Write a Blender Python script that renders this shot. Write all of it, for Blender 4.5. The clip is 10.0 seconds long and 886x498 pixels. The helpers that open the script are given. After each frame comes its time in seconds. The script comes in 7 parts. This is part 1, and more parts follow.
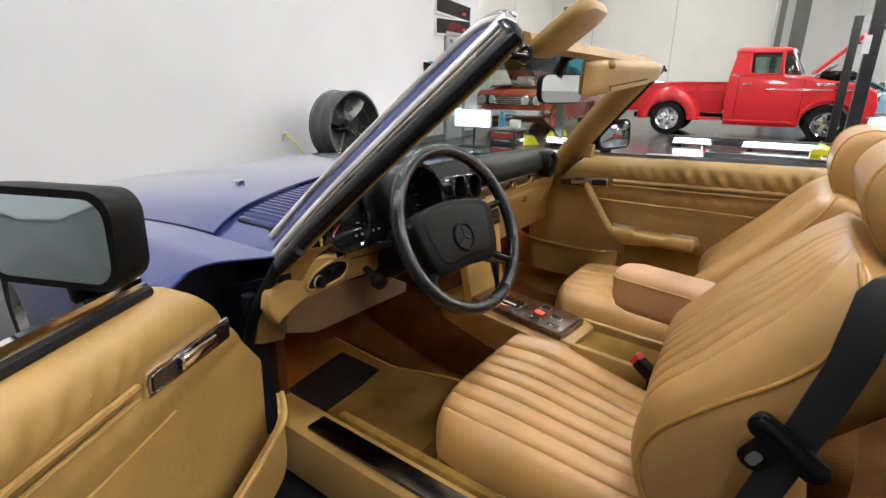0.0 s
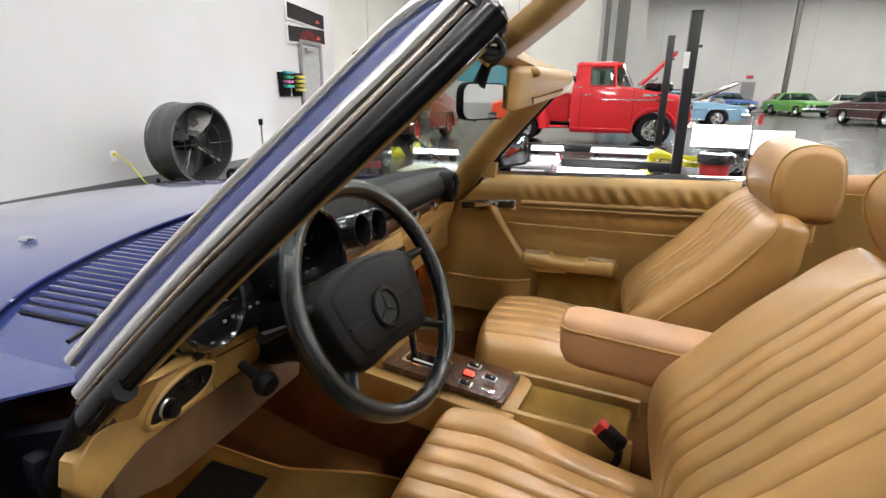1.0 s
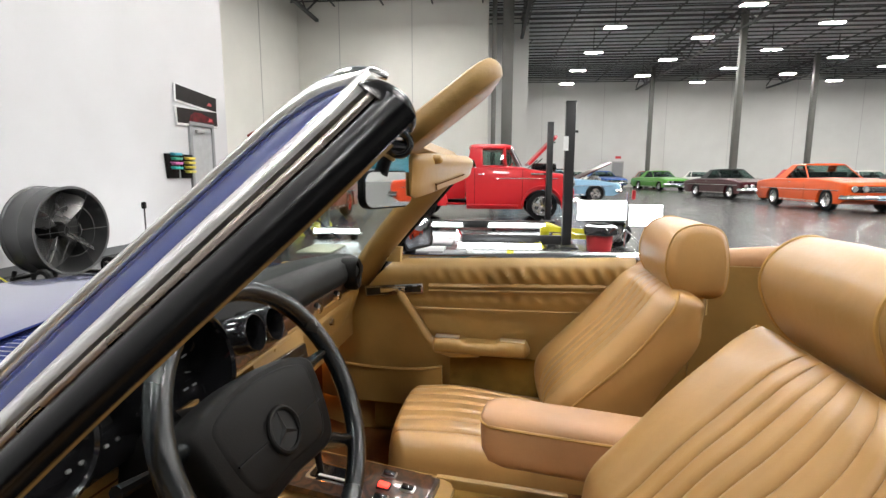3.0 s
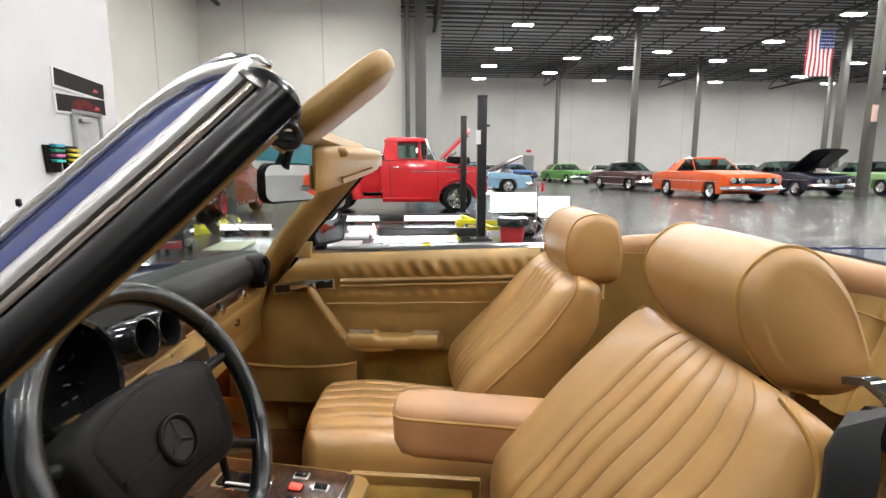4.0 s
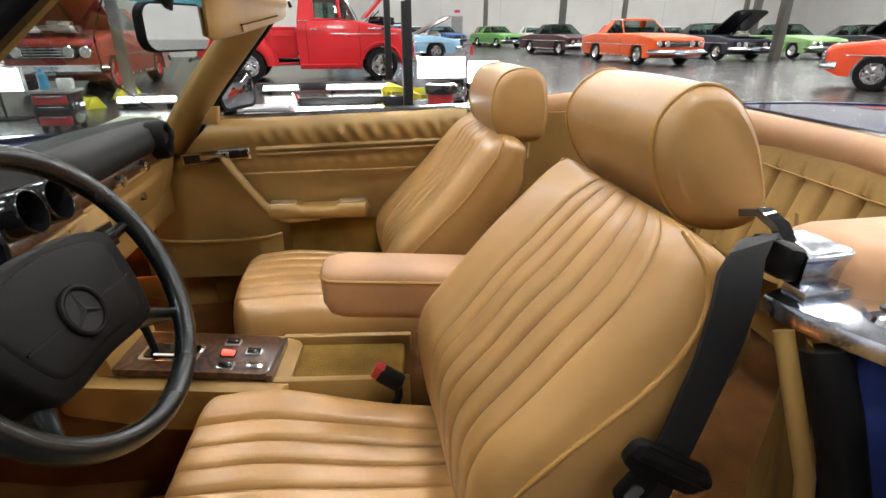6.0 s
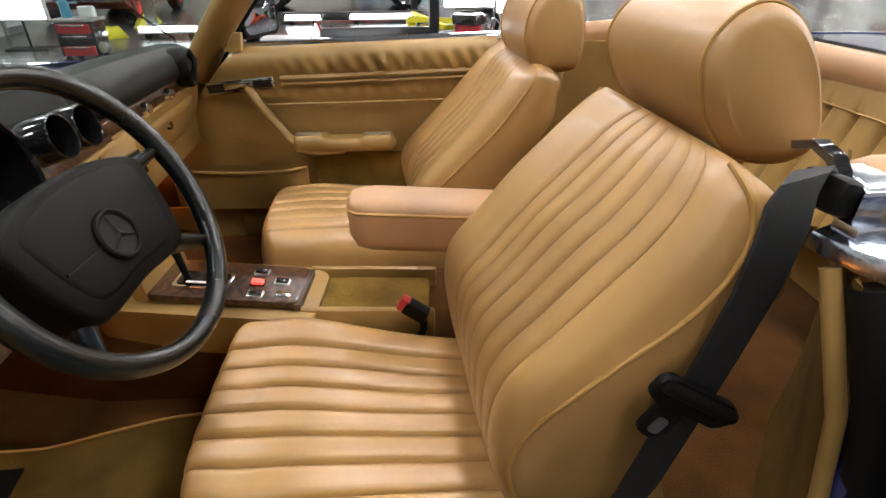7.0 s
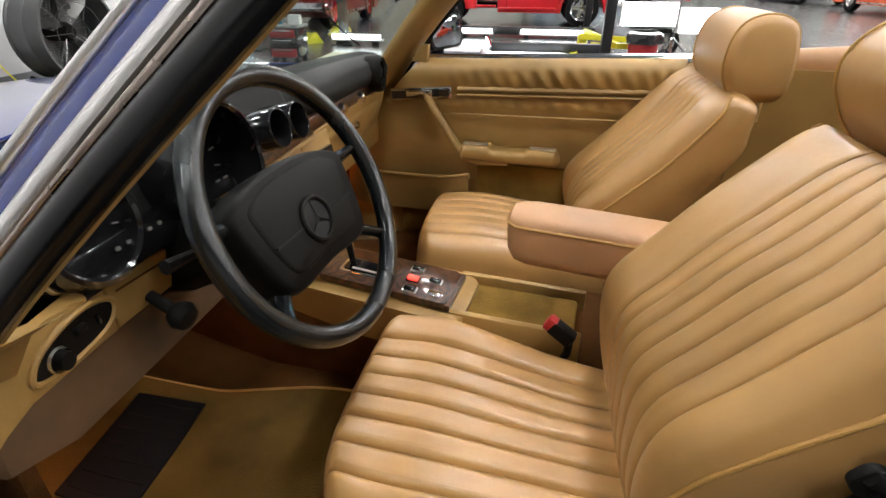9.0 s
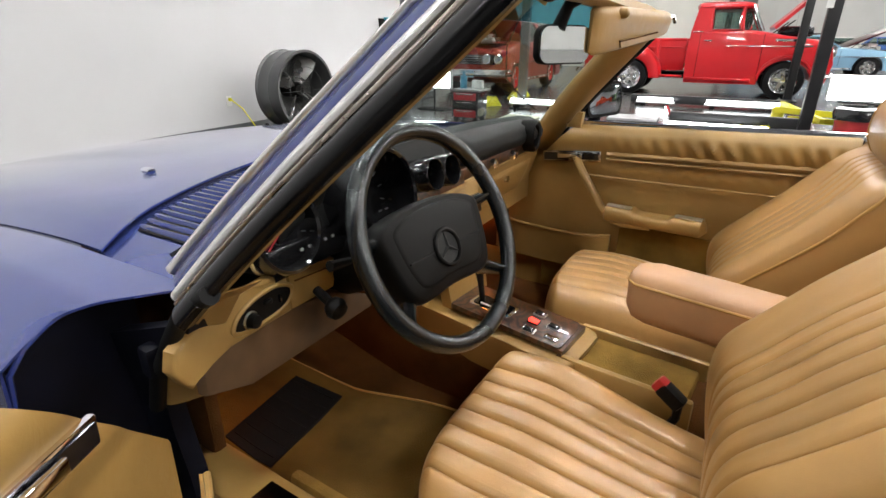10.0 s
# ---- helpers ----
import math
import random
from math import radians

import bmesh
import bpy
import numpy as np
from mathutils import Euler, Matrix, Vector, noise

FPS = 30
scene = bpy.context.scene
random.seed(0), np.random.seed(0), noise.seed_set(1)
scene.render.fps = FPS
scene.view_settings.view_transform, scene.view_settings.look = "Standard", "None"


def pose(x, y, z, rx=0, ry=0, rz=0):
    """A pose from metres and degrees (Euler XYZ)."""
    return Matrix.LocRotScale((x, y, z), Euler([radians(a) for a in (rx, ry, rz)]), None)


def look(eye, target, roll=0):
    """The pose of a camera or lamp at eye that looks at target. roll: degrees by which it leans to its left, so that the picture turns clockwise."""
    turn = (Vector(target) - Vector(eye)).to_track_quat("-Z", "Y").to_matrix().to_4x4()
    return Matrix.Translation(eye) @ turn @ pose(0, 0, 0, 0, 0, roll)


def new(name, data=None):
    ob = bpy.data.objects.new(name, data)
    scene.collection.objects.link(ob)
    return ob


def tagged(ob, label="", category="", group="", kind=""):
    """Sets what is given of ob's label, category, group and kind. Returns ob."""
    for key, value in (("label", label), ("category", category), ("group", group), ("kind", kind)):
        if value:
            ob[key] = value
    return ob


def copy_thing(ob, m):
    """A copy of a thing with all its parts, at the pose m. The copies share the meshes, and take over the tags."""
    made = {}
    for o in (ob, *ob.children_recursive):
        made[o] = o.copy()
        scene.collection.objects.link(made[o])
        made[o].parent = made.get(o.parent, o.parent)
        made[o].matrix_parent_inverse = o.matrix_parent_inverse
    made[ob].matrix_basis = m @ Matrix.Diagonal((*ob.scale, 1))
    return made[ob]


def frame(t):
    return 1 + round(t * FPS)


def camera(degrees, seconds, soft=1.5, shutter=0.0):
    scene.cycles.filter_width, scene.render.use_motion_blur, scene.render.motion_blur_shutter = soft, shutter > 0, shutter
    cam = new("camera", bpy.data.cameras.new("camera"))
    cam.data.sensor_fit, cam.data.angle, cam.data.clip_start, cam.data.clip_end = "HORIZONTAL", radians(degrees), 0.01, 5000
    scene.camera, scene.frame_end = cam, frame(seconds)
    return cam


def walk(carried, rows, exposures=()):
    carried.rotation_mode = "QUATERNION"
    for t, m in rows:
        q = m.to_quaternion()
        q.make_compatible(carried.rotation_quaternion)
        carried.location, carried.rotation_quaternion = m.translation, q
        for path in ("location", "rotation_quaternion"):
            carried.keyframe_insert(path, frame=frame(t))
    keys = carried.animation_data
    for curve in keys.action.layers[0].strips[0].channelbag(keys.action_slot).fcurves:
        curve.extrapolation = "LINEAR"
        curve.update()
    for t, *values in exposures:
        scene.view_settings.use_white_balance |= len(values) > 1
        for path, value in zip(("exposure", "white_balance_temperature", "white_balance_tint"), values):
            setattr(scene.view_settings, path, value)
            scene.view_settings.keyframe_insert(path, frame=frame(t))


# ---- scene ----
cam = camera(81.7, 10.0)
PATH = [
    (0, (-0.023, -1.173, 1.106), (-1.264, 0.267, 0.485), 0.6),
    (0.5, (-0.174, -1.064, 1.104), (-1.256, 0.505, 0.496), 0.5),
    (1, (-0.288, -0.964, 1.105), (-1.111, 0.765, 0.526), 0.6),
    (1.5, (-0.334, -0.908, 1.109), (-1.07, 0.886, 0.617), 0.3),
    (2, (-0.335, -0.894, 1.115), (-1.027, 0.941, 0.723), 0.3),
    (3.5, (-0.311, -0.898, 1.121), (-0.661, 1.051, 0.843), 0.1),
    (4, (-0.302, -0.894, 1.12), (-0.486, 1.073, 0.806), 0.1),
    (4.5, (-0.294, -0.891, 1.116), (-0.356, 1.07, 0.73), 0.1),
    (5, (-0.289, -0.887, 1.11), (-0.263, 1.05, 0.612), 0.0),
    (5.5, (-0.287, -0.881, 1.099), (-0.197, 1.01, 0.456), 0.1),
    (7, (-0.296, -0.871, 1.074), (-0.302, 0.865, 0.08), 0.1),
    (7.5, (-0.304, -0.869, 1.071), (-0.411, 0.834, 0.029), 0.1),
    (8, (-0.316, -0.871, 1.071), (-0.549, 0.818, 0.025), 0.2),
    (8.5, (-0.327, -0.873, 1.072), (-0.687, 0.798, 0.032), 0.3),
    (9, (-0.337, -0.881, 1.079), (-0.859, 0.798, 0.126), 0.4),
    (9.5, (-0.326, -0.903, 1.089), (-1.075, 0.761, 0.27), 0.4),
    (10, (-0.231, -0.966, 1.099), (-1.326, 0.528, 0.344), 0.3),
]
walk(cam, [(t, look(eye, target, roll)) for t, eye, target, roll in PATH], [(0, 0.6), (10, 0.6)])

# ---- light: a large hall lit by rows of ceiling fixtures ----
HALL = Matrix.Rotation(radians(9.5), 4, "Z")  # the hall stands askew to the car
world = bpy.data.worlds.new("world")
scene.world = world
world.use_nodes = True
world.node_tree.nodes["Background"].inputs[0].default_value = (0.9, 0.95, 1.0, 1)
world.node_tree.nodes["Background"].inputs[1].default_value = 0.12


# ---- materials ----
def nodes_of(name):
    m = bpy.data.materials.new(name)
    m.use_nodes = True
    return m, m.node_tree.nodes, m.node_tree.links, m.node_tree.nodes["Principled BSDF"]


def tint(c, k):
    return (min(1, c[0] * k), min(1, c[1] * k), min(1, c[2] * k), 1)


def surface(name, colour, rough=0.5, metal=0.0, vary=0.15, scale=6.0, grain=300.0, bump=0.1, depth=0.001, coat=0.0, random_tint=0.0, rough_vary=0.1, kind="noise", spec=0.5, crease=0.0, coat_rough=0.05):
    """A painted, grained surface: large stains, fine grain, uneven gloss and fine relief."""
    m, n, l, b = nodes_of(name)
    co = n.new("ShaderNodeTexCoord")
    big = n.new("ShaderNodeTexNoise")
    big.inputs["Scale"].default_value, big.inputs["Detail"].default_value = scale, 5
    l.new(co.outputs["Object"], big.inputs["Vector"])
    ramp = n.new("ShaderNodeValToRGB")
    ramp.color_ramp.elements[0].position, ramp.color_ramp.elements[1].position = 0.3, 0.7
    ramp.color_ramp.elements[0].color, ramp.color_ramp.elements[1].color = tint(colour, 1 - vary), tint(colour, 1 + vary)
    l.new(big.outputs["Fac"], ramp.inputs["Fac"])
    last = ramp.outputs["Color"]
    if random_tint:
        info = n.new("ShaderNodeObjectInfo")
        hsv = n.new("ShaderNodeHueSaturation")
        mr = n.new("ShaderNodeMapRange")
        mr.inputs["To Min"].default_value, mr.inputs["To Max"].default_value = 1 - random_tint, 1 + random_tint
        l.new(info.outputs["Random"], mr.inputs["Value"])
        l.new(mr.outputs["Result"], hsv.inputs["Value"])
        l.new(last, hsv.inputs["Color"])
        last = hsv.outputs["Color"]
    l.new(last, b.inputs["Base Color"])
    if kind == "cells":
        fine = n.new("ShaderNodeTexVoronoi")
        fine.inputs["Scale"].default_value = grain
        out = fine.outputs["Distance"]
    else:
        fine = n.new("ShaderNodeTexNoise")
        fine.inputs["Scale"].default_value, fine.inputs["Detail"].default_value = grain, 3
        out = fine.outputs["Fac"]
    l.new(co.outputs["Object"], fine.inputs["Vector"])
    if bump:
        bp = n.new("ShaderNodeBump")
        bp.inputs["Strength"].default_value, bp.inputs["Distance"].default_value = bump, depth
        l.new(out, bp.inputs["Height"])
        l.new(bp.outputs["Normal"], b.inputs["Normal"])
        if crease:
            fold = n.new("ShaderNodeTexNoise")
            fold.inputs["Scale"].default_value, fold.inputs["Detail"].default_value, fold.inputs["Distortion"].default_value = 26, 4, 1.2
            l.new(co.outputs["Object"], fold.inputs["Vector"])
            bp2 = n.new("ShaderNodeBump")
            bp2.inputs["Strength"].default_value, bp2.inputs["Distance"].default_value = 0.5, crease
            l.new(fold.outputs["Fac"], bp2.inputs["Height"])
            l.new(bp2.outputs["Normal"], bp.inputs["Normal"])
    rr = n.new("ShaderNodeMapRange")
    rr.inputs["To Min"].default_value, rr.inputs["To Max"].default_value = max(0.02, rough - rough_vary), min(1, rough + rough_vary)
    l.new(big.outputs["Fac"], rr.inputs["Value"])
    l.new(rr.outputs["Result"], b.inputs["Roughness"])
    b.inputs["Metallic"].default_value, b.inputs["Coat Weight"].default_value = metal, coat
    b.inputs["Coat Roughness"].default_value = coat_rough
    b.inputs["Specular IOR Level"].default_value = spec
    return m


def plain(name, colour, rough=0.5, metal=0.0, coat=0.0):
    return surface(name, colour, rough, metal, vary=0.08, scale=9, grain=120, bump=0.03, coat=coat, rough_vary=0.05)


def lamp(name, colour, power):
    m, n, l, b = nodes_of(name)
    b.inputs["Base Color"].default_value = (*colour, 1)
    b.inputs["Emission Color"].default_value, b.inputs["Emission Strength"].default_value = (*colour, 1), power
    return m


def glass(name, colour=(1, 1, 1), rough=0.0):
    m, n, l, b = nodes_of(name)
    out = n["Material Output"]
    tr, gl, mix, lw = n.new("ShaderNodeBsdfTransparent"), n.new("ShaderNodeBsdfGlossy"), n.new("ShaderNodeMixShader"), n.new("ShaderNodeLayerWeight")
    tr.inputs[0].default_value = (*colour, 1)
    gl.inputs["Roughness"].default_value = rough
    lw.inputs["Blend"].default_value = 0.5
    pw, ma = n.new("ShaderNodeMath"), n.new("ShaderNodeMath")
    pw.operation, ma.operation = "POWER", "MULTIPLY_ADD"
    pw.inputs[1].default_value, ma.inputs[1].default_value, ma.inputs[2].default_value = 5.0, 0.8, 0.03
    l.new(lw.outputs["Facing"], pw.inputs[0])
    l.new(pw.outputs[0], ma.inputs[0])
    l.new(ma.outputs[0], mix.inputs[0])
    l.new(tr.outputs[0], mix.inputs[1])
    l.new(gl.outputs[0], mix.inputs[2])
    l.new(mix.outputs[0], out.inputs["Surface"])
    return m


def burl(name):
    m, n, l, b = nodes_of(name)
    co, nz, wv, rp = n.new("ShaderNodeTexCoord"), n.new("ShaderNodeTexNoise"), n.new("ShaderNodeTexWave"), n.new("ShaderNodeValToRGB")
    nz.inputs["Scale"].default_value, nz.inputs["Detail"].default_value, nz.inputs["Distortion"].default_value = 18, 6, 1.5
    wv.inputs["Scale"].default_value, wv.inputs["Distortion"].default_value, wv.inputs["Detail"].default_value = 9, 32, 4
    l.new(co.outputs["Object"], nz.inputs["Vector"])
    l.new(co.outputs["Object"], wv.inputs["Vector"])
    mx = n.new("ShaderNodeMath")
    mx.operation = "MULTIPLY"
    l.new(nz.outputs["Fac"], mx.inputs[0])
    l.new(wv.outputs["Fac"], mx.inputs[1])
    e = rp.color_ramp.elements
    e[0].position, e[0].color = 0.05, (0.022, 0.008, 0.0035, 1)
    e[1].position, e[1].color = 0.7, (0.105, 0.036, 0.013, 1)
    l.new(mx.outputs[0], rp.inputs["Fac"])
    l.new(rp.outputs["Color"], b.inputs["Base Color"])
    b.inputs["Roughness"].default_value, b.inputs["Coat Weight"].default_value = 0.35, 1.0
    b.inputs["Coat Roughness"].default_value = 0.04
    return m


LEATHER = surface("tan leather", (0.40, 0.222, 0.074), 0.38, vary=0.12, scale=7, crease=0.0012, grain=900, bump=0.22, depth=0.0004, kind="cells", rough_vary=0.08, coat=0.32, coat_rough=0.26)
LEATHER_WORN = surface("worn tan leather", (0.42, 0.225, 0.105), 0.47, vary=0.14, crease=0.0015, coat_rough=0.3, scale=7, grain=900, bump=0.25, depth=0.0004, kind="cells", rough_vary=0.1, coat=0.05)
PIPING = surface("gold piping", (0.40, 0.22, 0.055), 0.45, grain=600, vary=0.08)
VINYL = surface("palomino vinyl", (0.315, 0.187, 0.055), 0.45, vary=0.15, scale=6, crease=0.002, grain=700, bump=0.2, depth=0.0004, kind="cells")
CARPET = surface("gold wool carpet", (0.23, 0.135, 0.03), 0.95, vary=0.35, scale=9, grain=420, bump=1.0, depth=0.004, rough_vary=0.04, spec=0.1)
# the gold carpet again, with the footwell's shade put into its colour
SHADED_CARPET = surface("gold carpet darkened for shade", (0.12, 0.068, 0.016), 0.95, vary=0.4, scale=6, grain=420, bump=1.0, depth=0.004, rough_vary=0.04, spec=0.1)
CARPET_BROWN = surface("brown wool carpet", (0.1, 0.042, 0.012), 0.95, vary=0.3, scale=9, grain=380, bump=1.0, depth=0.005, rough_vary=0.04, spec=0.1)
BLACK = surface("black plastic", (0.0065, 0.0062, 0.006), 0.45, vary=0.2, grain=500, bump=0.2, depth=0.0005, kind="cells", spec=0.09)
PAD = surface("black dashboard vinyl", (0.010, 0.0105, 0.0105), 0.52, spec=0.17, vary=0.2, grain=700, bump=0.3, depth=0.0006, kind="cells")
WHEEL_LEATHER = surface("black wheel leather", (0.007, 0.009, 0.010), 0.26, coat=0.12, coat_rough=0.16, vary=0.2, grain=420, bump=0.15, depth=0.0005, kind="cells")
GLOSS_BLACK = plain("gloss black", (0.008, 0.008, 0.009), 0.12, coat=0.5)
SEAL = surface("satin black seal rubber", (0.002, 0.002, 0.0025), 0.22, spec=0.3, vary=0.25, scale=20, grain=260, bump=0.1, rough_vary=0.08)
RUBBER = surface("black rubber", (0.004, 0.004, 0.0045), 0.6, spec=0.2, vary=0.25, grain=260, bump=0.15)
BELT = surface("black belt webbing", (0.008, 0.008, 0.009), 0.6, vary=0.15, grain=900, bump=0.6, depth=0.0008)
CHROME = surface("chrome", (0.82, 0.82, 0.84), 0.07, 1.0, vary=0.04, grain=60, bump=0.02, rough_vary=0.04)
ALLOY = surface("brushed trim", (0.55, 0.54, 0.52), 0.28, 1.0, vary=0.08, grain=200, bump=0.05)
BLUE = surface("nautical blue paint", (0.030, 0.046, 0.185), 0.24, 0.15, vary=0.1, scale=3, grain=900, bump=0.01, coat=1.0, rough_vary=0.05)
KNEE = surface("scuffed brown leatherette", (0.105, 0.058, 0.026), 0.66, vary=0.55, scale=7, grain=800, bump=0.25, depth=0.0004, kind="cells")
WOOD = burl("burl walnut")
RED_LIT = lamp("lit red switch", (1.0, 0.05, 0.03), 1.6)
RED = plain("red plastic", (0.42, 0.025, 0.03), 0.35)
FADED_MARK = plain("faded dial markings", (0.2, 0.2, 0.19), 0.5)
WHITE_MARK = plain("white markings", (0.75, 0.75, 0.72), 0.5)
MIRROR_BLUE = surface("blue mirror silver", (0.8, 0.95, 1.0), 0.06, 1.0, vary=0.01, bump=0, rough_vary=0.02)
COURTESY = lamp("orange courtesy lamp", (1.0, 0.28, 0.05), 36.0)
# silver darkened to paint the dim reflection in the passenger mirror
MIRROR_DIM = surface("mirror silver darkened as its reflection", (0.30, 0.32, 0.35), 0.03, 1.0, vary=0.05, bump=0, rough_vary=0.01)
MIRROR = surface("mirror silver", (0.9, 0.92, 0.93), 0.02, 1.0, vary=0.01, bump=0, rough_vary=0.01)
GLASS = glass("clear glass", (0.87, 0.91, 0.9))
SATIN = surface("satin chrome", (0.90, 0.89, 0.87), 0.32, 1.0, vary=0.06, scale=20, grain=120, bump=0.03, rough_vary=0.05)
HAZY_CHROME = surface("hazy blue-tinted chrome", (0.62, 0.66, 0.76), 0.16, 1.0, vary=0.35, scale=38, grain=160, bump=0.12, depth=0.002, rough_vary=0.12)
# dull chrome with the tan it mirrors put into its base colour
TAN_REFLECTION = surface("dull chrome moulding tinted by its tan reflection", (0.46, 0.39, 0.35), 0.28, 1.0, vary=0.12, scale=14, grain=200, bump=0.05)
SILL_METAL = surface("dark scuffed sill metal", (0.16, 0.14, 0.12), 0.22, 1.0, vary=0.3, scale=18, grain=200, bump=0.1)
GLASS_TINT = glass("blue tinted band", (0.25, 0.62, 0.72))
WALL_PANEL = surface("warm off-white panel paint", (0.66, 0.655, 0.61), 0.65, vary=0.04, scale=0.7, grain=30, bump=0.08, depth=0.003)
WALL_WHITE = surface("white wall paint", (0.55, 0.55, 0.565), 0.6, vary=0.03, scale=1.2, grain=40, bump=0.08, depth=0.003)
WALL_CREAM = surface("off-white wall paint", (0.50, 0.50, 0.485), 0.7, vary=0.04, scale=0.7, grain=30, bump=0.08, depth=0.003)
CONCRETE = surface("polished concrete", (0.042, 0.0415, 0.040), 0.25, vary=0.2, scale=0.5, grain=25, bump=0.01, depth=0.001, rough_vary=0.012, spec=0.26)
DECK = surface("grey metal deck", (0.56, 0.58, 0.61), 0.6, 0.1, vary=0.12, scale=0.8, grain=20)
STEEL_GREY = surface("grey painted steel", (0.28, 0.28, 0.27), 0.5, vary=0.1, scale=2, grain=60)
JOIST = surface("dark steel joists", (0.045, 0.048, 0.05), 0.6, vary=0.1, scale=2, grain=60)
FIXTURE = lamp("ceiling lamp glass", (1.0, 0.985, 0.95), 140.0)
TUBE = lamp("fluorescent tube", (0.95, 0.98, 1.0), 9.0)
FLOOD = lamp("flood lamp glass", (0.95, 0.98, 1.0), 14.0)


# ---- shaping ----
PLACE = [None]  # a turn given to all parts built while it is set


def turned(at, degrees):
    """Turns what is built next about an upright axis; None ends it."""
    PLACE[0] = None if at is None else Matrix.Translation((at[0], at[1], 0)) @ Matrix.Rotation(radians(degrees), 4, "Z") @ Matrix.Translation((-at[0], -at[1], 0))


def thing(name, at=(0, 0, 0), label="", category="", group="", kind=""):
    ob = new(name)
    ob.location = at
    ob.empty_display_size = 0.1
    return tagged(ob, label, category, group, kind)


def part(name, bm, material, parent=None, label="", sharp=40, flat=False):
    """Links a bmesh, drawn in world places, as one mesh under a thing or part."""
    me = bpy.data.meshes.new(name)
    if PLACE[0] is not None:
        bmesh.ops.transform(bm, matrix=PLACE[0], verts=bm.verts)
    bmesh.ops.recalc_face_normals(bm, faces=bm.faces[:])
    bm.to_mesh(me)
    bm.free()
    if not flat:
        for p in me.polygons:
            p.use_smooth = True
        me.set_sharp_from_angle(angle=radians(sharp))
    me.materials.append(material)
    ob = new(name, me)
    if parent is not None:
        hold(ob, parent)
    if label:
        ob["label"] = label
    return ob


def hold(ob, parent):
    ob.parent = parent
    m, p = Matrix.Identity(4), parent
    while p is not None:
        m = p.matrix_parent_inverse @ p.matrix_basis @ m if p.parent else p.matrix_basis @ m
        p = p.parent
    ob.matrix_parent_inverse = m.inverted()


def merge(bm, other, m=None):
    me = bpy.data.meshes.new("tmp")
    other.to_mesh(me)
    other.free()
    if m is not None:
        me.transform(m)
    bm.from_mesh(me)
    bpy.data.meshes.remove(me)
    return bm


def box(size, at=(0, 0, 0), bevel=0.0, m=None, seg=2, bm=None):
    b = bmesh.new()
    bmesh.ops.create_cube(b, size=1.0)
    bmesh.ops.scale(b, vec=Vector(size), verts=b.verts)
    if bevel:
        bmesh.ops.bevel(b, geom=b.edges[:], offset=min(bevel, min(size) * 0.49), segments=seg, profile=0.5, affect="EDGES")
    bmesh.ops.transform(b, matrix=(m or Matrix.Identity(4)) if m is not None else Matrix.Translation(at), verts=b.verts)
    return merge(bm, b) if bm is not None else b


def loft(rings, cap=True, ring_closed=True, loop=False, bm=None):
    bm = bm if bm is not None else bmesh.new()
    vs = [[bm.verts.new(p) for p in r] for r in rings]
    n = len(vs[0])
    pairs = list(zip(vs, vs[1:])) + ([(vs[-1], vs[0])] if loop else [])
    for a, b in pairs:
        for i in range(n if ring_closed else n - 1):
            j = (i + 1) % n
            bm.faces.new((a[i], a[j], b[j], b[i]))
    if cap and ring_closed and not loop:
        bm.faces.new(vs[0][::-1])
        bm.faces.new(vs[-1])
    return bm


def tube(points, r, n=10, loop=False, bm=None, squash=1.0):
    pts = [Vector(p) for p in points]
    rings, k = [], len(pts)
    up = None
    for i, p in enumerate(pts):
        a = pts[(i - 1) % k] if loop or i else p
        b = pts[(i + 1) % k] if loop or i < k - 1 else p
        d = (b - a).normalized()
        if up is None:
            up = d.orthogonal().normalized()
        up = (up - d * up.dot(d)).normalized()
        s = d.cross(up)
        rr = r[i] if isinstance(r, (list, tuple)) else r
        rings.append([p + rr * (math.cos(q) * up + squash * math.sin(q) * s) for q in (2 * math.pi * j / n for j in range(n))])
    return loft(rings, cap=not loop, loop=loop, bm=bm)


def lathe(profile, n=32, m=None, bm=None):
    """Turns (radius, height) pairs round the z axis."""
    b = bmesh.new()
    loft([[Vector((r * math.cos(2 * math.pi * j / n), r * math.sin(2 * math.pi * j / n), h)) for j in range(n)] for r, h in profile], bm=b)
    bmesh.ops.remove_doubles(b, verts=b.verts, dist=1e-6)
    if m is not None:
        bmesh.ops.transform(b, matrix=m, verts=b.verts)
    return merge(bm, b) if bm is not None else b


def prism(outline, m, thick, bevel=0.0, bm=None, seg=2):
    """A plate: a 2D outline in the plane of m, thick along its z."""
    b = bmesh.new()
    lo = [b.verts.new((x, y, 0)) for x, y in outline]
    hi = [b.verts.new((x, y, thick)) for x, y in outline]
    n = len(lo)
    b.faces.new(lo[::-1])
    top = b.faces.new(hi)
    for i in range(n):
        b.faces.new((lo[i], lo[(i + 1) % n], hi[(i + 1) % n], hi[i]))
    if bevel:
        bmesh.ops.bevel(b, geom=list(top.edges), offset=bevel, segments=seg, profile=0.5, affect="EDGES")
    bmesh.ops.transform(b, matrix=m, verts=b.verts)
    return merge(bm, b) if bm is not None else b


def rounded(w, h, r, n=5):
    """The outline of a rounded rectangle about the origin."""
    out = []
    for cx, cy, a in ((w / 2 - r, h / 2 - r, 0), (-w / 2 + r, h / 2 - r, 90), (-w / 2 + r, -h / 2 + r, 180), (w / 2 - r, -h / 2 + r, 270)):
        out += [(cx + r * math.cos(radians(a + 90 * i / n)), cy + r * math.sin(radians(a + 90 * i / n))) for i in range(n + 1)]
    return out


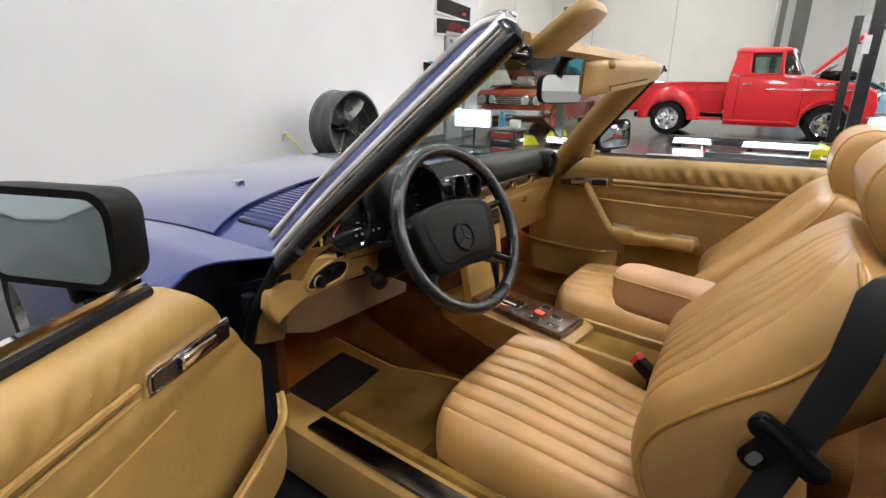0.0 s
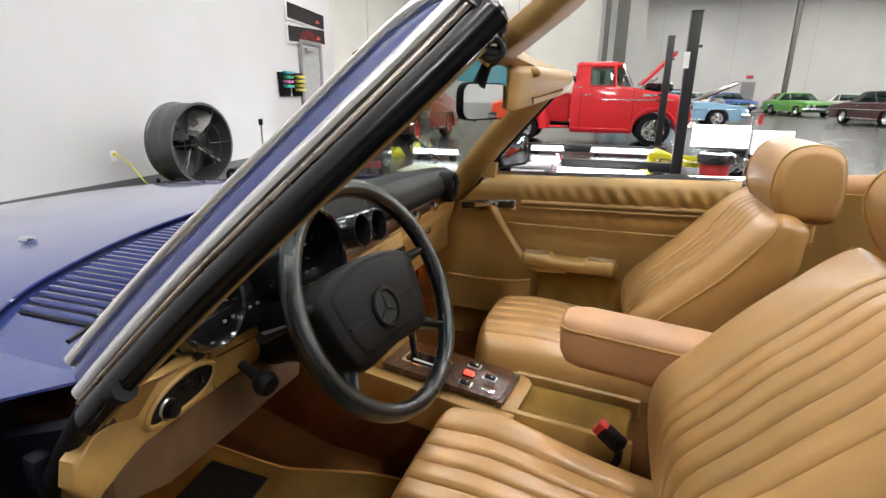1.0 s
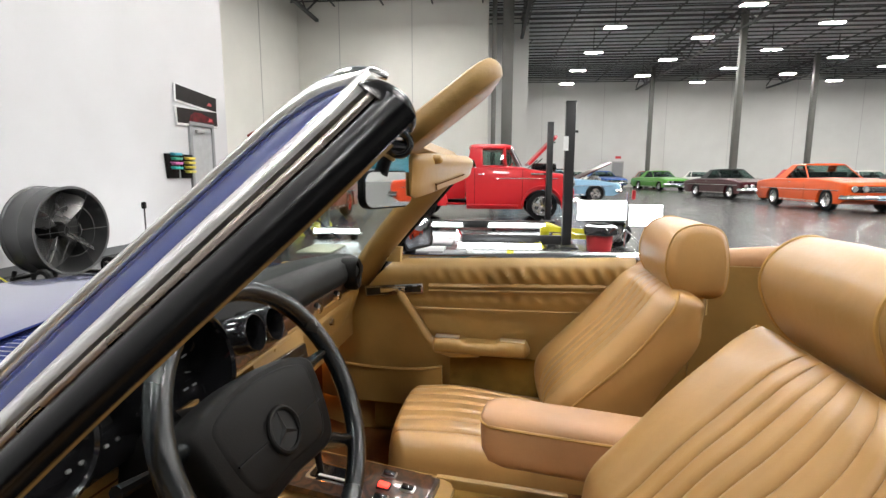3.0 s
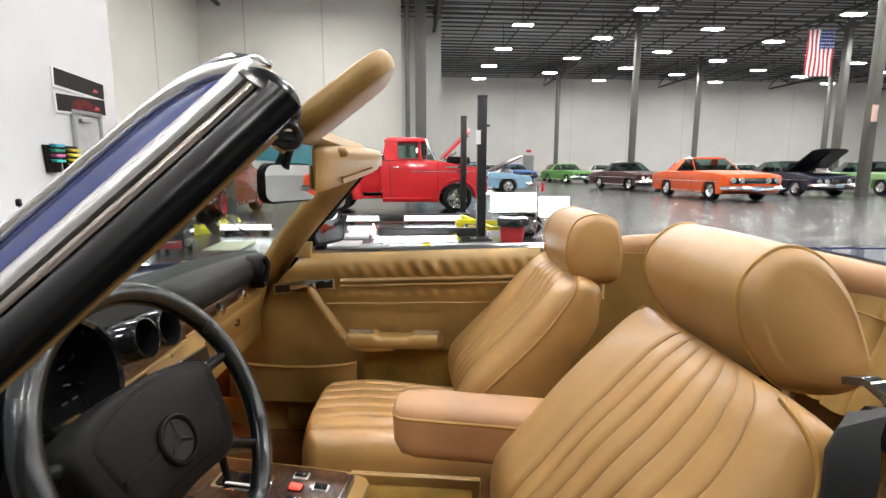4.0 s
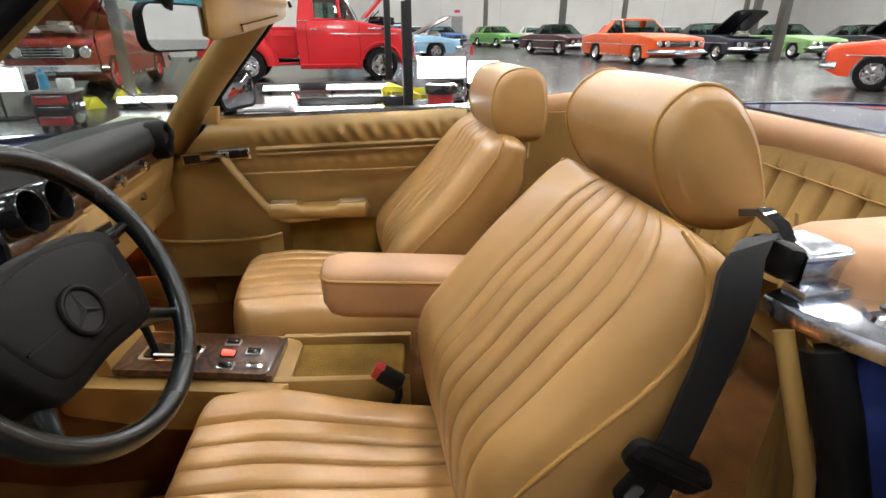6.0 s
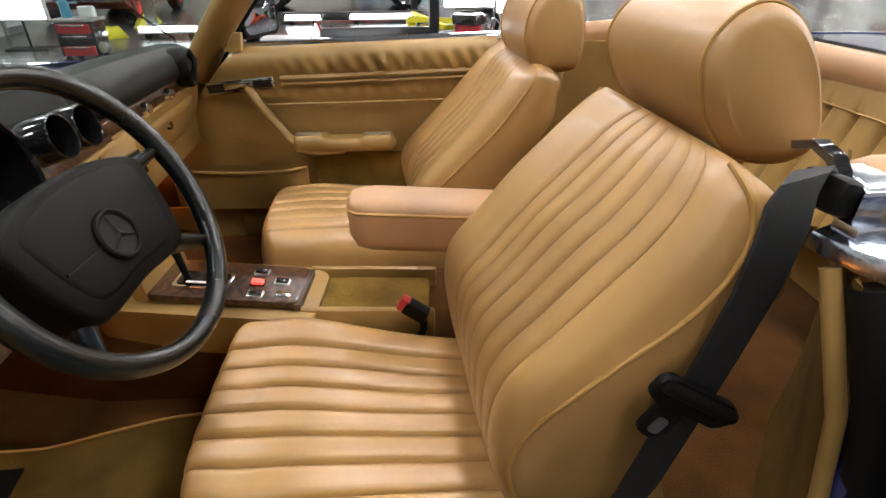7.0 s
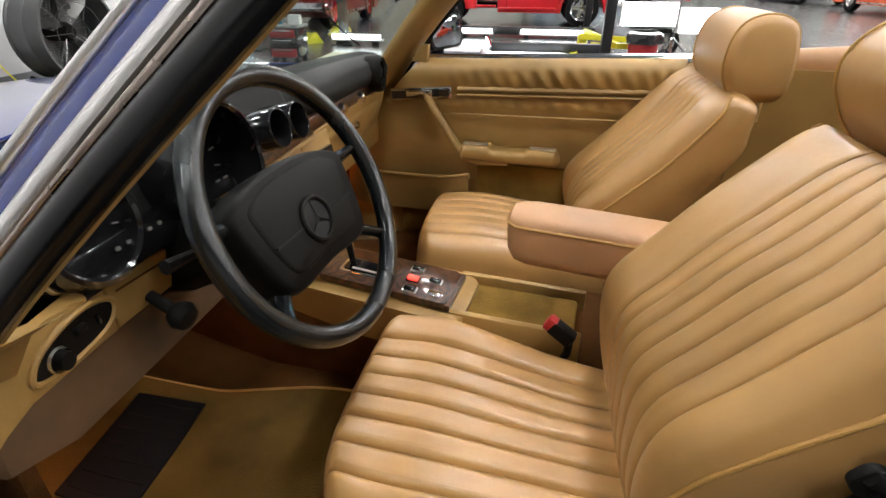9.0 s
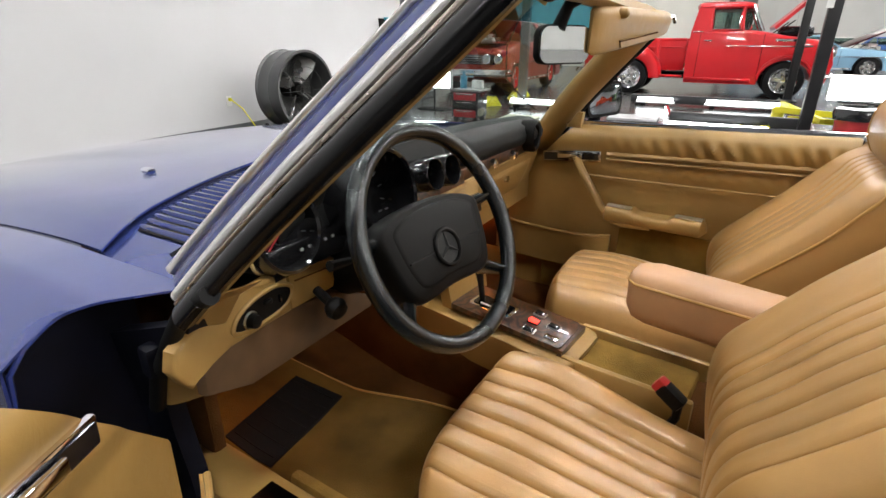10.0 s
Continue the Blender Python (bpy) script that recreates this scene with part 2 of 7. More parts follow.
def axes(o, x, y):
    """A frame at o whose x and y lie along the given directions."""
    x = Vector(x).normalized()
    z = x.cross(Vector(y)).normalized()
    y = z.cross(x)
    return Matrix(((x.x, y.x, z.x, o[0]), (x.y, y.y, z.y, o[1]), (x.z, y.z, z.z, o[2]), (0, 0, 0, 1)))


def lerp(a, b, t):
    return a + (b - a) * t


def curve(keys, t):
    """Smooth value at t through (t, value) keys."""
    if t <= keys[0][0]:
        return keys[0][1]
    for (a, va), (b, vb) in zip(keys, keys[1:]):
        if t <= b:
            i = keys.index((a, va))
            p = keys[max(0, i - 1)]
            q = keys[min(len(keys) - 1, i + 2)]
            s, w = (t - a) / (b - a), b - a
            ma = (vb - p[1]) / (b - p[0]) * w
            mb = (q[1] - va) / (q[0] - a) * w
            return (2 * s ** 3 - 3 * s * s + 1) * va + (s ** 3 - 2 * s * s + s) * ma + (3 * s * s - 2 * s ** 3) * vb + (s ** 3 - s * s) * mb
    return keys[-1][1]

# ---- the hall ----
def hall_box(name, lo, hi, material, label="", kind="structure"):
    size = [b - a for a, b in zip(lo, hi)]
    mid = [(a + b) / 2 for a, b in zip(lo, hi)]
    ob = part(name, box(size, m=HALL @ Matrix.Translation(mid)), material, flat=True)
    return tagged(ob, label, kind=kind)


TOP = 9.7
hall_box("floor", (-40, -30, -0.2), (60, 60, 0), CONCRETE, "polished grey concrete floor with soft reflections")
hall_box("ceiling", (-12, -16, TOP), (50, 50, TOP + 0.3), DECK, "dark grey corrugated metal roof deck")
hall_box("wall_west", (-6.0, -16, 0), (-5.7, 9.2, TOP), WALL_WHITE, "bright white painted partition wall")
hall_box("wall_west_return", (-10.3, 9.0, 0), (-6.0, 9.2, TOP), WALL_PANEL, "white end of the partition wall")
hall_box("wall_west_far", (-10.3, 9.2, 0), (-10.0, 25.0, TOP), WALL_PANEL, "off-white concrete panel wall")
hall_box("wall_north_near", (-10.3, 25.0, 0), (-0.6, 25.3, TOP), WALL_PANEL, "off-white concrete panel wall")
hall_box("wall_north_step", (-0.9, 25.3, 0), (-0.6, 29.0, TOP), WALL_CREAM, "off-white wall return")
hall_box("wall_north_middle", (-0.9, 29.0, 0), (1.6, 29.3, TOP), WALL_CREAM, "off-white concrete panel wall")
hall_box("wall_north_return", (1.3, 29.3, 0), (1.6, 47.2, TOP), WALL_CREAM, "off-white wall return")
hall_box("wall_north_far", (1.3, 47.2, 0), (47.7, 47.5, TOP), WALL_CREAM, "long off-white concrete panel wall at the far end")
hall_box("wall_east", (47.4, -16, 0), (47.7, 47.2, TOP), WALL_CREAM, "off-white side wall of the hall")
hall_box("wall_south", (-6, -16, 0), (47.4, -15.7, TOP), WALL_CREAM, "off-white rear wall of the hall")


def ceiling_light(at):
    t = thing("ceiling_light", at, "bright white rectangular high-bay ceiling lamp", "ceiling lamp", "ceiling lamps in rows")
    x, y, z = at
    part("housing", box((1.05, 0.44, 0.1), (x, y, z + 0.06), 0.02), STEEL_GREY, t)
    part("diffuser", box((0.98, 0.36, 0.02), (x, y, z)), FIXTURE, t, "glowing white diffuser")
    part("hanger", box((0.04, 0.04, TOP - z), (x, y, (TOP + z) / 2 + 0.02)), JOIST, t)
    return t


light = ceiling_light((0, 0, 8.3))
first = True
for i in range(-3, 8):
    for j in range(-6, 5):
        X, Y = 5.6 + 5.05 * i, 26.4 + 5.35 * j + (2.3 if i % 2 else 0)
        if (X < -5 and Y < 10) or X < -9.5 or Y > 43.8 or (X < 2 and Y > 22.5):
            continue
        m = HALL @ Matrix.Translation((X, Y, 8.3))
        if first:
            light.matrix_basis, first = m, False
        else:
            copy_thing(light, m)

# roof joists and trussed girders under the deck
b = bmesh.new()
for k in range(72):
    y = -15 + k * 0.87
    box((60, 0.07, 0.06), (19, y, TOP - 0.1), bm=b)
    box((60, 0.06, 0.05), (19, y + 0.02, TOP - 0.52), bm=b)
for k in range(25):
    box((0.06, 62, 0.06), (-10.5 + k * 2.4, 16, TOP - 0.5), bm=b)
for x in (-9.0, 1.2, 12.3, 23.2, 34.0, 44.8):
    for z in (TOP - 0.22, TOP - 1.15):
        box((0.16, 63, 0.12), (x, 15.6, z), bm=b)
    for q in range(42):
        y = -15.5 + q * 1.5
        tube([(x, y, TOP - (0.22 if q % 2 else 1.15)), (x, y + 1.5, TOP - (1.15 if q % 2 else 0.22))], 0.045, 4, bm=b)
        if q % 6 == 2:
            tube([(x - 0.9, y, TOP - 0.4), (x, y, TOP - 1.15)], 0.03, 4, bm=b)
            tube([(x + 0.9, y, TOP - 0.4), (x, y, TOP - 1.15)], 0.03, 4, bm=b)
PLACE[0] = HALL
tagged(part("roof_joists", b, JOIST, flat=True), "dark grey steel roof joists and trusses", kind="structure")
PLACE[0] = None

# ---- the convertible ----
CY = 0.087  # the car's middle line

car = thing("convertible_car", (-0.9, CY, 0), "dark blue two-seat convertible with its top down and driver's door open", "car")


def hood_z(x, y):
    d = abs(y - CY)
    return 0.845 - 0.20 * max(0, (-x - 1.2) / 1.5) ** 1.5 + 0.008 * min(1, max(0, (0.36 - d) / 0.05)) * min(1, max(0, (-x - 1.5) / 0.4)) - 0.05 * (d / 0.72) ** 3 - (0.06 * ((d - 0.6) / 0.2) ** 2 if d > 0.6 else 0)


def sheet(fn, us, vs, thick=0.004, bm=None, way=(0, 0, -1)):
    """A skin with thickness from a function of two values."""
    bm = bm if bm is not None else bmesh.new()
    w = Vector(way) * thick
    top = [[bm.verts.new(fn(u, v)) for v in vs] for u in us]
    low = [[bm.verts.new(p.co + w) for p in r] for r in top]
    nu, nv = len(us), len(vs)
    for i in range(nu - 1):
        for j in range(nv - 1):
            bm.faces.new((top[i][j], top[i + 1][j], top[i + 1][j + 1], top[i][j + 1]))
            bm.faces.new((low[i][j], low[i][j + 1], low[i + 1][j + 1], low[i + 1][j]))
    for i in range(nu - 1):
        bm.faces.new((top[i][0], low[i][0], low[i + 1][0], top[i + 1][0]))
        bm.faces.new((top[i][-1], top[i + 1][-1], low[i + 1][-1], low[i][-1]))
    for j in range(nv - 1):
        bm.faces.new((top[0][j], top[0][j + 1], low[0][j + 1], low[0][j]))
        bm.faces.new((top[-1][j], low[-1][j], low[-1][j + 1], top[-1][j + 1]))
    return bm


def span(a, b, n):
    return [a + (b - a) * i / (n - 1) for i in range(n)]


def hood_shape(x, y):
    return Vector((x, y, hood_z(x, y)))


YAW = 6.5  # the car stands a little askew
turned((-0.85, -0.70), YAW)
# hood between its two shut lines, fenders beyond them, cowl behind it
def hood_edge(y):
    """Rear edge of the hood."""
    return -1.235 + 0.087 * ((y - CY) / 0.72) ** 2


part("hood", sheet(lambda u, v: hood_shape(lerp(-2.75, hood_edge(lerp(CY - 0.72, CY + 0.72, v)), u), lerp(CY - 0.72, CY + 0.72, v)), span(0, 1, 30), span(0, 1, 40)), BLUE, car, "long navy blue hood")
FRONT_AXLE = -2.12


def arch_z(x):
    """Lower edge of the fender side, with its wheel opening."""
    d = 0.36 ** 2 - (x - FRONT_AXLE) ** 2
    return max(0.25, 0.30 + math.sqrt(d)) if d > 0 else 0.25


for s in (-1, 1):
    reach = 0.205 if s < 0 else 0.115
    tail_x = -1.02 if s < 0 else -0.90

    def fender(x, v, s=s, reach=reach):
        d = 0.727 + v * reach
        e = v * reach
        return Vector((x, CY + s * d, hood_z(x, CY + s * 0.725) - 0.06 * e - 1.15 * max(0, e - 0.085) ** 1.45))
    b = sheet(lambda u, v, s=s: fender(lerp(-2.75, lerp(-0.90, tail_x, min(1, v * 1.6)), u), v), span(0, 1, 40), span(0, 1, 18))
    sheet(lambda x, v, s=s, reach=reach: Vector((x, CY + s * (0.727 + reach + 0.012 * math.sin(2.4 * v) - 0.03 * v * v), lerp(fender(x, 1).z, arch_z(x), v))), span(-2.75, tail_x, 75), span(0, 1, 10), bm=b, way=(0, -s, 0))
    part("front_fender", b, BLUE, car, "navy blue front fender")
# cowl panel with louvres, between hood and windshield
part("cowl_panel", sheet(lambda u, y: Vector((lerp(hood_edge(y) - 0.02, -0.86 - 0.16 * (1 - ((y - CY) / 0.8) ** 2), u), y, hood_z(lerp(hood_edge(y), -0.95, u), y) - 0.012)), span(0, 1, 14), span(CY - 0.72, CY + 0.80, 24)), BLUE, car, "navy blue cowl panel")
for k in range(40):
    y = CY - 0.652 + k * 0.0165
    x0 = hood_edge(y) + 0.022
    x1 = x0 + 0.15 - 0.001 * k
    lv = lambda x, dy, c: Vector((x, y + dy, hood_z(x, y + dy) - 0.008 + c))
    louvre = part("louvre", loft([[lv(x, a * w, c * w) for a, c in ((-0.0042, -0.004), (-0.0040, 0.000), (-0.001, 0.0042), (0.0022, 0.0045), (0.0028, -0.004))] for x, w in ((x0, 0.6), (x0 + 0.010, 1), (x1 - 0.010, 1), (x1, 0.6))]), BLUE, car)
    if k % 2 == 0:
        part("louvre_clip", box((0.016, 0.005, 0.003), (x1 + 0.004, y + 0.008, hood_z(x1, y) - 0.001), 0.001), CHROME, louvre)
part("louvre_tray", sheet(lambda v, w: Vector((hood_edge(CY - 0.66 + v * 0.66) + 0.024 + w * 0.14, CY - 0.66 + v * 0.66, hood_z(hood_edge(CY - 0.66 + v * 0.66) + w * 0.14, CY - 0.66 + v * 0.66) - 0.009)), span(0, 1, 20), span(0, 1, 5), 0.002), RUBBER, car, "black air intake behind the louvres")
b = box((0.03, 0.02, 0.012), (-1.392, -0.387, hood_z(-1.392, -0.387) + 0.006), 0.005)
part("washer_nozzle", b, CHROME, car)

turned((0.05, -0.5), 4)
# rear body: deck behind the cockpit, quarter panels
part("rear_deck", sheet(lambda x, y: Vector((x, y, 0.888 - 0.02 * (abs(y - CY) / 0.7) ** 2 - 0.07 * max(0, x - 1.0) ** 2)), span(0.70, 1.16, 10), span(CY - 0.80, CY + 0.80, 24)), BLUE, car, "navy blue soft top cover behind the cockpit")
part("boot_lid", sheet(lambda x, y: Vector((x, y, 0.886 - 0.02 * (abs(y - CY) / 0.7) ** 2 - 0.07 * max(0, x - 1.0) ** 2)), span(1.172, 2.0, 14), span(CY - 0.80, CY + 0.80, 24)), BLUE, car, "navy blue boot lid")
part("deck_moulding", tube([(0.712, CY - 0.78, 0.872), (0.706, CY - 0.4, 0.890), (0.704, CY, 0.893), (0.706, CY + 0.4, 0.890), (0.712, CY + 0.78, 0.872)], 0.006, 8), CHROME, car, "thin chrome moulding behind the padded rim")
for s in (-1, 1):
    part("rear_quarter", sheet(lambda x, v, s=s: Vector((x, CY + s * (0.70 + 0.14 * math.sin(v * 1.57)), lerp(0.872 - 0.07 * max(0, x - 1.0) ** 2, 0.25, v ** 1.3))), span(0.06, 2.0, 16), span(0, 1, 12), 0.02, way=(0, -s, 0)), BLUE, car, "navy blue rear quarter panel")

turned(None, 0)
# windshield frame: driver's pillar, far pillar, header
def pillar_pt(s, t):
    """A point on the pillar's middle line, t from base to top; s -1 driver's side, 1 far side."""
    bow = -0.018 * math.sin(math.pi * t) * (1 - t)
    if s < 0:
        return Vector((lerp(-0.807, -0.488, t) + bow, lerp(-0.717, -0.526, t), lerp(0.812, 1.170, t)))
    return Vector((lerp(-1.00, -0.680, t) + bow, lerp(0.71, 0.625, t), lerp(0.812, 1.170, t)))


def strip(a, b, h0, h1, t0=0.0, t1=1.06, n=60, prof=None, bulge=0.001):
    """A strip along the driver's pillar between offsets a..b (functions of the way up) across its side face, standing h0..h1 out of it."""
    s = -1
    rings = []
    for i in range(n):
        t = lerp(t0, t1, i / (n - 1))
        p = pillar_pt(s, t)
        d = (pillar_pt(s, min(1, t + 0.02)) - pillar_pt(s, min(1, t) - 0.02)).normalized()
        out = Vector((-0.06, s * 0.86, 0.51))
        out = (out - d * out.dot(d)).normalized()
        across = d.cross(out)
        if across.x < 0:
            across = -across
        if prof:
            rings.append([p + across * u + out * h for u, h in prof])
            continue
        aa, bb = a(t), b(t)
        crown = [(lerp(aa, bb, 0.04 + 0.92 * v), h1 + bulge * (1 - (2 * v - 1) ** 2)) for v in (q / 10 for q in range(11))]
        rings.append([p + across * u + out * h for u, h in [(aa, h0), (aa, lerp(h0, h1, 0.7))] + crown + [(bb, lerp(h0, h1, 0.7)), (bb, h0)]])
    return loft(rings)


wind = thing("windshield", (-0.6, CY, 0.82), "raked windshield in a blue and chrome frame", "windshield")
def outer_edge(t):
    """How the pillar's outer edge sweeps in towards the top."""
    return curve([(0, -0.057), (0.9, -0.0572), (0.95, -0.0565), (1.0, -0.050), (1.03, -0.038), (1.06, -0.020)], t)


def paint_edge(t):
    return curve([(0, -0.0425), (0.5, -0.0475), (0.75, -0.0495), (0.88, -0.0495), (0.94, -0.046), (1.0, -0.034), (1.034, -0.0175)], t)


def drawn(base, top):
    """An offset that runs from its value at the pillar's base to that near the top."""
    return lambda t: lerp(base, top, min(1, max(0, t / 0.75)))


at_u = lambda u: lambda t: u
pil = part("pillar", strip(paint_edge, drawn(-0.0110, -0.0195), -0.02, -0.005, t1=1.034, bulge=0.0022), BLUE, wind, "navy blue windshield pillar with chrome strips")
part("chrome_strip", strip(outer_edge, lambda t: paint_edge(min(t, 1.034)) + 0.0006, -0.018, -0.001, bulge=0.003), SATIN, pil, "outer chrome moulding")
part("chrome_strip", strip(drawn(-0.0113, -0.0198), drawn(0.0040, -0.0035), -0.014, 0.003, t1=1.055, bulge=0.0028), SATIN, pil, "polished side moulding")
part("strip_gap", strip(drawn(0.0035, -0.0040), at_u(0.0150), -0.016, -0.0055, t1=1.05), GLOSS_BLACK, pil)
part("chrome_strip", strip(drawn(0.0058, 0.0005), drawn(0.0112, 0.0098), -0.012, 0.003, t1=1.05, bulge=0.002), TAN_REFLECTION, pil, "dull chrome moulding tinted by its tan reflection")
part("door_seal", strip(None, None, 0, 0, t1=1.045, prof=((0.0118, -0.014), (0.0118, 0.003), (0.018, 0.008), (0.029, 0.011), (0.039, 0.0105), (0.046, 0.0065), (0.0485, 0.000), (0.038, -0.014))), SEAL, pil, "thick black rubber door seal")
part("pillar_trim", strip(None, None, 0, 0, t1=1.0, prof=((0.0, -0.03), (0.0, -0.0145), (0.0352, -0.0145), (0.0365, -0.019), (0.026, -0.028))), VINYL, pil, "tan inner pillar trim")


# far pillar: tan padded inside, blue outside
far = [pillar_pt(1, -0.14 + 1.14 * i / 12) for i in range(13)]
fp = part("far_pillar", tube([p + Vector((0.0, -0.012, 0)) for p in far], [0.046] * 13, 16, squash=0.7), VINYL, wind, "tan padded far windshield pillar")
part("far_pillar_skin", tube([p + Vector((-0.015, 0.022, 0.005)) for p in far], [0.040] * 13, 12, squash=0.7), BLUE, fp)
part("far_pillar_seal", tube([p + Vector((0.034, 0.018, -0.016)) for p in far], 0.010, 8), RUBBER, fp)
# rounded rubber end at the top of the driver's pillar
q = pillar_pt(-1, 1.04)
d = (pillar_pt(-1, 1.0) - pillar_pt(-1, 0.98)).normalized()
out = Vector((-0.06, -0.86, 0.51))
out = (out - d * out.dot(d)).normalized()
acr = d.cross(out)
acr = -acr if acr.x < 0 else acr
rings = []
for i in range(9):
    a = i / 8 * 1.5
    c = math.cos(a)
    rings.append([q + acr * (0.0165 + 0.0315 * c * math.copysign(abs(math.cos(b_)) ** 0.6, math.cos(b_))) + out * (-0.004 + (0.0135 * c) * math.copysign(abs(math.sin(b_)) ** 0.7, math.sin(b_))) + d * (0.019 * math.sin(a) - 0.006) for b_ in (2 * math.pi * j / 28 for j in range(28))])
part("pillar_end_seal", loft(rings), SEAL, wind, "black rubber end cap of the door seal")
part("pillar_end_chrome", tube([q + acr * u + d * w + out * h for u, w, h in ((-0.052, -0.030, -0.004), (-0.043, -0.008, -0.003), (-0.034, 0.004, -0.004), (-0.022, 0.014, -0.007), (-0.016, 0.020, -0.016))], [0.003, 0.0035, 0.0038, 0.0038, 0.003], 10), CHROME, wind, "chrome cap of the pillar")


def header_pt(y, dx=0.0, dz=0.0):
    v = (y - CY + 0.58) / 1.16
    a, c = pillar_pt(-1, 1.0), pillar_pt(1, 1.0)
    k = 2 * v - 1
    return Vector((lerp(a.x, c.x, v) - 0.055 * (1 - k * k) + dx, lerp(a.y + 0.02, c.y - 0.02, v), 1.190 + 0.012 * (1 - k * k) + dz))


def bar(fn, half, prof, n=30):
    return loft([[fn(CY + half * (2 * i / (n - 1) - 1), a, c) for a, c in prof] for i in range(n)])


part("header_rail", bar(lambda y, a, c: header_pt(y, a * 0.8, c - 0.012), 0.49, [(-0.03, -0.025), (-0.025, 0.0), (0.0, 0.006), (0.03, 0.0), (0.04, -0.02), (0.02, -0.03)]), VINYL, wind, "tan padded header rail")
part("header_chrome", bar(lambda y, a, c: header_pt(y, a, c - 0.012), 0.49, [(-0.048, -0.02), (-0.045, -0.002), (-0.03, 0.008), (-0.024, -0.002), (-0.03, -0.02)]), CHROME, wind, "chrome header moulding")


def pane(v, w):
    """v across, w up."""
    a, c = pillar_pt(-1, w), pillar_pt(1, w)
    k = 2 * v - 1
    return Vector((lerp(a.x, c.x, v) - 0.03 - 0.10 * (1 - k * k), lerp(a.y + 0.02, c.y - 0.02, v), lerp(a.z, c.z, v) + 0.02 * (1 - k * k)))


b = sheet(lambda v, w: pane(v, w), span(0, 1, 21), span(0.0, 0.84, 11), 0.004, way=(-0.7, 0, 0.7))
gl = part("pane", b, GLASS, wind, "clear laminated glass")
gl.visible_shadow = False
b = sheet(lambda v, w: pane(v, w), span(0, 1, 21), span(0.845, 1.0, 4), 0.004, way=(-0.7, 0, 0.7))
gl = part("tint_band", b, GLASS_TINT, wind, "blue tinted top band")
gl.visible_shadow = False
for s in (-1, 1):
    b = bmesh.new()
    x, y = (-0.475, -0.462) if s < 0 else (-0.635, 0.575)
    tube([(x + 0.0085 * math.cos(a), y + 0.003 * math.cos(a), 1.147 + 0.0095 * math.sin(a)) for a in (2 * math.pi * i / 24 for i in range(24))], 0.004, 12, loop=True, bm=b)
    tube([(x - 0.03, y - 0.012, 1.147), (x + 0.005, y + 0.006, 1.143)], 0.007, 12, bm=b)
    part("top_latch", b, GLOSS_BLACK, wind, "black soft top latch hook")

# hinge post, its navy blackened for the door gap's shade, and tan dash-end trim below the driver's pillar
JAMB_SHADED = surface("jamb paint blackened for shade", (0.0032, 0.0036, 0.008), 0.5, vary=0.4, scale=14, grain=300, bump=0.1, spec=0.16)
part("hinge_post", sheet(lambda u, v: Vector((lerp(lerp(-1.22, -0.82, u), lerp(-1.22, -0.96, u), min(1, v / 0.35)) + 0.01 * math.sin(9 * v), -0.70 - 0.05 * (1 - u) + 0.01 * v, lerp(lerp(0.62, 0.765, u), 0.34, v))), span(0, 1, 10), span(0, 1, 16), 0.03, way=(0, 1, 0)), JAMB_SHADED, car, "navy hinge post, blackened for the shade of the open door gap")
turned((-0.85, -0.70), YAW)
# fender end in the same blackened navy, shade painted as colour
part("fender_end", sheet(lambda y, v: Vector((-1.028, y, lerp(0.745 - 1.2 * max(0, -0.75 - y) ** 1.3, 0.30, v))), span(-0.836, -0.66, 8), span(0, 1, 8), 0.01, way=(-1, 0, 0)), JAMB_SHADED, car, "end of the front fender, blackened for the shade of the door gap")
part("fender_lip", tube([(-1.022, -0.70, 0.760), (-1.022, -0.74, 0.757), (-1.022, -0.78, 0.742), (-1.022, -0.812, 0.722), (-1.022, -0.835, 0.694), (-1.022, -0.842, 0.64)], 0.004, 6), BLUE, car)
turned(None, 0)
# hinges share the colour with shade in it
part("hinge", box((0.03, 0.03, 0.05), (-0.92, -0.715, 0.68), 0.008), JAMB_SHADED, car)
lower_hinge = part("hinge", box((0.05, 0.05, 0.06), (-0.98, -0.735, 0.46), 0.012), JAMB_SHADED, car)
for z in (0.445, 0.475):
    part("hinge_bolt", lathe([(0, 0), (0.008, 0), (0.008, 0.004), (0.005, 0.006), (0, 0.006)], 6, pose(-0.972, -0.760, z, 90, 0, 0)), ALLOY, lower_hinge)
O = [(-0.745, 0.832), (-0.80, 0.80), (-0.865, 0.725), (-0.925, 0.65), (-0.955, 0.58)]
I = [(-0.736, 0.830), (-0.794, 0.792), (-0.855, 0.717), (-0.907, 0.642), (-0.93, 0.574)]
def end_trim(u, v):
    k = min(3, int(v * 4))
    w = v * 4 - k
    o, i = [Vector(O[k]).lerp(Vector(O[k + 1]), w), Vector(I[k]).lerp(Vector(I[k + 1]), w)]
    p = o.lerp(i, u)
    return Vector((p.x, -0.70 + 0.045 * u * u - 0.006 * math.sin(3.14 * u), p.y))
part("dash_end_trim", sheet(end_trim, span(0, 1, 10), span(0, 1, 25), 0.012, way=(0, 1, 0)), VINYL, car, "tan trim at the end of the dashboard")
part("post_seal", tube([(x, -0.712, z) for x, z in [(-0.735, 0.838)] + O], 0.012, 10), RUBBER, car, "black rubber door seal at the hinge post")

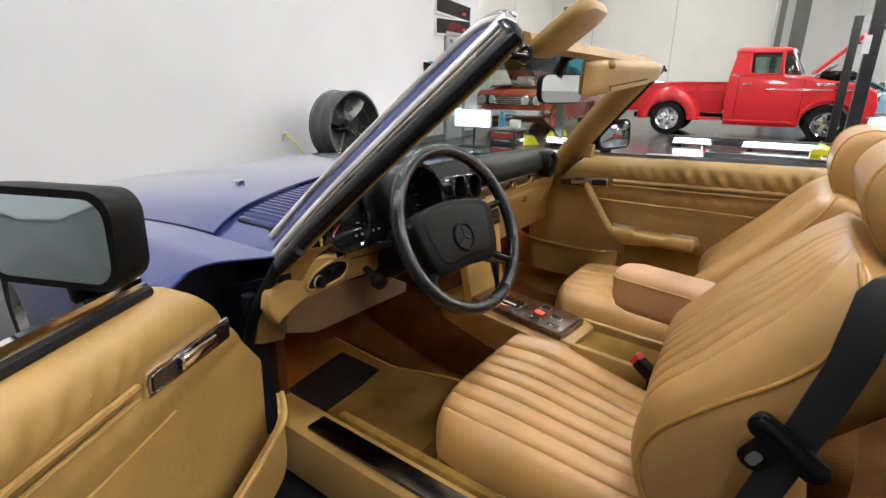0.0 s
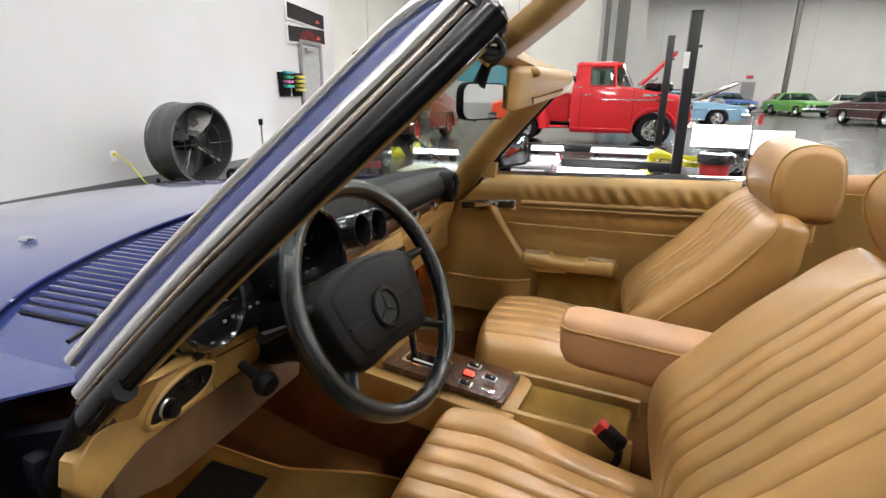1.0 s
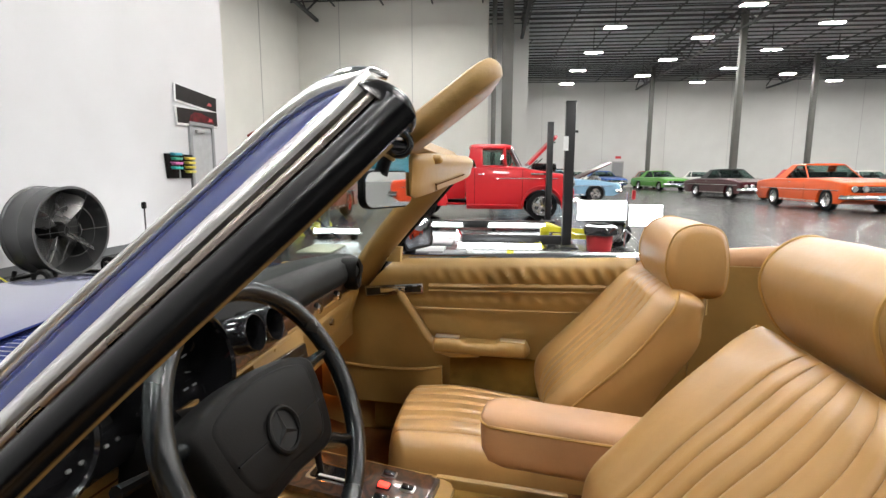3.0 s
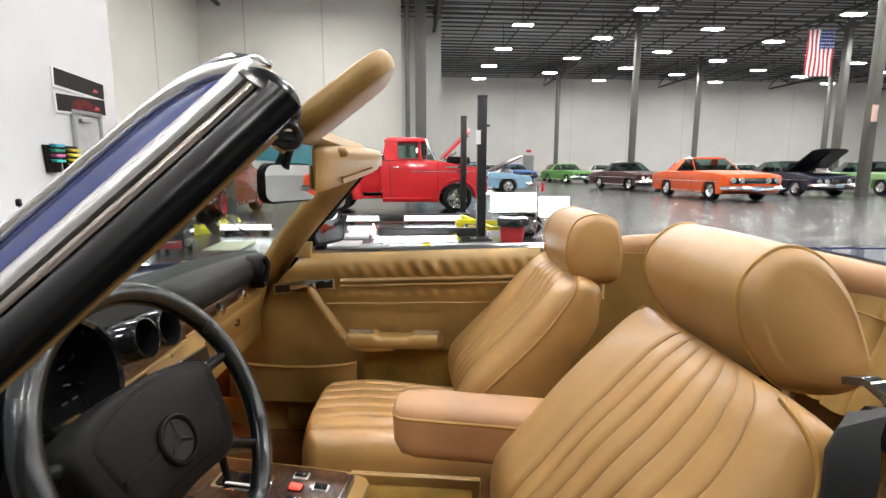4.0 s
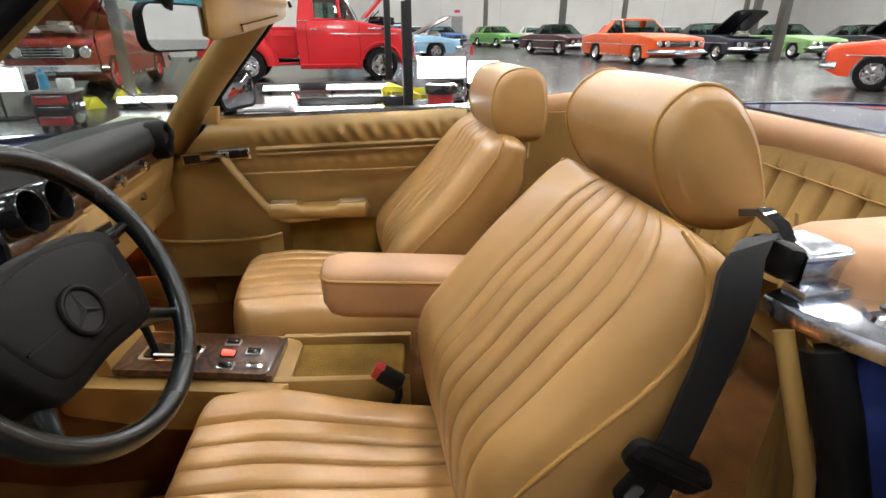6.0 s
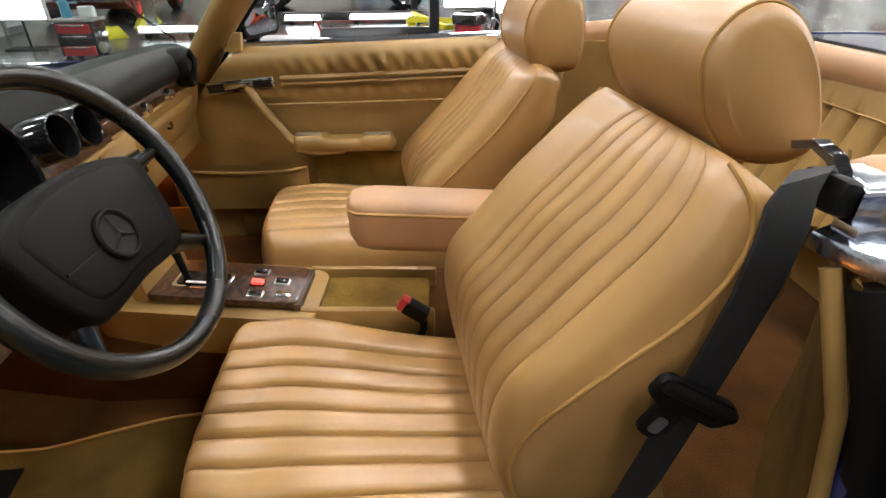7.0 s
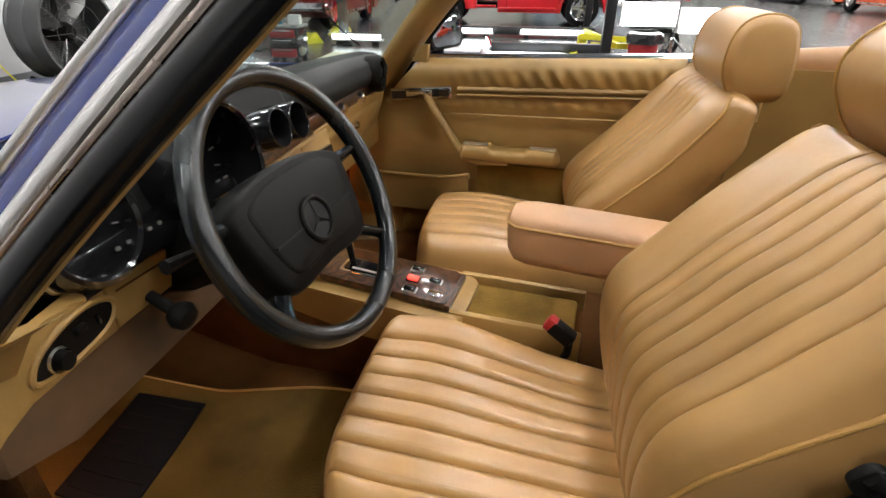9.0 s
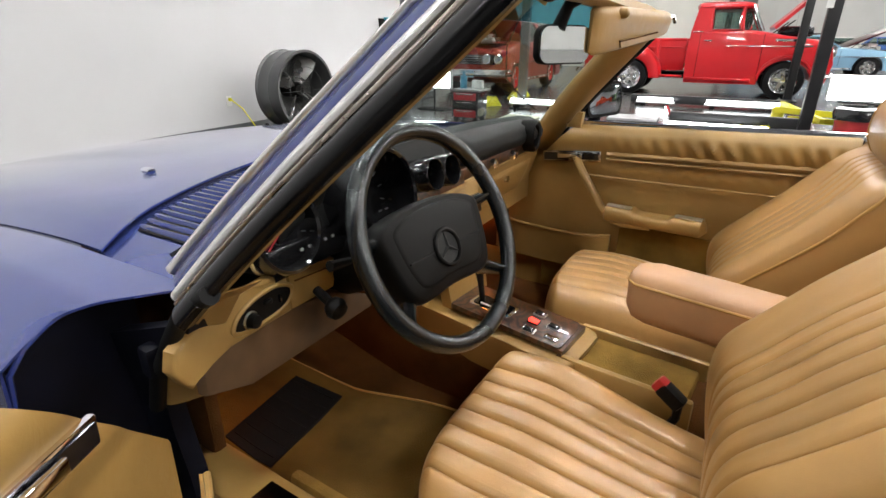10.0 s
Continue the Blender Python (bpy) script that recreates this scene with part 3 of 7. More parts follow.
# wiper
turned((-0.85, -0.70), YAW)
b = bmesh.new()
tube([(-0.90, -0.60, 0.838), (-0.955, -0.42, 0.856), (-0.99, -0.2, 0.868)], 0.004, 8, bm=b)
tube([(-0.905, -0.66, 0.826), (-0.965, -0.4, 0.85), (-1.005, -0.12, 0.864)], 0.003, 6, bm=b)
part("wiper", b, RUBBER, car, "black windshield wiper at rest")
b = bmesh.new()
tube([(-0.90, -0.60, 0.80), (-0.92, -0.57, 0.832), (-0.955, -0.50, 0.846)], 0.005, 8, bm=b)
part("wiper", b, RUBBER, car, "black wiper arm")

turned((-0.4, CY), 4)
# ---- cockpit tub: floor, tunnel, sills, firewall, rear shelf ----
tub = car  # the cockpit is part of the car
part("floor_pan", sheet(lambda x, y: Vector((x, y, 0.25 + 0.18 * max(0, -x - 1.02) ** 1.0 * 1.4)), span(-1.42, 0.05, 30), span(CY - 0.62, CY + 0.62, 14), 0.02), CARPET_BROWN, tub, "brown wool floor carpet")
part("firewall", sheet(lambda v, y: Vector((-1.42 - 0.06 * v, y, 0.34 + 0.4 * v)), span(0, 1, 6), span(CY - 0.62, CY + 0.62, 8), 0.02, way=(-1, 0, 0)), CARPET_BROWN, tub, "brown carpeted firewall")
# two black panels added to keep stray light out of the footwell
part("dash_underside", sheet(lambda x, y: Vector((x, y, 0.60 + 0.1 * (-x - 0.9))), span(-1.45, -1.02, 6), span(CY - 0.64, CY + 0.56, 6), 0.01), BLACK, tub, "black panel added under the dashboard against stray light")
part("cowl_light_block", box((0.02, 1.30, 0.22), (-1.27, CY, 0.63)), BLACK, tub)
tun = lambda x, a: Vector((x, CY + 0.02 + 0.155 * math.copysign(abs(math.sin(a)) ** 0.5, math.sin(a)), 0.25 + (0.155 + 0.14 * max(0, -x - 0.75)) * abs(math.cos(a)) ** 0.5))
part("tunnel", sheet(tun, span(-1.42, 0.05, 24), span(-1.57, 1.57, 17), 0.01), CARPET_BROWN, tub, "brown carpeted transmission tunnel")
for s in (-1, 1):
    part("sill", box((1.5, 0.10, 0.14), (-0.60, CY + s * 0.66, 0.29), 0.02), VINYL, tub, "tan door sill")
    part("sill_plate", box((1.02, 0.05, 0.012), (-0.42, CY + s * 0.665, 0.366), 0.004), SILL_METAL, tub, "scuffed dark metal sill plate")
    part("sill_carpet", box((1.0, 0.025, 0.10), (-0.42, CY + s * 0.60, 0.315), 0.01), CARPET, tub)
    part("kick_panel", box((0.34, 0.03, 0.42), (-1.25, CY + s * 0.635, 0.45), 0.01), CARPET_BROWN, tub, "brown kick panel beside the footwell")
    lamp_ob = part("courtesy_lamp", box((0.05, 0.016, 0.022), (-1.16, CY + s * 0.612, 0.5), 0.003), COURTESY, tub, "small orange courtesy lamp in the footwell")
# bulkhead behind the seats with a pleated bench back
part("bulkhead", box((0.04, 1.30, 0.5), (0.69, CY, 0.55), 0.01), VINYL, tub)
# brown instead of gold: the shadow behind the seats as a colour
part("rear_floor", box((0.72, 1.25, 0.03), (0.38, CY, 0.27), 0.01), CARPET_BROWN, tub, "carpet behind the seats, made brown for the shade there")


def bench(v, w):
    y = CY - 0.56 + 1.12 * v
    z = 0.548 + 0.30 * w
    k = abs((v * 14) % 1 - 0.5) * 2 if w < 0.78 and 0.03 < v < 0.97 else 0
    return Vector((0.545 + 0.09 * w - 0.016 * (1 - k ** 5), y, z))


part("bench_back", sheet(bench, span(0, 1, 14 * 10 + 1), [0, 0.3, 0.6, 0.76, 0.79, 0.9, 1.0], 0.05, way=(1, 0, 0)), VINYL, tub, "pleated tan vinyl rear panel")
b = tube([(0.527, CY - 0.545, 0.568), (0.593, CY - 0.545, 0.763), (0.596, CY - 0.53, 0.781), (0.598, CY + 0.53, 0.781), (0.593, CY + 0.545, 0.763), (0.527, CY + 0.545, 0.568)], 0.002, 6)
part("piping", b, PIPING, tub)
# padded rim round the rear of the cockpit
rim = [(0.34, CY - 0.60, 0.856), (0.42, CY - 0.62, 0.85), (0.50, CY - 0.61, 0.846), (0.58, CY - 0.55, 0.843), (0.63, CY - 0.42, 0.840), (0.655, CY - 0.2, 0.838), (0.66, CY, 0.838), (0.655, CY + 0.2, 0.838), (0.635, CY + 0.42, 0.842), (0.59, CY + 0.54, 0.848), (0.50, CY + 0.61, 0.856), (0.30, CY + 0.63, 0.866), (-0.04, CY + 0.62, 0.866)]
part("padded_rim", tube(rim, [0.045] + [0.056] * 11 + [0.03], 16, squash=0.8), LEATHER_WORN, tub, "pinkish tan padded leather rim")
for s in (-1, 1):
    part("side_trim", sheet(lambda x, v, s=s: Vector((x, CY + s * (0.575 + 0.02 * v), lerp(0.862, 0.36, v))), span(0.24 if s < 0 else 0.06, 0.72, 8), span(0, 1, 6), 0.03, way=(0, s, 0)), VINYL, tub, "tan quarter trim")


turned(None, 0)

# ---- seats ----
def groove(u, lines, w):
    """How deep a sewn channel is at u: 1 on a seam, 0 between."""
    d = min(1.0, min(abs(u - q) for q in lines) / w)
    return 1 - math.sqrt(max(0.0, 1 - (1 - d) ** 2))


def seat(yc, k, label):
    """One front seat. k holds its measures; yc is the middle line of its backrest."""
    fold = k["far"]
    dx = k["dx"]
    turned((-0.45 + dx, k["pivot"]), YAW)
    t = thing("leather_seat", (-0.4 + dx, yc, 0.25), label, "car seat", "pair of front seats")
    lines, lb = k["cushion_seams"], k["back_seams"]
    fine_u = lambda qs: sorted(set([round(2 * i / 60 - 1, 4) for i in range(61)] + [round(q + d, 4) for q in qs for d in (-0.07, -0.045, -0.025, -0.012, -0.004, 0, 0.004, 0.012, 0.025, 0.045, 0.07)]))
    US, UB = fine_u(lines), fine_u(lb)

    # cushion, lofted from the rear to the rounded front
    def ring(x, yy, top, half, low, v):
        out = []
        for u in US:
            e = (1 - abs(u) ** 6) ** 0.42 if abs(u) < 1 else 0
            inside = lines[-1] - 0.1 < u < lines[0] + 0.1
            g = groove(u, lines, 0.060) if inside else 0
            puff = 0.0055 * (1 - g) if inside else 0.005
            crown = 0.010 * (1 - u * u) + k["inner"] * math.exp(-((u - 0.80) / 0.22) ** 2) * min(1, 0.25 + v) + 0.008 * math.exp(-((u + 0.86) / 0.12) ** 2)
            sag = 0.0014 * math.sin(7 * u + 9 * v) * math.exp(-((v - 0.25) / 0.2) ** 2)
            z = low + (top - low) * (0.35 + 0.65 * e) + (crown - 0.0095 * g + puff - 0.006 + sag) * e
            out.append(Vector((x + 0.05 * v ** 4 * abs(u) ** 4, yy + u * half * (1 + 0.02 * e), z)))
        out += [Vector((out[-1].x, yy + half * 0.97, low)), Vector((out[0].x, yy - half * 0.97, low))]
        return out
    rings = []
    xr, xf, dz = -0.16 + dx, -0.668 + dx, k["dz"]
    for i in range(24):
        v = i / 23
        top = curve([(0, 0.420), (0.3, 0.425), (0.75, 0.446), (1, 0.44)], v) + dz
        half = curve([(0, k["half"][0]), (0.35, k["half"][0] + 0.012), (0.8, k["half"][1]), (1, k["half"][1] - 0.006)], v)
        rings.append(ring(lerp(xr, xf, v), lerp(k["mid"][0], k["mid"][1], v), top, half, 0.30, v))
    for i in range(1, 9):
        a = i / 8 * 1.45
        rings.append(ring(xf - 0.035 * math.sin(a), k["mid"][1], 0.30 + (0.14 + dz) * (0.2 + 0.8 * math.cos(a)), k["half"][1] - 0.006 - 0.02 * (1 - math.cos(a)), 0.30, 1))
    part("cushion", loft(rings), LEATHER, t, "pleated tan leather seat cushion")
    ym, hf = k["mid"][1], k["half"][1] - 0.01
    zs = 0.338 + dz * 0.5
    edge = [(r[0].x, r[0].y - 0.001, zs) for r in rings[2:26]]
    edge += [(xf - 0.034 + 0.05 * abs(q) ** 4, ym + q * hf, zs) for q in (-0.9, -0.7, -0.4, 0, 0.4, 0.7, 0.9)]
    edge += [(r[-3].x, r[-3].y + 0.001, zs) for r in rings[25:1:-1]]
    part("cushion_seam", tube(edge, 0.0028, 6), CARPET_BROWN, t, "dark sewn seam along the cushion's lower edge")
    part("seat_base", box((0.56, 0.36, 0.05), (-0.44 + dx, yc, 0.275), 0.015), CARPET_BROWN, t)
    for sd in (-1, 1):
        part("seat_rail", tube([(-0.72 + dx, yc + sd * 0.15, 0.262), (-0.15 + dx, yc + sd * 0.15, 0.262)], 0.012, 8), BLACK, t)

    # backrest: level slices; deep bolsters either side of a sunk pleated middle, piped along both edges
    zt = k["top"]
    rows, piping = [], {-1: [], 1: []}
    for i in range(60):
        v = i / 59
        z = lerp(0.40, zt, 1 - (1 - v) ** 1.25)
        pip, front, half = curve(k["piping"], z), curve(k["front"], z), curve(k["width"], z)
        back = pip + curve([(0.40, 0.20), (0.55, 0.19), (0.65, 0.15), (0.75, 0.12), (zt - 0.06, 0.035 + 0.9 * k["crest"]), (zt, k["crest"])], z)
        kk = max(0, (z - (zt - 0.038)) / 0.038)
        half *= math.sqrt(1 - (0.5 * kk ** 1.8) ** 2)
        if kk > 0:
            mid, w = lerp(front, back, 0.45), 1 - math.sqrt(1 - 0.98 * kk * kk)
            front, back, pip = lerp(front, mid, w), lerp(back, mid, w), lerp(pip, mid, w * 0.8)
        hk = max(0, (z - (zt - 0.11)) / 0.11)
        out_half = half - k["shoulder"] * hk ** 2.2
        half -= 0.7 * k["shoulder"] * hk ** 3
        row = []
        for u in UB:
            au = abs(u)
            edge_at = 0.70
            e = math.sqrt(max(0, 1 - ((au - edge_at) / (1 - edge_at)) ** 2)) if au > edge_at else 1
            sunk = 1 / (1 + math.exp((u - (lb[0] + 0.12)) / 0.05)) / (1 + math.exp(((lb[-1] - 0.07) - u) / 0.035))
            inside = lb[-1] - 0.09 < u < lb[0] + 0.09
            g = groove(u, lb, 0.050) if inside else 0
            kink = 0.0014 * math.exp(-((z - 0.745 - 0.10 * u) / 0.012) ** 2) * math.exp(-((u + 0.05) / 0.22) ** 2)
            pleat = (0.0115 * g - 0.004 + kink) * sunk * (1 - 0.5 * kk ** 4)
            row.append(Vector((pip - (pip - front) * e ** 0.9 * (1 - k["lean"] * max(0, -u) ** 1.5) + k["sunk"] * sunk * min(1, (z - 0.38) / 0.2, max(0, zt - z) / 0.12 + 0.25) * (1 - kk) + pleat, yc + (u - k["drift"] * max(0, z - 0.5) * (1 - u * u)) * (half if u > 0 else out_half), z)))
        piping[1].append(row[-1].copy())
        piping[-1].append(row[0].copy())
        for q in (0.3, 0.6, 0.88, 1.0):
            row.append(Vector((lerp(pip, back, q), yc + half * (1 + 0.03 * math.sin(q * 3.1) - 0.10 * q ** 4), z)))
        for q in (1.0, 0.88, 0.6, 0.3):
            row.append(Vector((lerp(pip, back, q), yc - out_half * (1 + 0.03 * math.sin(q * 3.1) - 0.10 * q ** 4), z)))
        rows.append(row)
    part("backrest", loft(rows), LEATHER, t, "pleated tan leather backrest", sharp=50)
    for sd in (-1, 1):
        part("piping", tube([p + Vector((0, sd * 0.001, 0)) for p in piping[sd][3:59]], 0.0034, 8), PIPING, t, "gold sewn piping")

    # headrest: a wedge-shaped padded roll, blunt at the sides
    zh = k["head_foot"]
    hz0, hz1 = (zh + 0.012, zh + 0.172) if fold else (zh - 0.005, zh + 0.145)
    hx = k["head_x"]
    q_ = 0.62 if fold else 0.86
    prof = [(x * (q_ if x > 0 else 1), z) for x, z in HEADREST[fold]]
    fine = []
    for i in range(len(prof)):
        p0, p1, p2, p3 = (Vector(prof[(i + d) % len(prof)]) for d in (-1, 0, 1, 2))
        for q in (0, 0.25, 0.5, 0.75):
            fine.append(0.5 * (2 * p1 + (p2 - p0) * q + (2 * p0 - 5 * p1 + 4 * p2 - p3) * q * q + (3 * p1 - p0 - 3 * p2 + p3) * q ** 3))
    rings = []
    for i in range(29):
        u = 2 * i / 28 - 1
        w = 1.0 if abs(u) < 0.86 else 1 - 0.22 * ((abs(u) - 0.86) / 0.14) ** 2.2
        w *= 1 + 0.05 * (1 - u * u)
        rings.append([Vector((hx + q.x * w, yc + HEAD_Y[fold] + (0.145 if fold else 0.141) * u * (1 - 0.06 * max(0, q.y / 0.076)), (hz0 + hz1) / 2 + q.y * w)) for q in fine])
    part("headrest", loft(rings), LEATHER, t, "tan leather headrest with sewn side seams")
    for sd in (-1, 1):
        q = rings[26 if sd > 0 else 2]
        part("headrest_piping", tube([p + Vector((0, sd * 0.001, 0)) for p in q], 0.0026, 6, loop=True), PIPING, t)
        part("headrest_post", tube([(hx + 0.03, yc + HEAD_Y[fold] + sd * 0.07, zh - 0.05), (hx + 0.03, yc + HEAD_Y[fold] + sd * 0.07, hz0 + 0.04)], 0.007, 8), CHROME, t)
    part("hinge_cover", lathe([(0.0, 0), (0.03, 0), (0.03, 0.012), (0.024, 0.018), (0, 0.018)], 20, pose(-0.17 + dx, yc - 0.215, 0.40, 90, 0, 0)), BLACK, t)
    turned(None, 0)
    return t


HEADREST = {0: [(-0.024, -0.078), (-0.056, -0.042), (-0.075, 0.008), (-0.064, 0.046), (-0.03, 0.071), (0.008, 0.066), (0.044, 0.034), (0.07, -0.012), (0.09, -0.058), (0.082, -0.080), (0.05, -0.090), (0.01, -0.088)], 1: [(-0.06, -0.068), (-0.076, -0.03), (-0.074, 0.02), (-0.055, 0.058), (-0.018, 0.074), (0.03, 0.070), (0.07, 0.05), (0.085, 0.0), (0.086, -0.05), (0.066, -0.084), (0.0, -0.087), (-0.04, -0.084)]}
HEAD_Y = {0: 0.042, 1: -0.03}
DRIVER = dict(crest=0.022, drift=0.12, shoulder=0.034, far=0, lean=0.38, pivot=-0.268, dx=0.0, dz=0.0, inner=0.030, mid=(-0.285, -0.245), half=(0.195, 0.235), cushion_seams=[0.53 - 0.213 * i for i in range(7)], back_seams=[0.29 - 0.172 * i for i in range(7)],
              top=0.905, sunk=0.014, head_foot=0.893, head_x=0.030,
              piping=[(0.40, -0.20), (0.467, -0.222), (0.514, -0.240), (0.567, -0.244), (0.618, -0.223), (0.66, -0.186), (0.703, -0.141), (0.745, -0.094), (0.782, -0.063), (0.823, -0.042), (0.853, -0.033), (0.88, -0.035), (0.905, -0.042)],
              front=[(0.40, -0.235), (0.48, -0.262), (0.56, -0.278), (0.62, -0.281), (0.66, -0.270), (0.71, -0.231), (0.78, -0.176), (0.85, -0.108), (0.888, -0.070), (0.905, -0.055)],
              width=[(0.40, 0.185), (0.5, 0.2), (0.6, 0.208), (0.8, 0.211), (0.88, 0.209), (0.905, 0.207)])
PASSENGER = dict(crest=0.055, drift=0.0, shoulder=0.0, far=1, lean=0.15, pivot=0.44, dx=-0.10, dz=0.028, inner=0.0, mid=(0.44, 0.44), half=(0.185, 0.212), cushion_seams=[0.55 - 0.24 * i for i in range(6)], back_seams=[0.36 - 0.19 * i for i in range(6)],
                 top=0.866, sunk=0.024, head_foot=0.843, head_x=-0.058,
                 piping=[(0.40, -0.35), (0.50, -0.385), (0.56, -0.362), (0.61, -0.318), (0.66, -0.268), (0.73, -0.202), (0.79, -0.158), (0.83, -0.130), (0.866, -0.118)],
                 front=[(0.40, -0.37), (0.5, -0.405), (0.575, -0.402), (0.65, -0.338), (0.72, -0.27), (0.78, -0.218), (0.84, -0.165), (0.866, -0.145)],
                 width=[(0.40, 0.18), (0.5, 0.2), (0.62, 0.212), (0.80, 0.214), (0.866, 0.205)])
seat(-0.295, DRIVER, "tan leather driver's seat with vertical pleats")
seat(0.44, PASSENGER, "tan leather passenger seat with vertical pleats")

# ---- armrest ----
arm = thing("armrest", (-0.2, 0.06, 0.45), "tan leather folding centre armrest between the seats", "armrest")
rings = []
turned((-0.3, 0.05), 0)
for x, k, zc in ((-0.488, 0.35, 0.63), (-0.482, 0.7, 0.62), (-0.468, 0.9, 0.612), (-0.44, 1, 0.61), (-0.3, 1.0, 0.605), (-0.15, 0.98, 0.60), (-0.02, 0.9, 0.60)):
    r = []
    for j in range(40):
        a = 2 * math.pi * j / 40
        c, s2 = math.cos(a), math.sin(a)
        r.append(Vector((x, 0.062 + 0.062 * k * math.copysign(abs(c) ** 0.45, c), zc + 0.055 * k * math.copysign(abs(s2) ** 0.6, s2) + 0.004)))
    rings.append(r)
part("arm_pad", loft(rings), LEATHER_WORN, arm, "worn pinkish tan leather pad")
part("piping", tube([rings[i][17 if i > 1 else 17] + Vector((0, -0.001, 0)) for i in range(7)], 0.003, 6), PIPING, arm)
part("arm_hinge", box((0.10, 0.05, 0.12), (-0.06, 0.062, 0.50), 0.02), BLACK, arm)

# ---- steering wheel ----
WC, WA, WR = Vector((-0.693, -0.3355, 0.805)), 0.451, 0.1767
WM = axes(WC, (0, 1, 0), (-math.sin(WA), 0, math.cos(WA)))  # x across, y up the wheel, z towards the driver
sw = thing("steering_wheel", WC, "black leather four-spoke steering wheel with round badge", "steering wheel")
ring = [WM @ Vector((WR * math.cos(a), WR * math.sin(a), 0)) for a in (2 * math.pi * i / 72 for i in range(72))]
part("rim", tube(ring, 0.0145, 16, loop=True), WHEEL_LEATHER, sw, "black leather wheel rim")
# hub pad: broad, waisted, domed
def pad_outline(k=1.0):
    pts = []
    for x, y in ((-0.124, 0.042), (-0.07, 0.060), (0, 0.066), (0.07, 0.060), (0.124, 0.042), (0.130, 0.012), (0.114, -0.058), (0.086, -0.086), (0, -0.083), (-0.086, -0.086), (-0.114, -0.058), (-0.130, 0.012)):
        pts.append((x * k, y * k))
    return pts
def pad(m, k, z0, z1, bev, n=4):
    base = pad_outline(k)
    # smooth the outline
    fine = []
    for i in range(len(base)):
        p0, p1, p2, p3 = (Vector(base[(i + d) % len(base)]) for d in (-1, 0, 1, 2))
        for j in range(n):
            s = j / n
            fine.append(0.5 * ((2 * p1) + (p2 - p0) * s + (2 * p0 - 5 * p1 + 4 * p2 - p3) * s * s + (3 * p1 - p0 - 3 * p2 + p3) * s ** 3))
    rings = [[m @ Vector((p.x * q, p.y * q, z)) for p in fine] for q, z in ((0.97, z0), (1.0, lerp(z0, z1, 0.5)), (1.0, z1 - bev), (0.97, z1 - bev * 0.3), (0.92, z1), (0.6, z1 + 0.002), (0.2, z1 + 0.003))]
    return loft(rings)
PAD_Z = -0.004
part("hub_pad", pad(WM, 1.0, PAD_Z - 0.055, PAD_Z, 0.012), BLACK, sw, "black padded wheel hub")
part("hub_panel", pad(WM @ Matrix.Translation((0, 0.002, 0)), 0.80, PAD_Z - 0.01, PAD_Z + 0.0035, 0.003), BLACK, sw)
for s in (-1, 1):
    part("panel_seam", box((0.062, 0.0025, 0.003), m=WM @ Matrix.Translation((s * 0.064, -0.02, PAD_Z + 0.0060))), RUBBER, sw)
EM = WM @ Matrix.Translation((-0.003, -0.02, PAD_Z + 0.006))
part("badge_ring", tube([EM @ Vector((0.029 * math.cos(a), 0.029 * math.sin(a), 0.002)) for a in (2 * math.pi * i / 40 for i in range(40))], 0.0038, 8, loop=True), BLACK, sw)
part("badge_disc", lathe([(0, 0.0015), (0.026, 0.0015), (0.027, -0.002)], 32, EM), PAD, sw)
b = bmesh.new()
for k in range(3):
    m = EM @ Matrix.Rotation(radians(120 * k), 4, "Z")
    loft([[m @ Vector(q) for q in ((-0.0045, 0, 0.002), (0.0045, 0, 0.002), (0, 0, 0.005))], [m @ Vector(q) for q in ((-0.001, 0.026, 0.002), (0.001, 0.026, 0.002), (0, 0.026, 0.003))]], bm=b)
part("badge_rays", b, PAD, sw)
for a in (169, 11, 219, 321):
    c, s = math.cos(radians(a)), math.sin(radians(a))
    k = 0.118
    pts = [WM @ Vector((c * k, s * k, PAD_Z - 0.03)), WM @ Vector((c * (k + 0.02), s * (k + 0.02), PAD_Z - 0.026)), WM @ Vector((c * 0.158, s * 0.158, -0.016)), WM @ Vector((c * WR, s * WR, -0.002))]
    part("spoke", tube(pts, [0.024, 0.020, 0.015, 0.012], 14, squash=0.55), WHEEL_LEATHER, sw)
colm = lambda z: WM @ Vector((0, 0.0, z))
part("column_shroud", tube([colm(-0.05), colm(-0.10), colm(-0.16), colm(-0.26)], [0.04, 0.05, 0.058, 0.06], 18), BLACK, sw, "black steering column shroud")
part("stalk", tube([WM @ Vector((-0.05, 0.0, -0.1)), WM @ Vector((-0.12, 0.015, -0.095)), WM @ Vector((-0.165, 0.02, -0.09))], [0.006, 0.006, 0.009], 8), BLACK, sw, "black control stalk")

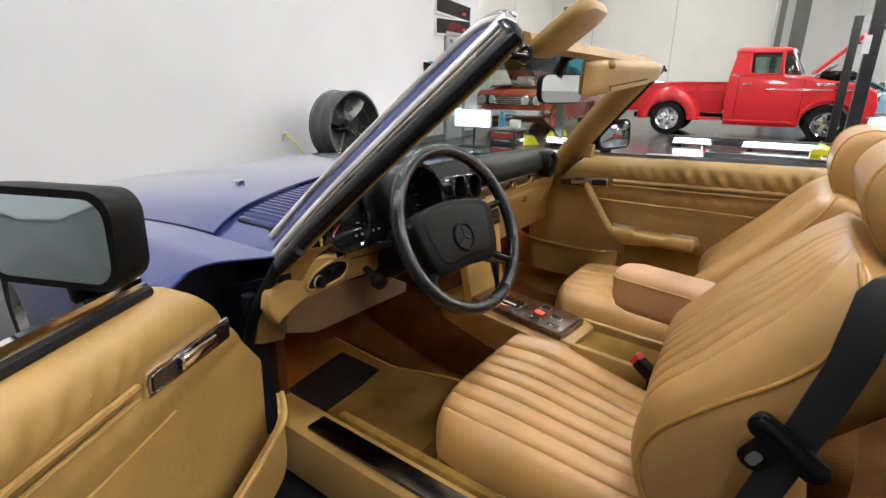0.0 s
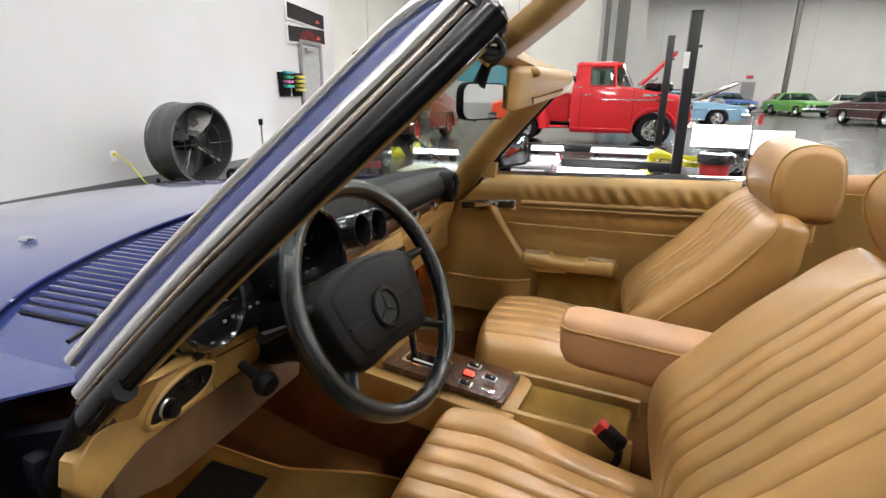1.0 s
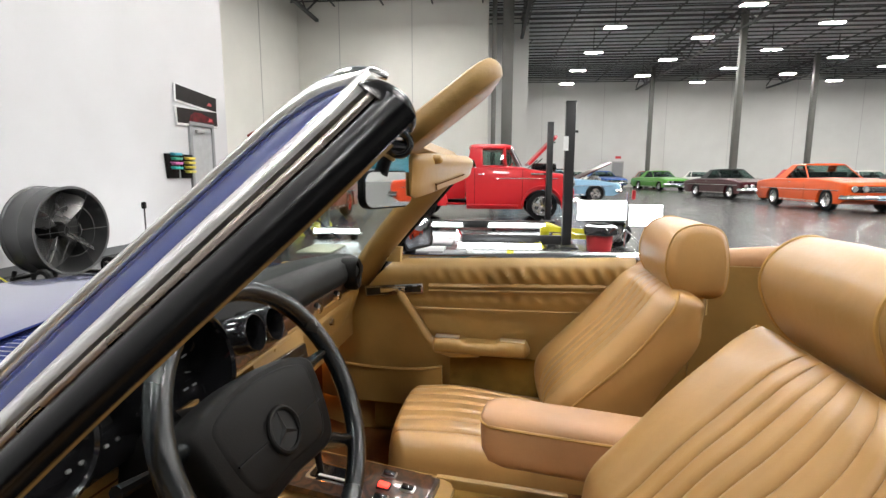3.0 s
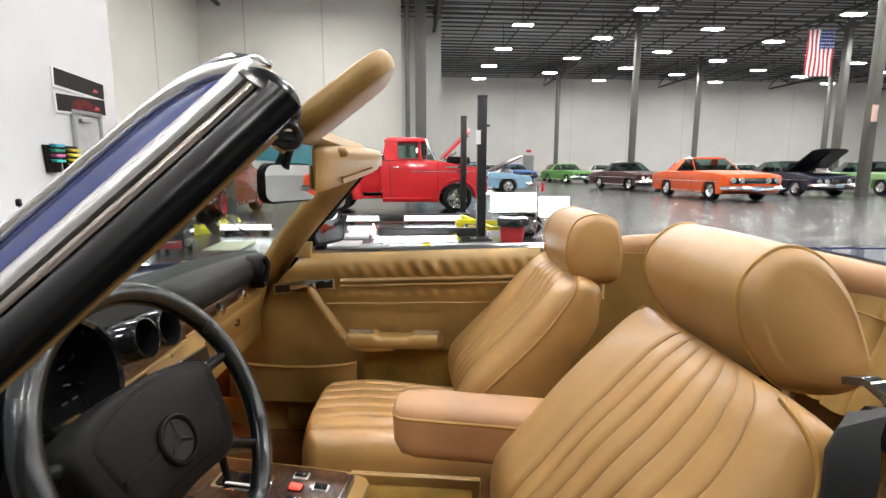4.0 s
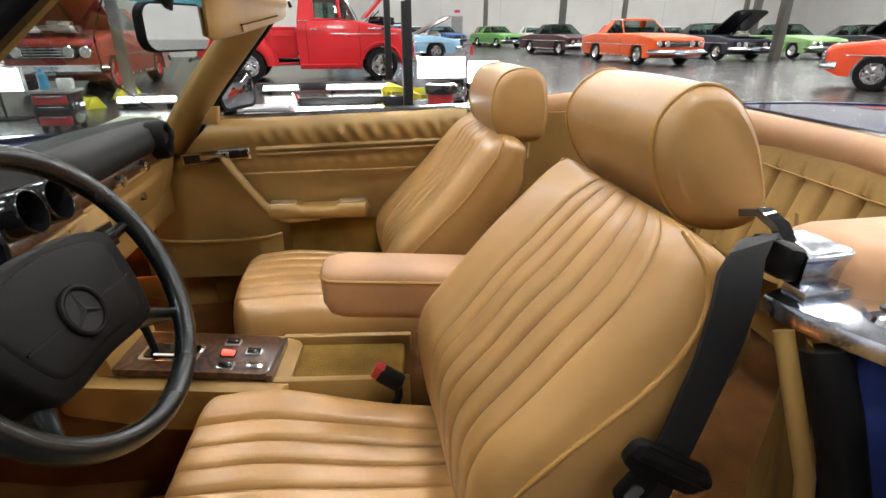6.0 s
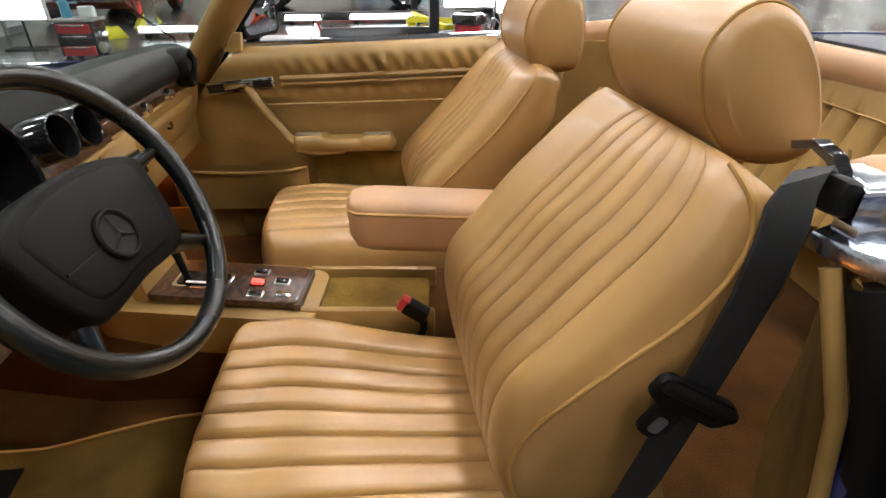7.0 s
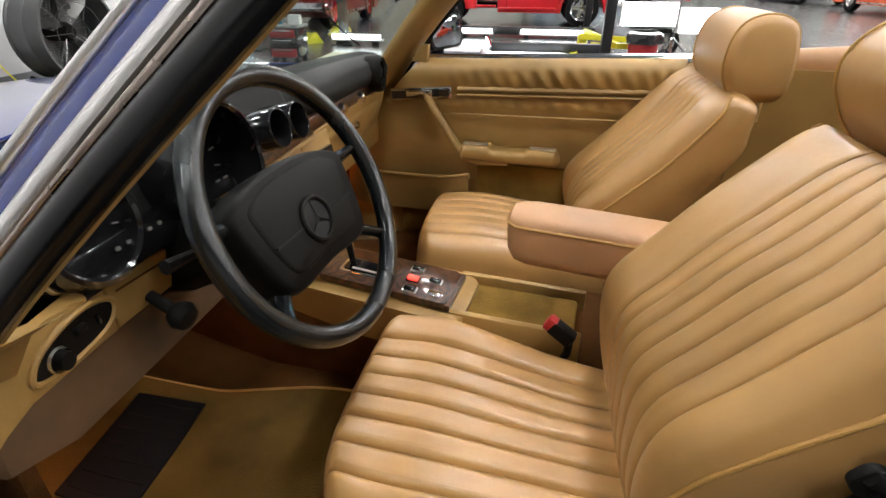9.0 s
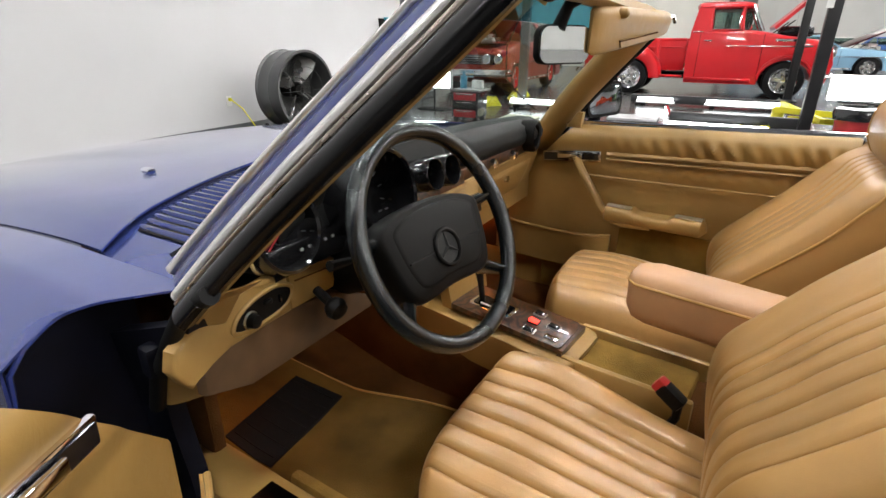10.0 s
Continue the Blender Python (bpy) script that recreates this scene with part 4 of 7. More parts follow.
# ---- dashboard ----
turned((-0.985, 0.545), 6.5)
dash = thing("dashboard", (-1.0, CY, 0.6), "black padded dashboard with round gauges over tan lower panels", "dashboard")
D0, D1 = CY - 0.60, CY + 0.50
rings = []
for i in range(41):
    y = lerp(D0, D1, i / 40)
    k = (y - CY) / 0.6
    fwd = 0.05 * k * k
    hump = 0.055 * math.exp(-((y + 0.29) / 0.15) ** 4) - 0.022 / (1 + math.exp((y + 0.50) / 0.02))
    win = 1 / (1 + math.exp((y - 0.09) / 0.012))
    lip = -0.985 + 0.03 * k * k - 0.05 * win
    dip = 0.06 * max(0, min(1, (-y - 0.02) / 0.3))
    prof = [(-1.25 + fwd + 1.2 * dip, 0.838 - dip), (-1.15 + fwd + 0.9 * dip, 0.858 - 0.8 * dip), (lip - 0.09, 0.870 + hump), (lip - 0.045, 0.869 + hump), (lip - 0.012, 0.855 + hump), (lip, 0.83 + hump), (lip - 0.002, 0.812 + hump), (lip - 0.012, 0.799 + hump * 0.6), (lip - 0.05, 0.796), (lip - 0.09, 0.796), (-1.25 + fwd + 1.2 * dip, 0.79 - dip)]
    rings.append([Vector((x, y, z)) for x, z in prof])
part("dash_top", loft(rings), PAD, dash, "matte black padded dash top", sharp=85)
# instrument binnacle: dark recess with gauges
bin_m = axes((-0.965, -0.338, 0.80), (0, 1, 0), (-0.25, 0, 1))
part("binnacle_face", prism(rounded(0.44, 0.13, 0.05), bin_m @ Matrix.Translation((0.01, 0.032, -0.062)), 0.01), GLOSS_BLACK, dash, "dark instrument face")
def hood_ring(r, at, depth, m=bin_m, mat=GLOSS_BLACK, name="gauge_bezel"):
    x, y = at
    return part(name, lathe([(r, -0.058), (r, depth), (r + 0.004, depth + 0.004), (r + 0.009, depth + 0.002), (r + 0.012, depth - 0.008), (r + 0.014, -0.058)], 40, m @ Matrix.Translation((x, y, 0))), mat, dash)
def gauge(at, r, depth, marks=12):
    x, y = at
    bez = hood_ring(r, at, depth)
    part("gauge_dial", lathe([(0, -0.045), (r, -0.045), (r, -0.05)], 32, bin_m @ Matrix.Translation((x, y, 0))), GLOSS_BLACK, bez)
    for k in range(marks):
        a = radians(-40 + 260 * k / (marks - 1))
        b = box((r * 0.16, 0.0022, 0.0012), m=bin_m @ Matrix.Translation((x, y, -0.0435)) @ Matrix.Rotation(a, 4, "Z") @ Matrix.Translation((r * 0.84, 0, 0)))
        part("dial_mark", b, FADED_MARK, bez)
    part("needle", box((r * 0.55, 0.0022, 0.002), m=bin_m @ Matrix.Translation((x, y, -0.040)) @ Matrix.Rotation(radians(215), 4, "Z") @ Matrix.Translation((r * 0.4, 0, 0))), RED, bez)
gauge((-0.168, 0.027), 0.060, -0.020)
gauge((0.040, 0.031), 0.078, 0.028)
for gx, gy in ((0.2225, 0.030), (0.2960, 0.026)):
    # centre air vents: deep black tubes with a thin bright lip and a turning vane
    tube_ = part("centre_vent", lathe([(0.0, -0.050), (0.032, -0.050), (0.032, 0.016), (0.0335, 0.019), (0.036, 0.016), (0.037, -0.058)], 36, bin_m @ Matrix.Translation((gx, gy, 0))), GLOSS_BLACK, dash, "round glossy black air vent")
    part("vent_lip", tube([bin_m @ Vector((gx + 0.0335 * math.cos(a), gy + 0.0335 * math.sin(a), 0.0185)) for a in (2 * math.pi * i / 32 for i in range(32))], 0.0009, 6, loop=True), GLOSS_BLACK, tube_)
    for dy in (-0.012, 0.0, 0.012):
        part("vane", box((0.052 - 0.6 * abs(dy), 0.002, 0.012), m=bin_m @ Matrix.Translation((gx, gy + dy, -0.012)) @ Matrix.Rotation(radians(20), 4, "X")), GLOSS_BLACK, tube_)
part("cluster_surround", prism(rounded(0.62, 0.145, 0.05), bin_m @ Matrix.Translation((0.085, 0.034, -0.066)), 0.014, 0.004), PAD, dash)
part("driver_wood_strip", prism([(0.19, -0.029), (0.42, -0.029), (0.42, 0.0), (0.19, 0.0)], bin_m @ Matrix.Translation((0, 0, -0.048)), 0.02, 0.003), WOOD, dash, "burl wood strip under the gauges")
part("ledge_trim", prism([(-0.02, -0.038), (0.42, -0.038), (0.42, -0.030), (-0.02, -0.030)], bin_m @ Matrix.Translation((0, 0, -0.055)), 0.03, 0.003), VINYL, dash)
part("binnacle_lower", prism([(-0.21, -0.045), (0.19, -0.045), (0.19, 0.004), (-0.21, 0.004)], bin_m @ Matrix.Translation((0, 0, -0.055)), 0.022, 0.003), GLOSS_BLACK, dash)
for k in range(5):
    part("switch_mark", prism(rounded(0.006, 0.0045, 0.0015), bin_m @ Matrix.Translation((-0.144 + k * 0.0187, -0.0125, -0.0335)), 0.003), FADED_MARK, dash)
for k in range(6):
    part("warning_light", box((0.010, 0.0028, 0.003), m=bin_m @ Matrix.Translation((0.074 + k * 0.0205, -0.0065 - 0.0007 * k, -0.0325))), FADED_MARK, dash)
# wood strip and vents across the passenger side
part("wood_strip", box((0.016, 0.62, 0.032), (-0.996, 0.30, 0.785), 0.004), WOOD, dash, "dark burl wood trim strip")
part("lower_roll", box((0.014, 0.62, 0.012), (-0.996, 0.30, 0.7635), 0.005, seg=3), VINYL, dash)
for y in (0.24, 0.38):
    part("dash_knob", lathe([(0, 0), (0.014, 0), (0.014, 0.012), (0.010, 0.016), (0, 0.016)], 20, pose(-0.985, y, 0.784, 0, 90, 0)), CHROME, dash)
vent = part("side_vent", lathe([(0.0, -0.03), (0.036, -0.03), (0.036, 0.012), (0.044, 0.016), (0.05, 0.008), (0.05, -0.03)], 28, pose(-0.972, D1 - 0.075, 0.822, 0, 88, 6)), BLACK, dash, "round black air vent")
# glove box and lower tan panels
def dash_face(y, v, out=0.0):
    return Vector((-0.991 - 0.075 * v ** 1.6 + 0.02 * (y - 0.3) ** 2 + out, y, lerp(0.766, 0.585, v)))


part("dash_face", sheet(lambda y, v: dash_face(y, v), span(0.03, 0.62, 14), span(0, 1, 12), 0.02, way=(-1, 0, 0)), VINYL, dash, "tan lower dash face")
part("glove_box", sheet(lambda y, v: dash_face(y, 0.14 + 0.72 * v, 0.006 * min(1, 12 * v, 12 * (1 - v), 40 * (y - 0.139), 40 * (0.571 - y))), span(0.14, 0.57, 24), span(0, 1, 20), 0.004, way=(-1, 0, 0)), VINYL, dash, "tan glove box door")
part("glove_box_lock", lathe([(0, 0), (0.011, 0), (0.010, 0.008), (0, 0.010)], 16, pose(-0.99, 0.355, 0.715, 0, 90, 0)), CHROME, dash)
part("dash_core", box((0.10, 0.66, 0.25), (-1.075, 0.33, 0.705), 0.01), VINYL, dash)
turned(None, 0)
def smooth_outline(base, n=4):
    """A closed outline rounded through its corners."""
    fine = []
    for i in range(len(base)):
        p0, p1, p2, p3 = (Vector(base[(i + d) % len(base)]) for d in (-1, 0, 1, 2))
        for j in range(n):
            q = j / n
            v = 0.5 * (2 * p1 + (p2 - p0) * q + (2 * p0 - 5 * p1 + 4 * p2 - p3) * q * q + (3 * p1 - p0 - 3 * p2 + p3) * q ** 3)
            fine.append((v.x, v.y))
    return fine


FACE = axes((-0.852, -0.6, 0.712), (-0.22, 0.975, 0), (0, 0, 1))  # driver's lower dash face
at_face = lambda x, y, z: FACE @ Matrix.Translation((x, y, z))
part("dash_corner", prism([(-0.122, -0.034), (-0.135, -0.008), (-0.128, 0.019), (-0.106, 0.03), (-0.058, 0.049), (-0.03, 0.053), (0.005, 0.044), (0.056, 0.046), (0.088, 0.041), (0.092, -0.029), (-0.043, -0.019), (-0.08, -0.021), (-0.095, -0.034), (-0.112, -0.046)], at_face(0, 0, -0.022), 0.022, 0.006, seg=3), VINYL, dash, "tan moulded corner of the dashboard")
part("lower_panel", prism([(0.094, 0.042), (0.129, 0.036), (0.235, 0.014), (0.21, -0.039), (0.094, -0.029)], at_face(0, 0, -0.024), 0.022, 0.004), VINYL, dash, "tan lower dash panel")
part("panel_crease", box((0.11, 0.002, 0.002), m=at_face(0.16, 0.012, -0.001) @ Matrix.Rotation(radians(-8), 4, "Z")), CARPET_BROWN, dash)
part("knee_panel", prism([(-0.086, -0.08), (-0.085, -0.045), (-0.08, -0.024), (-0.043, -0.022), (0.098, -0.032), (0.208, -0.046), (0.356, -0.127), (0.35, -0.151), (-0.004, -0.115)], at_face(0, 0, -0.03), 0.02, 0.006), KNEE, dash, "scuffed brown leatherette knee panel")
POD = smooth_outline([(-0.036, 0.001), (-0.022, 0.02), (0.011, 0.031), (0.054, 0.033), (0.088, 0.021), (0.091, 0.004), (0.07, -0.011), (0.02, -0.014), (-0.02, -0.01)])
part("pod_rim", tube([FACE @ Vector((x, y, 0.001)) for x, y in POD], 0.0042, 8, loop=True), VINYL, dash)
part("switch_pod", prism(POD, at_face(0, 0, -0.004), 0.006), BLACK, dash, "black oval light switch panel")
part("light_switch", lathe([(0, 0), (0.012, 0), (0.010, 0.012), (0, 0.014)], 20, at_face(-0.001, 0.002, 0.002)), BLACK, dash)
part("switch_ring", lathe([(0.0125, 0), (0.0135, 0.003), (0.015, 0)], 24, at_face(-0.001, 0.002, 0.002)), ALLOY, dash)
part("headlamp_lever", box((0.004, 0.013, 0.006), m=at_face(0.06, 0.011, 0.006), bevel=0.002), GLOSS_BLACK, dash, "small black lever")
part("pod_slider", box((0.016, 0.008, 0.008), m=at_face(0.035, 0.016, 0.004), bevel=0.002), BLACK, dash)
part("side_vent", lathe([(0, 0.004), (0.024, 0.004), (0.026, 0.014), (0.03, 0.014), (0.032, -0.02), (0, -0.02)], 28, at_face(0.062, 0.078, -0.03)), BLACK, dash, "round vent with chrome ring")
part("vent_ring", lathe([(0.026, 0.012), (0.028, 0.017), (0.031, 0.012)], 28, at_face(0.062, 0.078, -0.03)), CHROME, dash)
part("switch_panel", prism([(0.085, 0.046), (0.24, 0.018), (0.34, -0.02), (0.36, 0.05), (0.12, 0.12)], at_face(0, 0, -0.045), 0.02, 0.004), BLACK, dash, "black switch panel")
for k in range(4):
    part("push_button", lathe([(0, 0), (0.007, 0), (0.006, 0.012), (0, 0.014)], 14, at_face(0.135 + k * 0.026, 0.066 - k * 0.004, -0.026)), GLOSS_BLACK, dash)
    part("button_ring", lathe([(0.0055, 0.011), (0.0065, 0.0135), (0.0072, 0.011)], 14, at_face(0.135 + k * 0.026, 0.066 - k * 0.004, -0.026)), ALLOY, dash)
part("brake_knob", lathe([(0, -0.05), (0.008, -0.05), (0.009, -0.012), (0.016, -0.006), (0.020, 0.005), (0.016, 0.016), (0.006, 0.02), (0, 0.02)], 22, axes((-0.827, -0.461, 0.684), (0.1, 0.99, 0), (0.3, 0, 0.95))), BLACK, dash, "round black pull knob")

turned(None, 0)
# ---- centre console ----
con = thing("centre_console", (-0.7, CY - 0.03, 0.3), "tan centre console with burl wood shifter plate", "console")
CM = axes((-0.745, 0.035, 0.463), (1, 0, 0), (0, 1, 0)) @ Matrix.Rotation(radians(4), 4, "Y")
part("console_side", prism(rounded(0.44, 0.20, 0.03), CM @ Matrix.Translation((-0.03, 0, -0.10)), 0.094, 0.012), VINYL, con, "tan console body")
plate = part("wood_plate", prism(rounded(0.30, 0.135, 0.012), CM, 0.014, 0.004), WOOD, con, "glossy burl wood plate")
part("wood_end", box((0.012, 0.135, 0.045), m=CM @ Matrix.Translation((0.152, 0, -0.012))), WOOD, con)
part("shift_gate", prism(rounded(0.115, 0.06, 0.008), CM @ Matrix.Translation((-0.055, -0.008, 0.014)), 0.004, 0.001), CHROME, plate, "chrome shift gate")
part("shift_slot", prism(rounded(0.10, 0.045, 0.006), CM @ Matrix.Translation((-0.055, -0.008, 0.0185)), 0.002), GLOSS_BLACK, plate)
part("gate_letters", box((0.07, 0.006, 0.002), m=CM @ Matrix.Translation((-0.05, -0.024, 0.021))), WHITE_MARK, plate)
part("shift_lever", tube([CM @ Vector((-0.085, -0.008, 0.0)), CM @ Vector((-0.10, -0.01, 0.07)), CM @ Vector((-0.115, -0.012, 0.13)), CM @ Vector((-0.118, -0.012, 0.15))], [0.007, 0.008, 0.015, 0.011], 12), BLACK, con, "black shift lever")
for nm, x, y, m_, lab in (("hazard_switch", 0.055, -0.006, RED_LIT, "lit red switch"), ("rocker_switch", 0.052, 0.036, GLOSS_BLACK, ""), ("rocker_switch", 0.104, 0.004, GLOSS_BLACK, ""), ("rocker_switch", 0.062, -0.045, GLOSS_BLACK, "")):
    w_ = 0.024 if m_ is RED_LIT else 0.026
    frame_ = part("switch_frame", prism(rounded(w_ + 0.006, 0.022, 0.003), CM @ Matrix.Translation((x, y, 0.014)), 0.003, 0.001), ALLOY if m_ is not RED_LIT else GLOSS_BLACK, plate)
    part(nm, box((w_, 0.015, 0.006), m=CM @ Matrix.Translation((x, y, 0.0185)) @ Matrix.Rotation(radians(6), 4, "Y"), bevel=0.0015), m_, con, lab)
# small chrome plate added to draw the highlight on the wood's corner
part("highlight_plate", prism(rounded(0.034, 0.020, 0.003), CM @ Matrix.Translation((0.118, -0.042, 0.0142)), 0.003, 0.001), CHROME, plate)
part("tray", box((0.27, 0.15, 0.05), (-0.465, 0.055, 0.405), 0.01), CARPET, con, "gold carpeted tray")
for y in (-0.025, 0.135):
    part("tray_rail", box((0.29, 0.018, 0.09), (-0.46, y, 0.405), 0.006), VINYL, con)
stack = part("centre_panel", prism([(-0.10, 0.16), (0.10, 0.16), (0.085, -0.14), (-0.085, -0.14)], axes((-0.94, 0.055, 0.60), (0, 1, 0), (-0.18, 0, 1)), 0.03, 0.008), VINYL, con, "tan centre stack")
part("radio", box((0.17, 0.05, 0.012), m=axes((-0.94, 0.055, 0.60), (0, 1, 0), (-0.18, 0, 1)) @ Matrix.Translation((0, 0.10, 0.034)), bevel=0.003), GLOSS_BLACK, stack)

# ---- buckles ----
at = Vector((-0.352, -0.058, 0.47))
t = thing("belt_buckle", at, "black seat belt buckle with a red button", "buckle")
m = axes(at, (0.85, -0.12, -0.5), (0.12, 1, 0))
part("buckle_body", box((0.052, 0.028, 0.032), m=m, bevel=0.007), BLACK, t)
part("release_button", box((0.022, 0.024, 0.03), m=m @ Matrix.Translation((-0.026, 0, 0.001)), bevel=0.005), RED, t, "red release button")
part("buckle_stalk", tube([m @ Vector((0.02, 0, -0.004)), m @ Vector((0.035, 0, -0.03)), m @ Vector((0.04, 0, -0.06))], 0.008, 8), BLACK, t)

# ---- passenger door, closed ----
def door_panel(M, lab, open_door=False):
    """M: x runs to the rear, y into the cockpit, z up; origin at the top front of the panel."""
    P = lambda x, y, z: M @ Vector((x, y, z))
    front, rear = -1.13, -0.12
    def skin(u, v):
        x = lerp(lerp(-0.885, -1.115, min(1, v / 0.5) ** 0.9), rear, u)
        z = lerp(0.845 + 0.04 * (x + 0.9) * 1.0, 0.37, v) - 0.845
        puff = 0.018 * math.exp(-((v - 0.10) / 0.09) ** 2) + 0.008 * math.exp(-((v - 0.27) / 0.05) ** 2)
        roll = -0.02 * max(0, 1 - v / 0.04)
        ripple = (0.006 + 0.002 * math.sin(x * 23)) * math.sin(x * 150 + 3.0 * math.sin(x * 7) - 34 * v) * (math.exp(-((v - 0.11) / 0.05) ** 2) + 0.4 * math.exp(-((v - 0.255) / 0.02) ** 2)) * min(1, max(0, (x + 0.85) * 4))
        return P(x, puff + roll + ripple - 0.012 * v, z)
    way = (M.to_3x3() @ Vector((0, -1, 0)))
    body = t = part("door", sheet(skin, span(0, 1, 240), span(0, 1, 60), 0.03, way=way), VINYL, car, lab)
    # seams and raised bead
    for za, zb, x0, x1, r in ((-0.077, -0.052, -0.77, -0.15, 0.008), (-0.093, -0.07, -0.77, -0.15, 0.005), (-0.152, -0.135, -0.83, -0.15, 0.003)):
        part("bead", tube([P(lerp(x0, x1, i / 20), 0.012, lerp(za, zb, i / 20)) for i in range(21)], r, 8, squash=0.7), VINYL, t)
    # chrome recess with inner handle
    hp = axes(P(-0.888, 0.006, -0.098), M.to_3x3() @ Vector((1, 0, 0.1)), M.to_3x3() @ Vector((-0.1, 0, 1)))
    flip = 1 if hp.to_3x3().col[2].dot(M.to_3x3() @ Vector((0, 1, 0))) > 0 else -1
    hp = hp @ Matrix.Translation((0, 0, 0.001 * flip))
    pl = part("handle_plate", box((0.20, 0.036, 0.012), m=hp, bevel=0.004), CHROME, t, "chrome handle plate")
    part("handle_recess", box((0.085, 0.024, 0.004), m=hp @ Matrix.Translation((-0.05, 0, 0.007 * flip))), GLOSS_BLACK, t)
    part("lock_recess", box((0.055, 0.02, 0.004), m=hp @ Matrix.Translation((0.065, 0, 0.007 * flip))), GLOSS_BLACK, t)
    part("inner_handle", box((0.085, 0.018, 0.008), m=hp @ Matrix.Translation((0.0, 0.003, 0.014 * flip)), bevel=0.003), CHROME, t)
    # pull strap running into the armrest
    if not open_door:
      pts = [P(-0.865, 0.02, -0.10), P(-0.84, 0.03, -0.135), P(-0.80, 0.036, -0.19), P(-0.765, 0.04, -0.24), P(-0.735, 0.042, -0.268), P(-0.69, 0.045, -0.28), P(-0.6, 0.045, -0.275)]
      part("pull_strap", tube(pts, [0.012, 0.013, 0.014, 0.015, 0.017, 0.018, 0.016], 12, squash=0.7), VINYL, t, "tan grab strap")
    rings = []
    for i in range(81):
        x = lerp(-0.755, -0.445, i / 80)
        end = min(1, (x + 0.755) / 0.02 + 0.25, (-0.445 - x) / 0.02 + 0.25)
        rise = 0.011 * (1 / (1 + math.exp((x + 0.655) / 0.003)) + 1 / (1 + math.exp((-0.545 - x) / 0.003)))
        rings.append([P(x, 0.032 + 0.034 * c * end, -0.264 + (0.020 + (rise if d > 0 else 0)) * d * end) for c, d in ((-1, -0.8), (0.2, -1.0), (0.75, -0.85), (1, -0.3), (1, 0.45), (0.85, 0.85), (0.6, 1.0), (0.0, 0.95), (-1, 0.9))])
    part("armrest_pad", loft(rings), VINYL, t, "tan door armrest dipped in the middle", sharp=60)
    for x in (-0.702, -0.498):
        part("armrest_clip", box((0.076, 0.022, 0.006), m=Matrix.Translation(P(x, 0.042, -0.2305)) @ M.to_3x3().to_4x4(), bevel=0.002), SATIN, t)
    # map pocket
    pk = lambda x, v: P(x, 0.012 + 0.035 * math.sin(min(1, (x + 1.15) / 0.1, (-0.715 - x) / 0.1 + 0.15) * 1.57) * (1 - 0.3 * v), lerp(-0.352 + 0.012 * ((x + 0.93) / 0.2) ** 2, -0.475, v))
    part("map_pocket", sheet(pk, span(-1.15, -0.725, 40), span(0, 1, 10), 0.012, way=way), VINYL, t, "tan map pocket")
    part("pocket_hem", tube([pk(x, 0) for x in span(-1.15, -0.725, 40)], 0.006, 8), VINYL, t)
    # carpeted lower edge, chrome sill along the window
    part("door_carpet", sheet(lambda x, v: P(x, 0.012, lerp(-0.30, -0.47, v)), span(-0.70, rear, 20), span(0, 1, 8), 0.01, way=way), CARPET, t, "gold carpet on the lower door")
    part("window_sill", tube([P(x, -0.035, 0.845 + 0.04 * (x + 0.9) - 0.845 + (0.014 if open_door else 0.004)) for x in span(-0.86 if open_door else -0.93, rear, 12)], 0.013 if open_door else 0.011, 8, squash=0.6), CHROME, t, "chrome window sill strip")
    if open_door:
        part("sill_rubber", tube([P(x, -0.018, 0.04 * (x + 0.9) + 0.004) for x in span(-0.86, rear, 12)], 0.008, 8), RUBBER, t, "black window rubber")
    part("outer_skin", sheet(lambda u, v: P(lerp(lerp(-0.90, -1.11, min(1, v / 0.5)), rear, u), -0.06 - 0.10 * math.sin(v * 1.57), lerp(0.845, 0.25, v) - 0.845), span(0, 1, 20), span(0, 1, 12), 0.012, way=-way), BLUE, t, "navy blue outer door skin")
    part("rear_edge", box((0.012, 0.10, 0.46), m=Matrix.Translation(P(rear + 0.004, -0.05, -0.24)) @ M.to_3x3().to_4x4(), bevel=0.004), BLUE, t)
    return body


M1 = Matrix.Translation((0, 0.684, 0)) @ Matrix.Rotation(radians(2), 4, "Z") @ Matrix(((1, 0, 0, 0), (0, -1, 0, 0), (0, 0, 1, 0.845), (0, 0, 0, 1)))
part("front_post", box((0.46, 0.02, 0.44), (-1.12, 0.735, 0.585), 0.006), VINYL, car, "tan post ahead of the passenger door")
part("rear_post", box((0.24, 0.02, 0.56), (0.02, 0.722, 0.57), 0.006), VINYL, car, "tan post behind the passenger door")
pdoor = door_panel(M1, "closed passenger door with quilted tan vinyl panel")
part("mirror_trim", prism([(-0.918, 0.838), (-0.868, 0.838), (-0.863, 0.888), (-0.884, 0.888)], axes((0, 0.668, 0), (1, 0, 0), (0, 0, 1)), 0.018, 0.004), VINYL, pdoor, "tan corner trim at the foot of the mirror")
part("door_lock", box((0.05, 0.035, 0.03), (-0.125, 0.675, 0.872), 0.006), CHROME, pdoor, "chrome latch at the door's rear")

# ---- driver's door, open ----
OPEN = radians(54)
hinge = Vector((-0.86, -0.715, 0.842))
M2 = Matrix.Translation(hinge) @ Matrix.Rotation(-OPEN, 4, "Z") @ Matrix.Translation((1.15, 0, 0))
door_panel(M2, "open driver's door with tan vinyl panel", open_door=True)

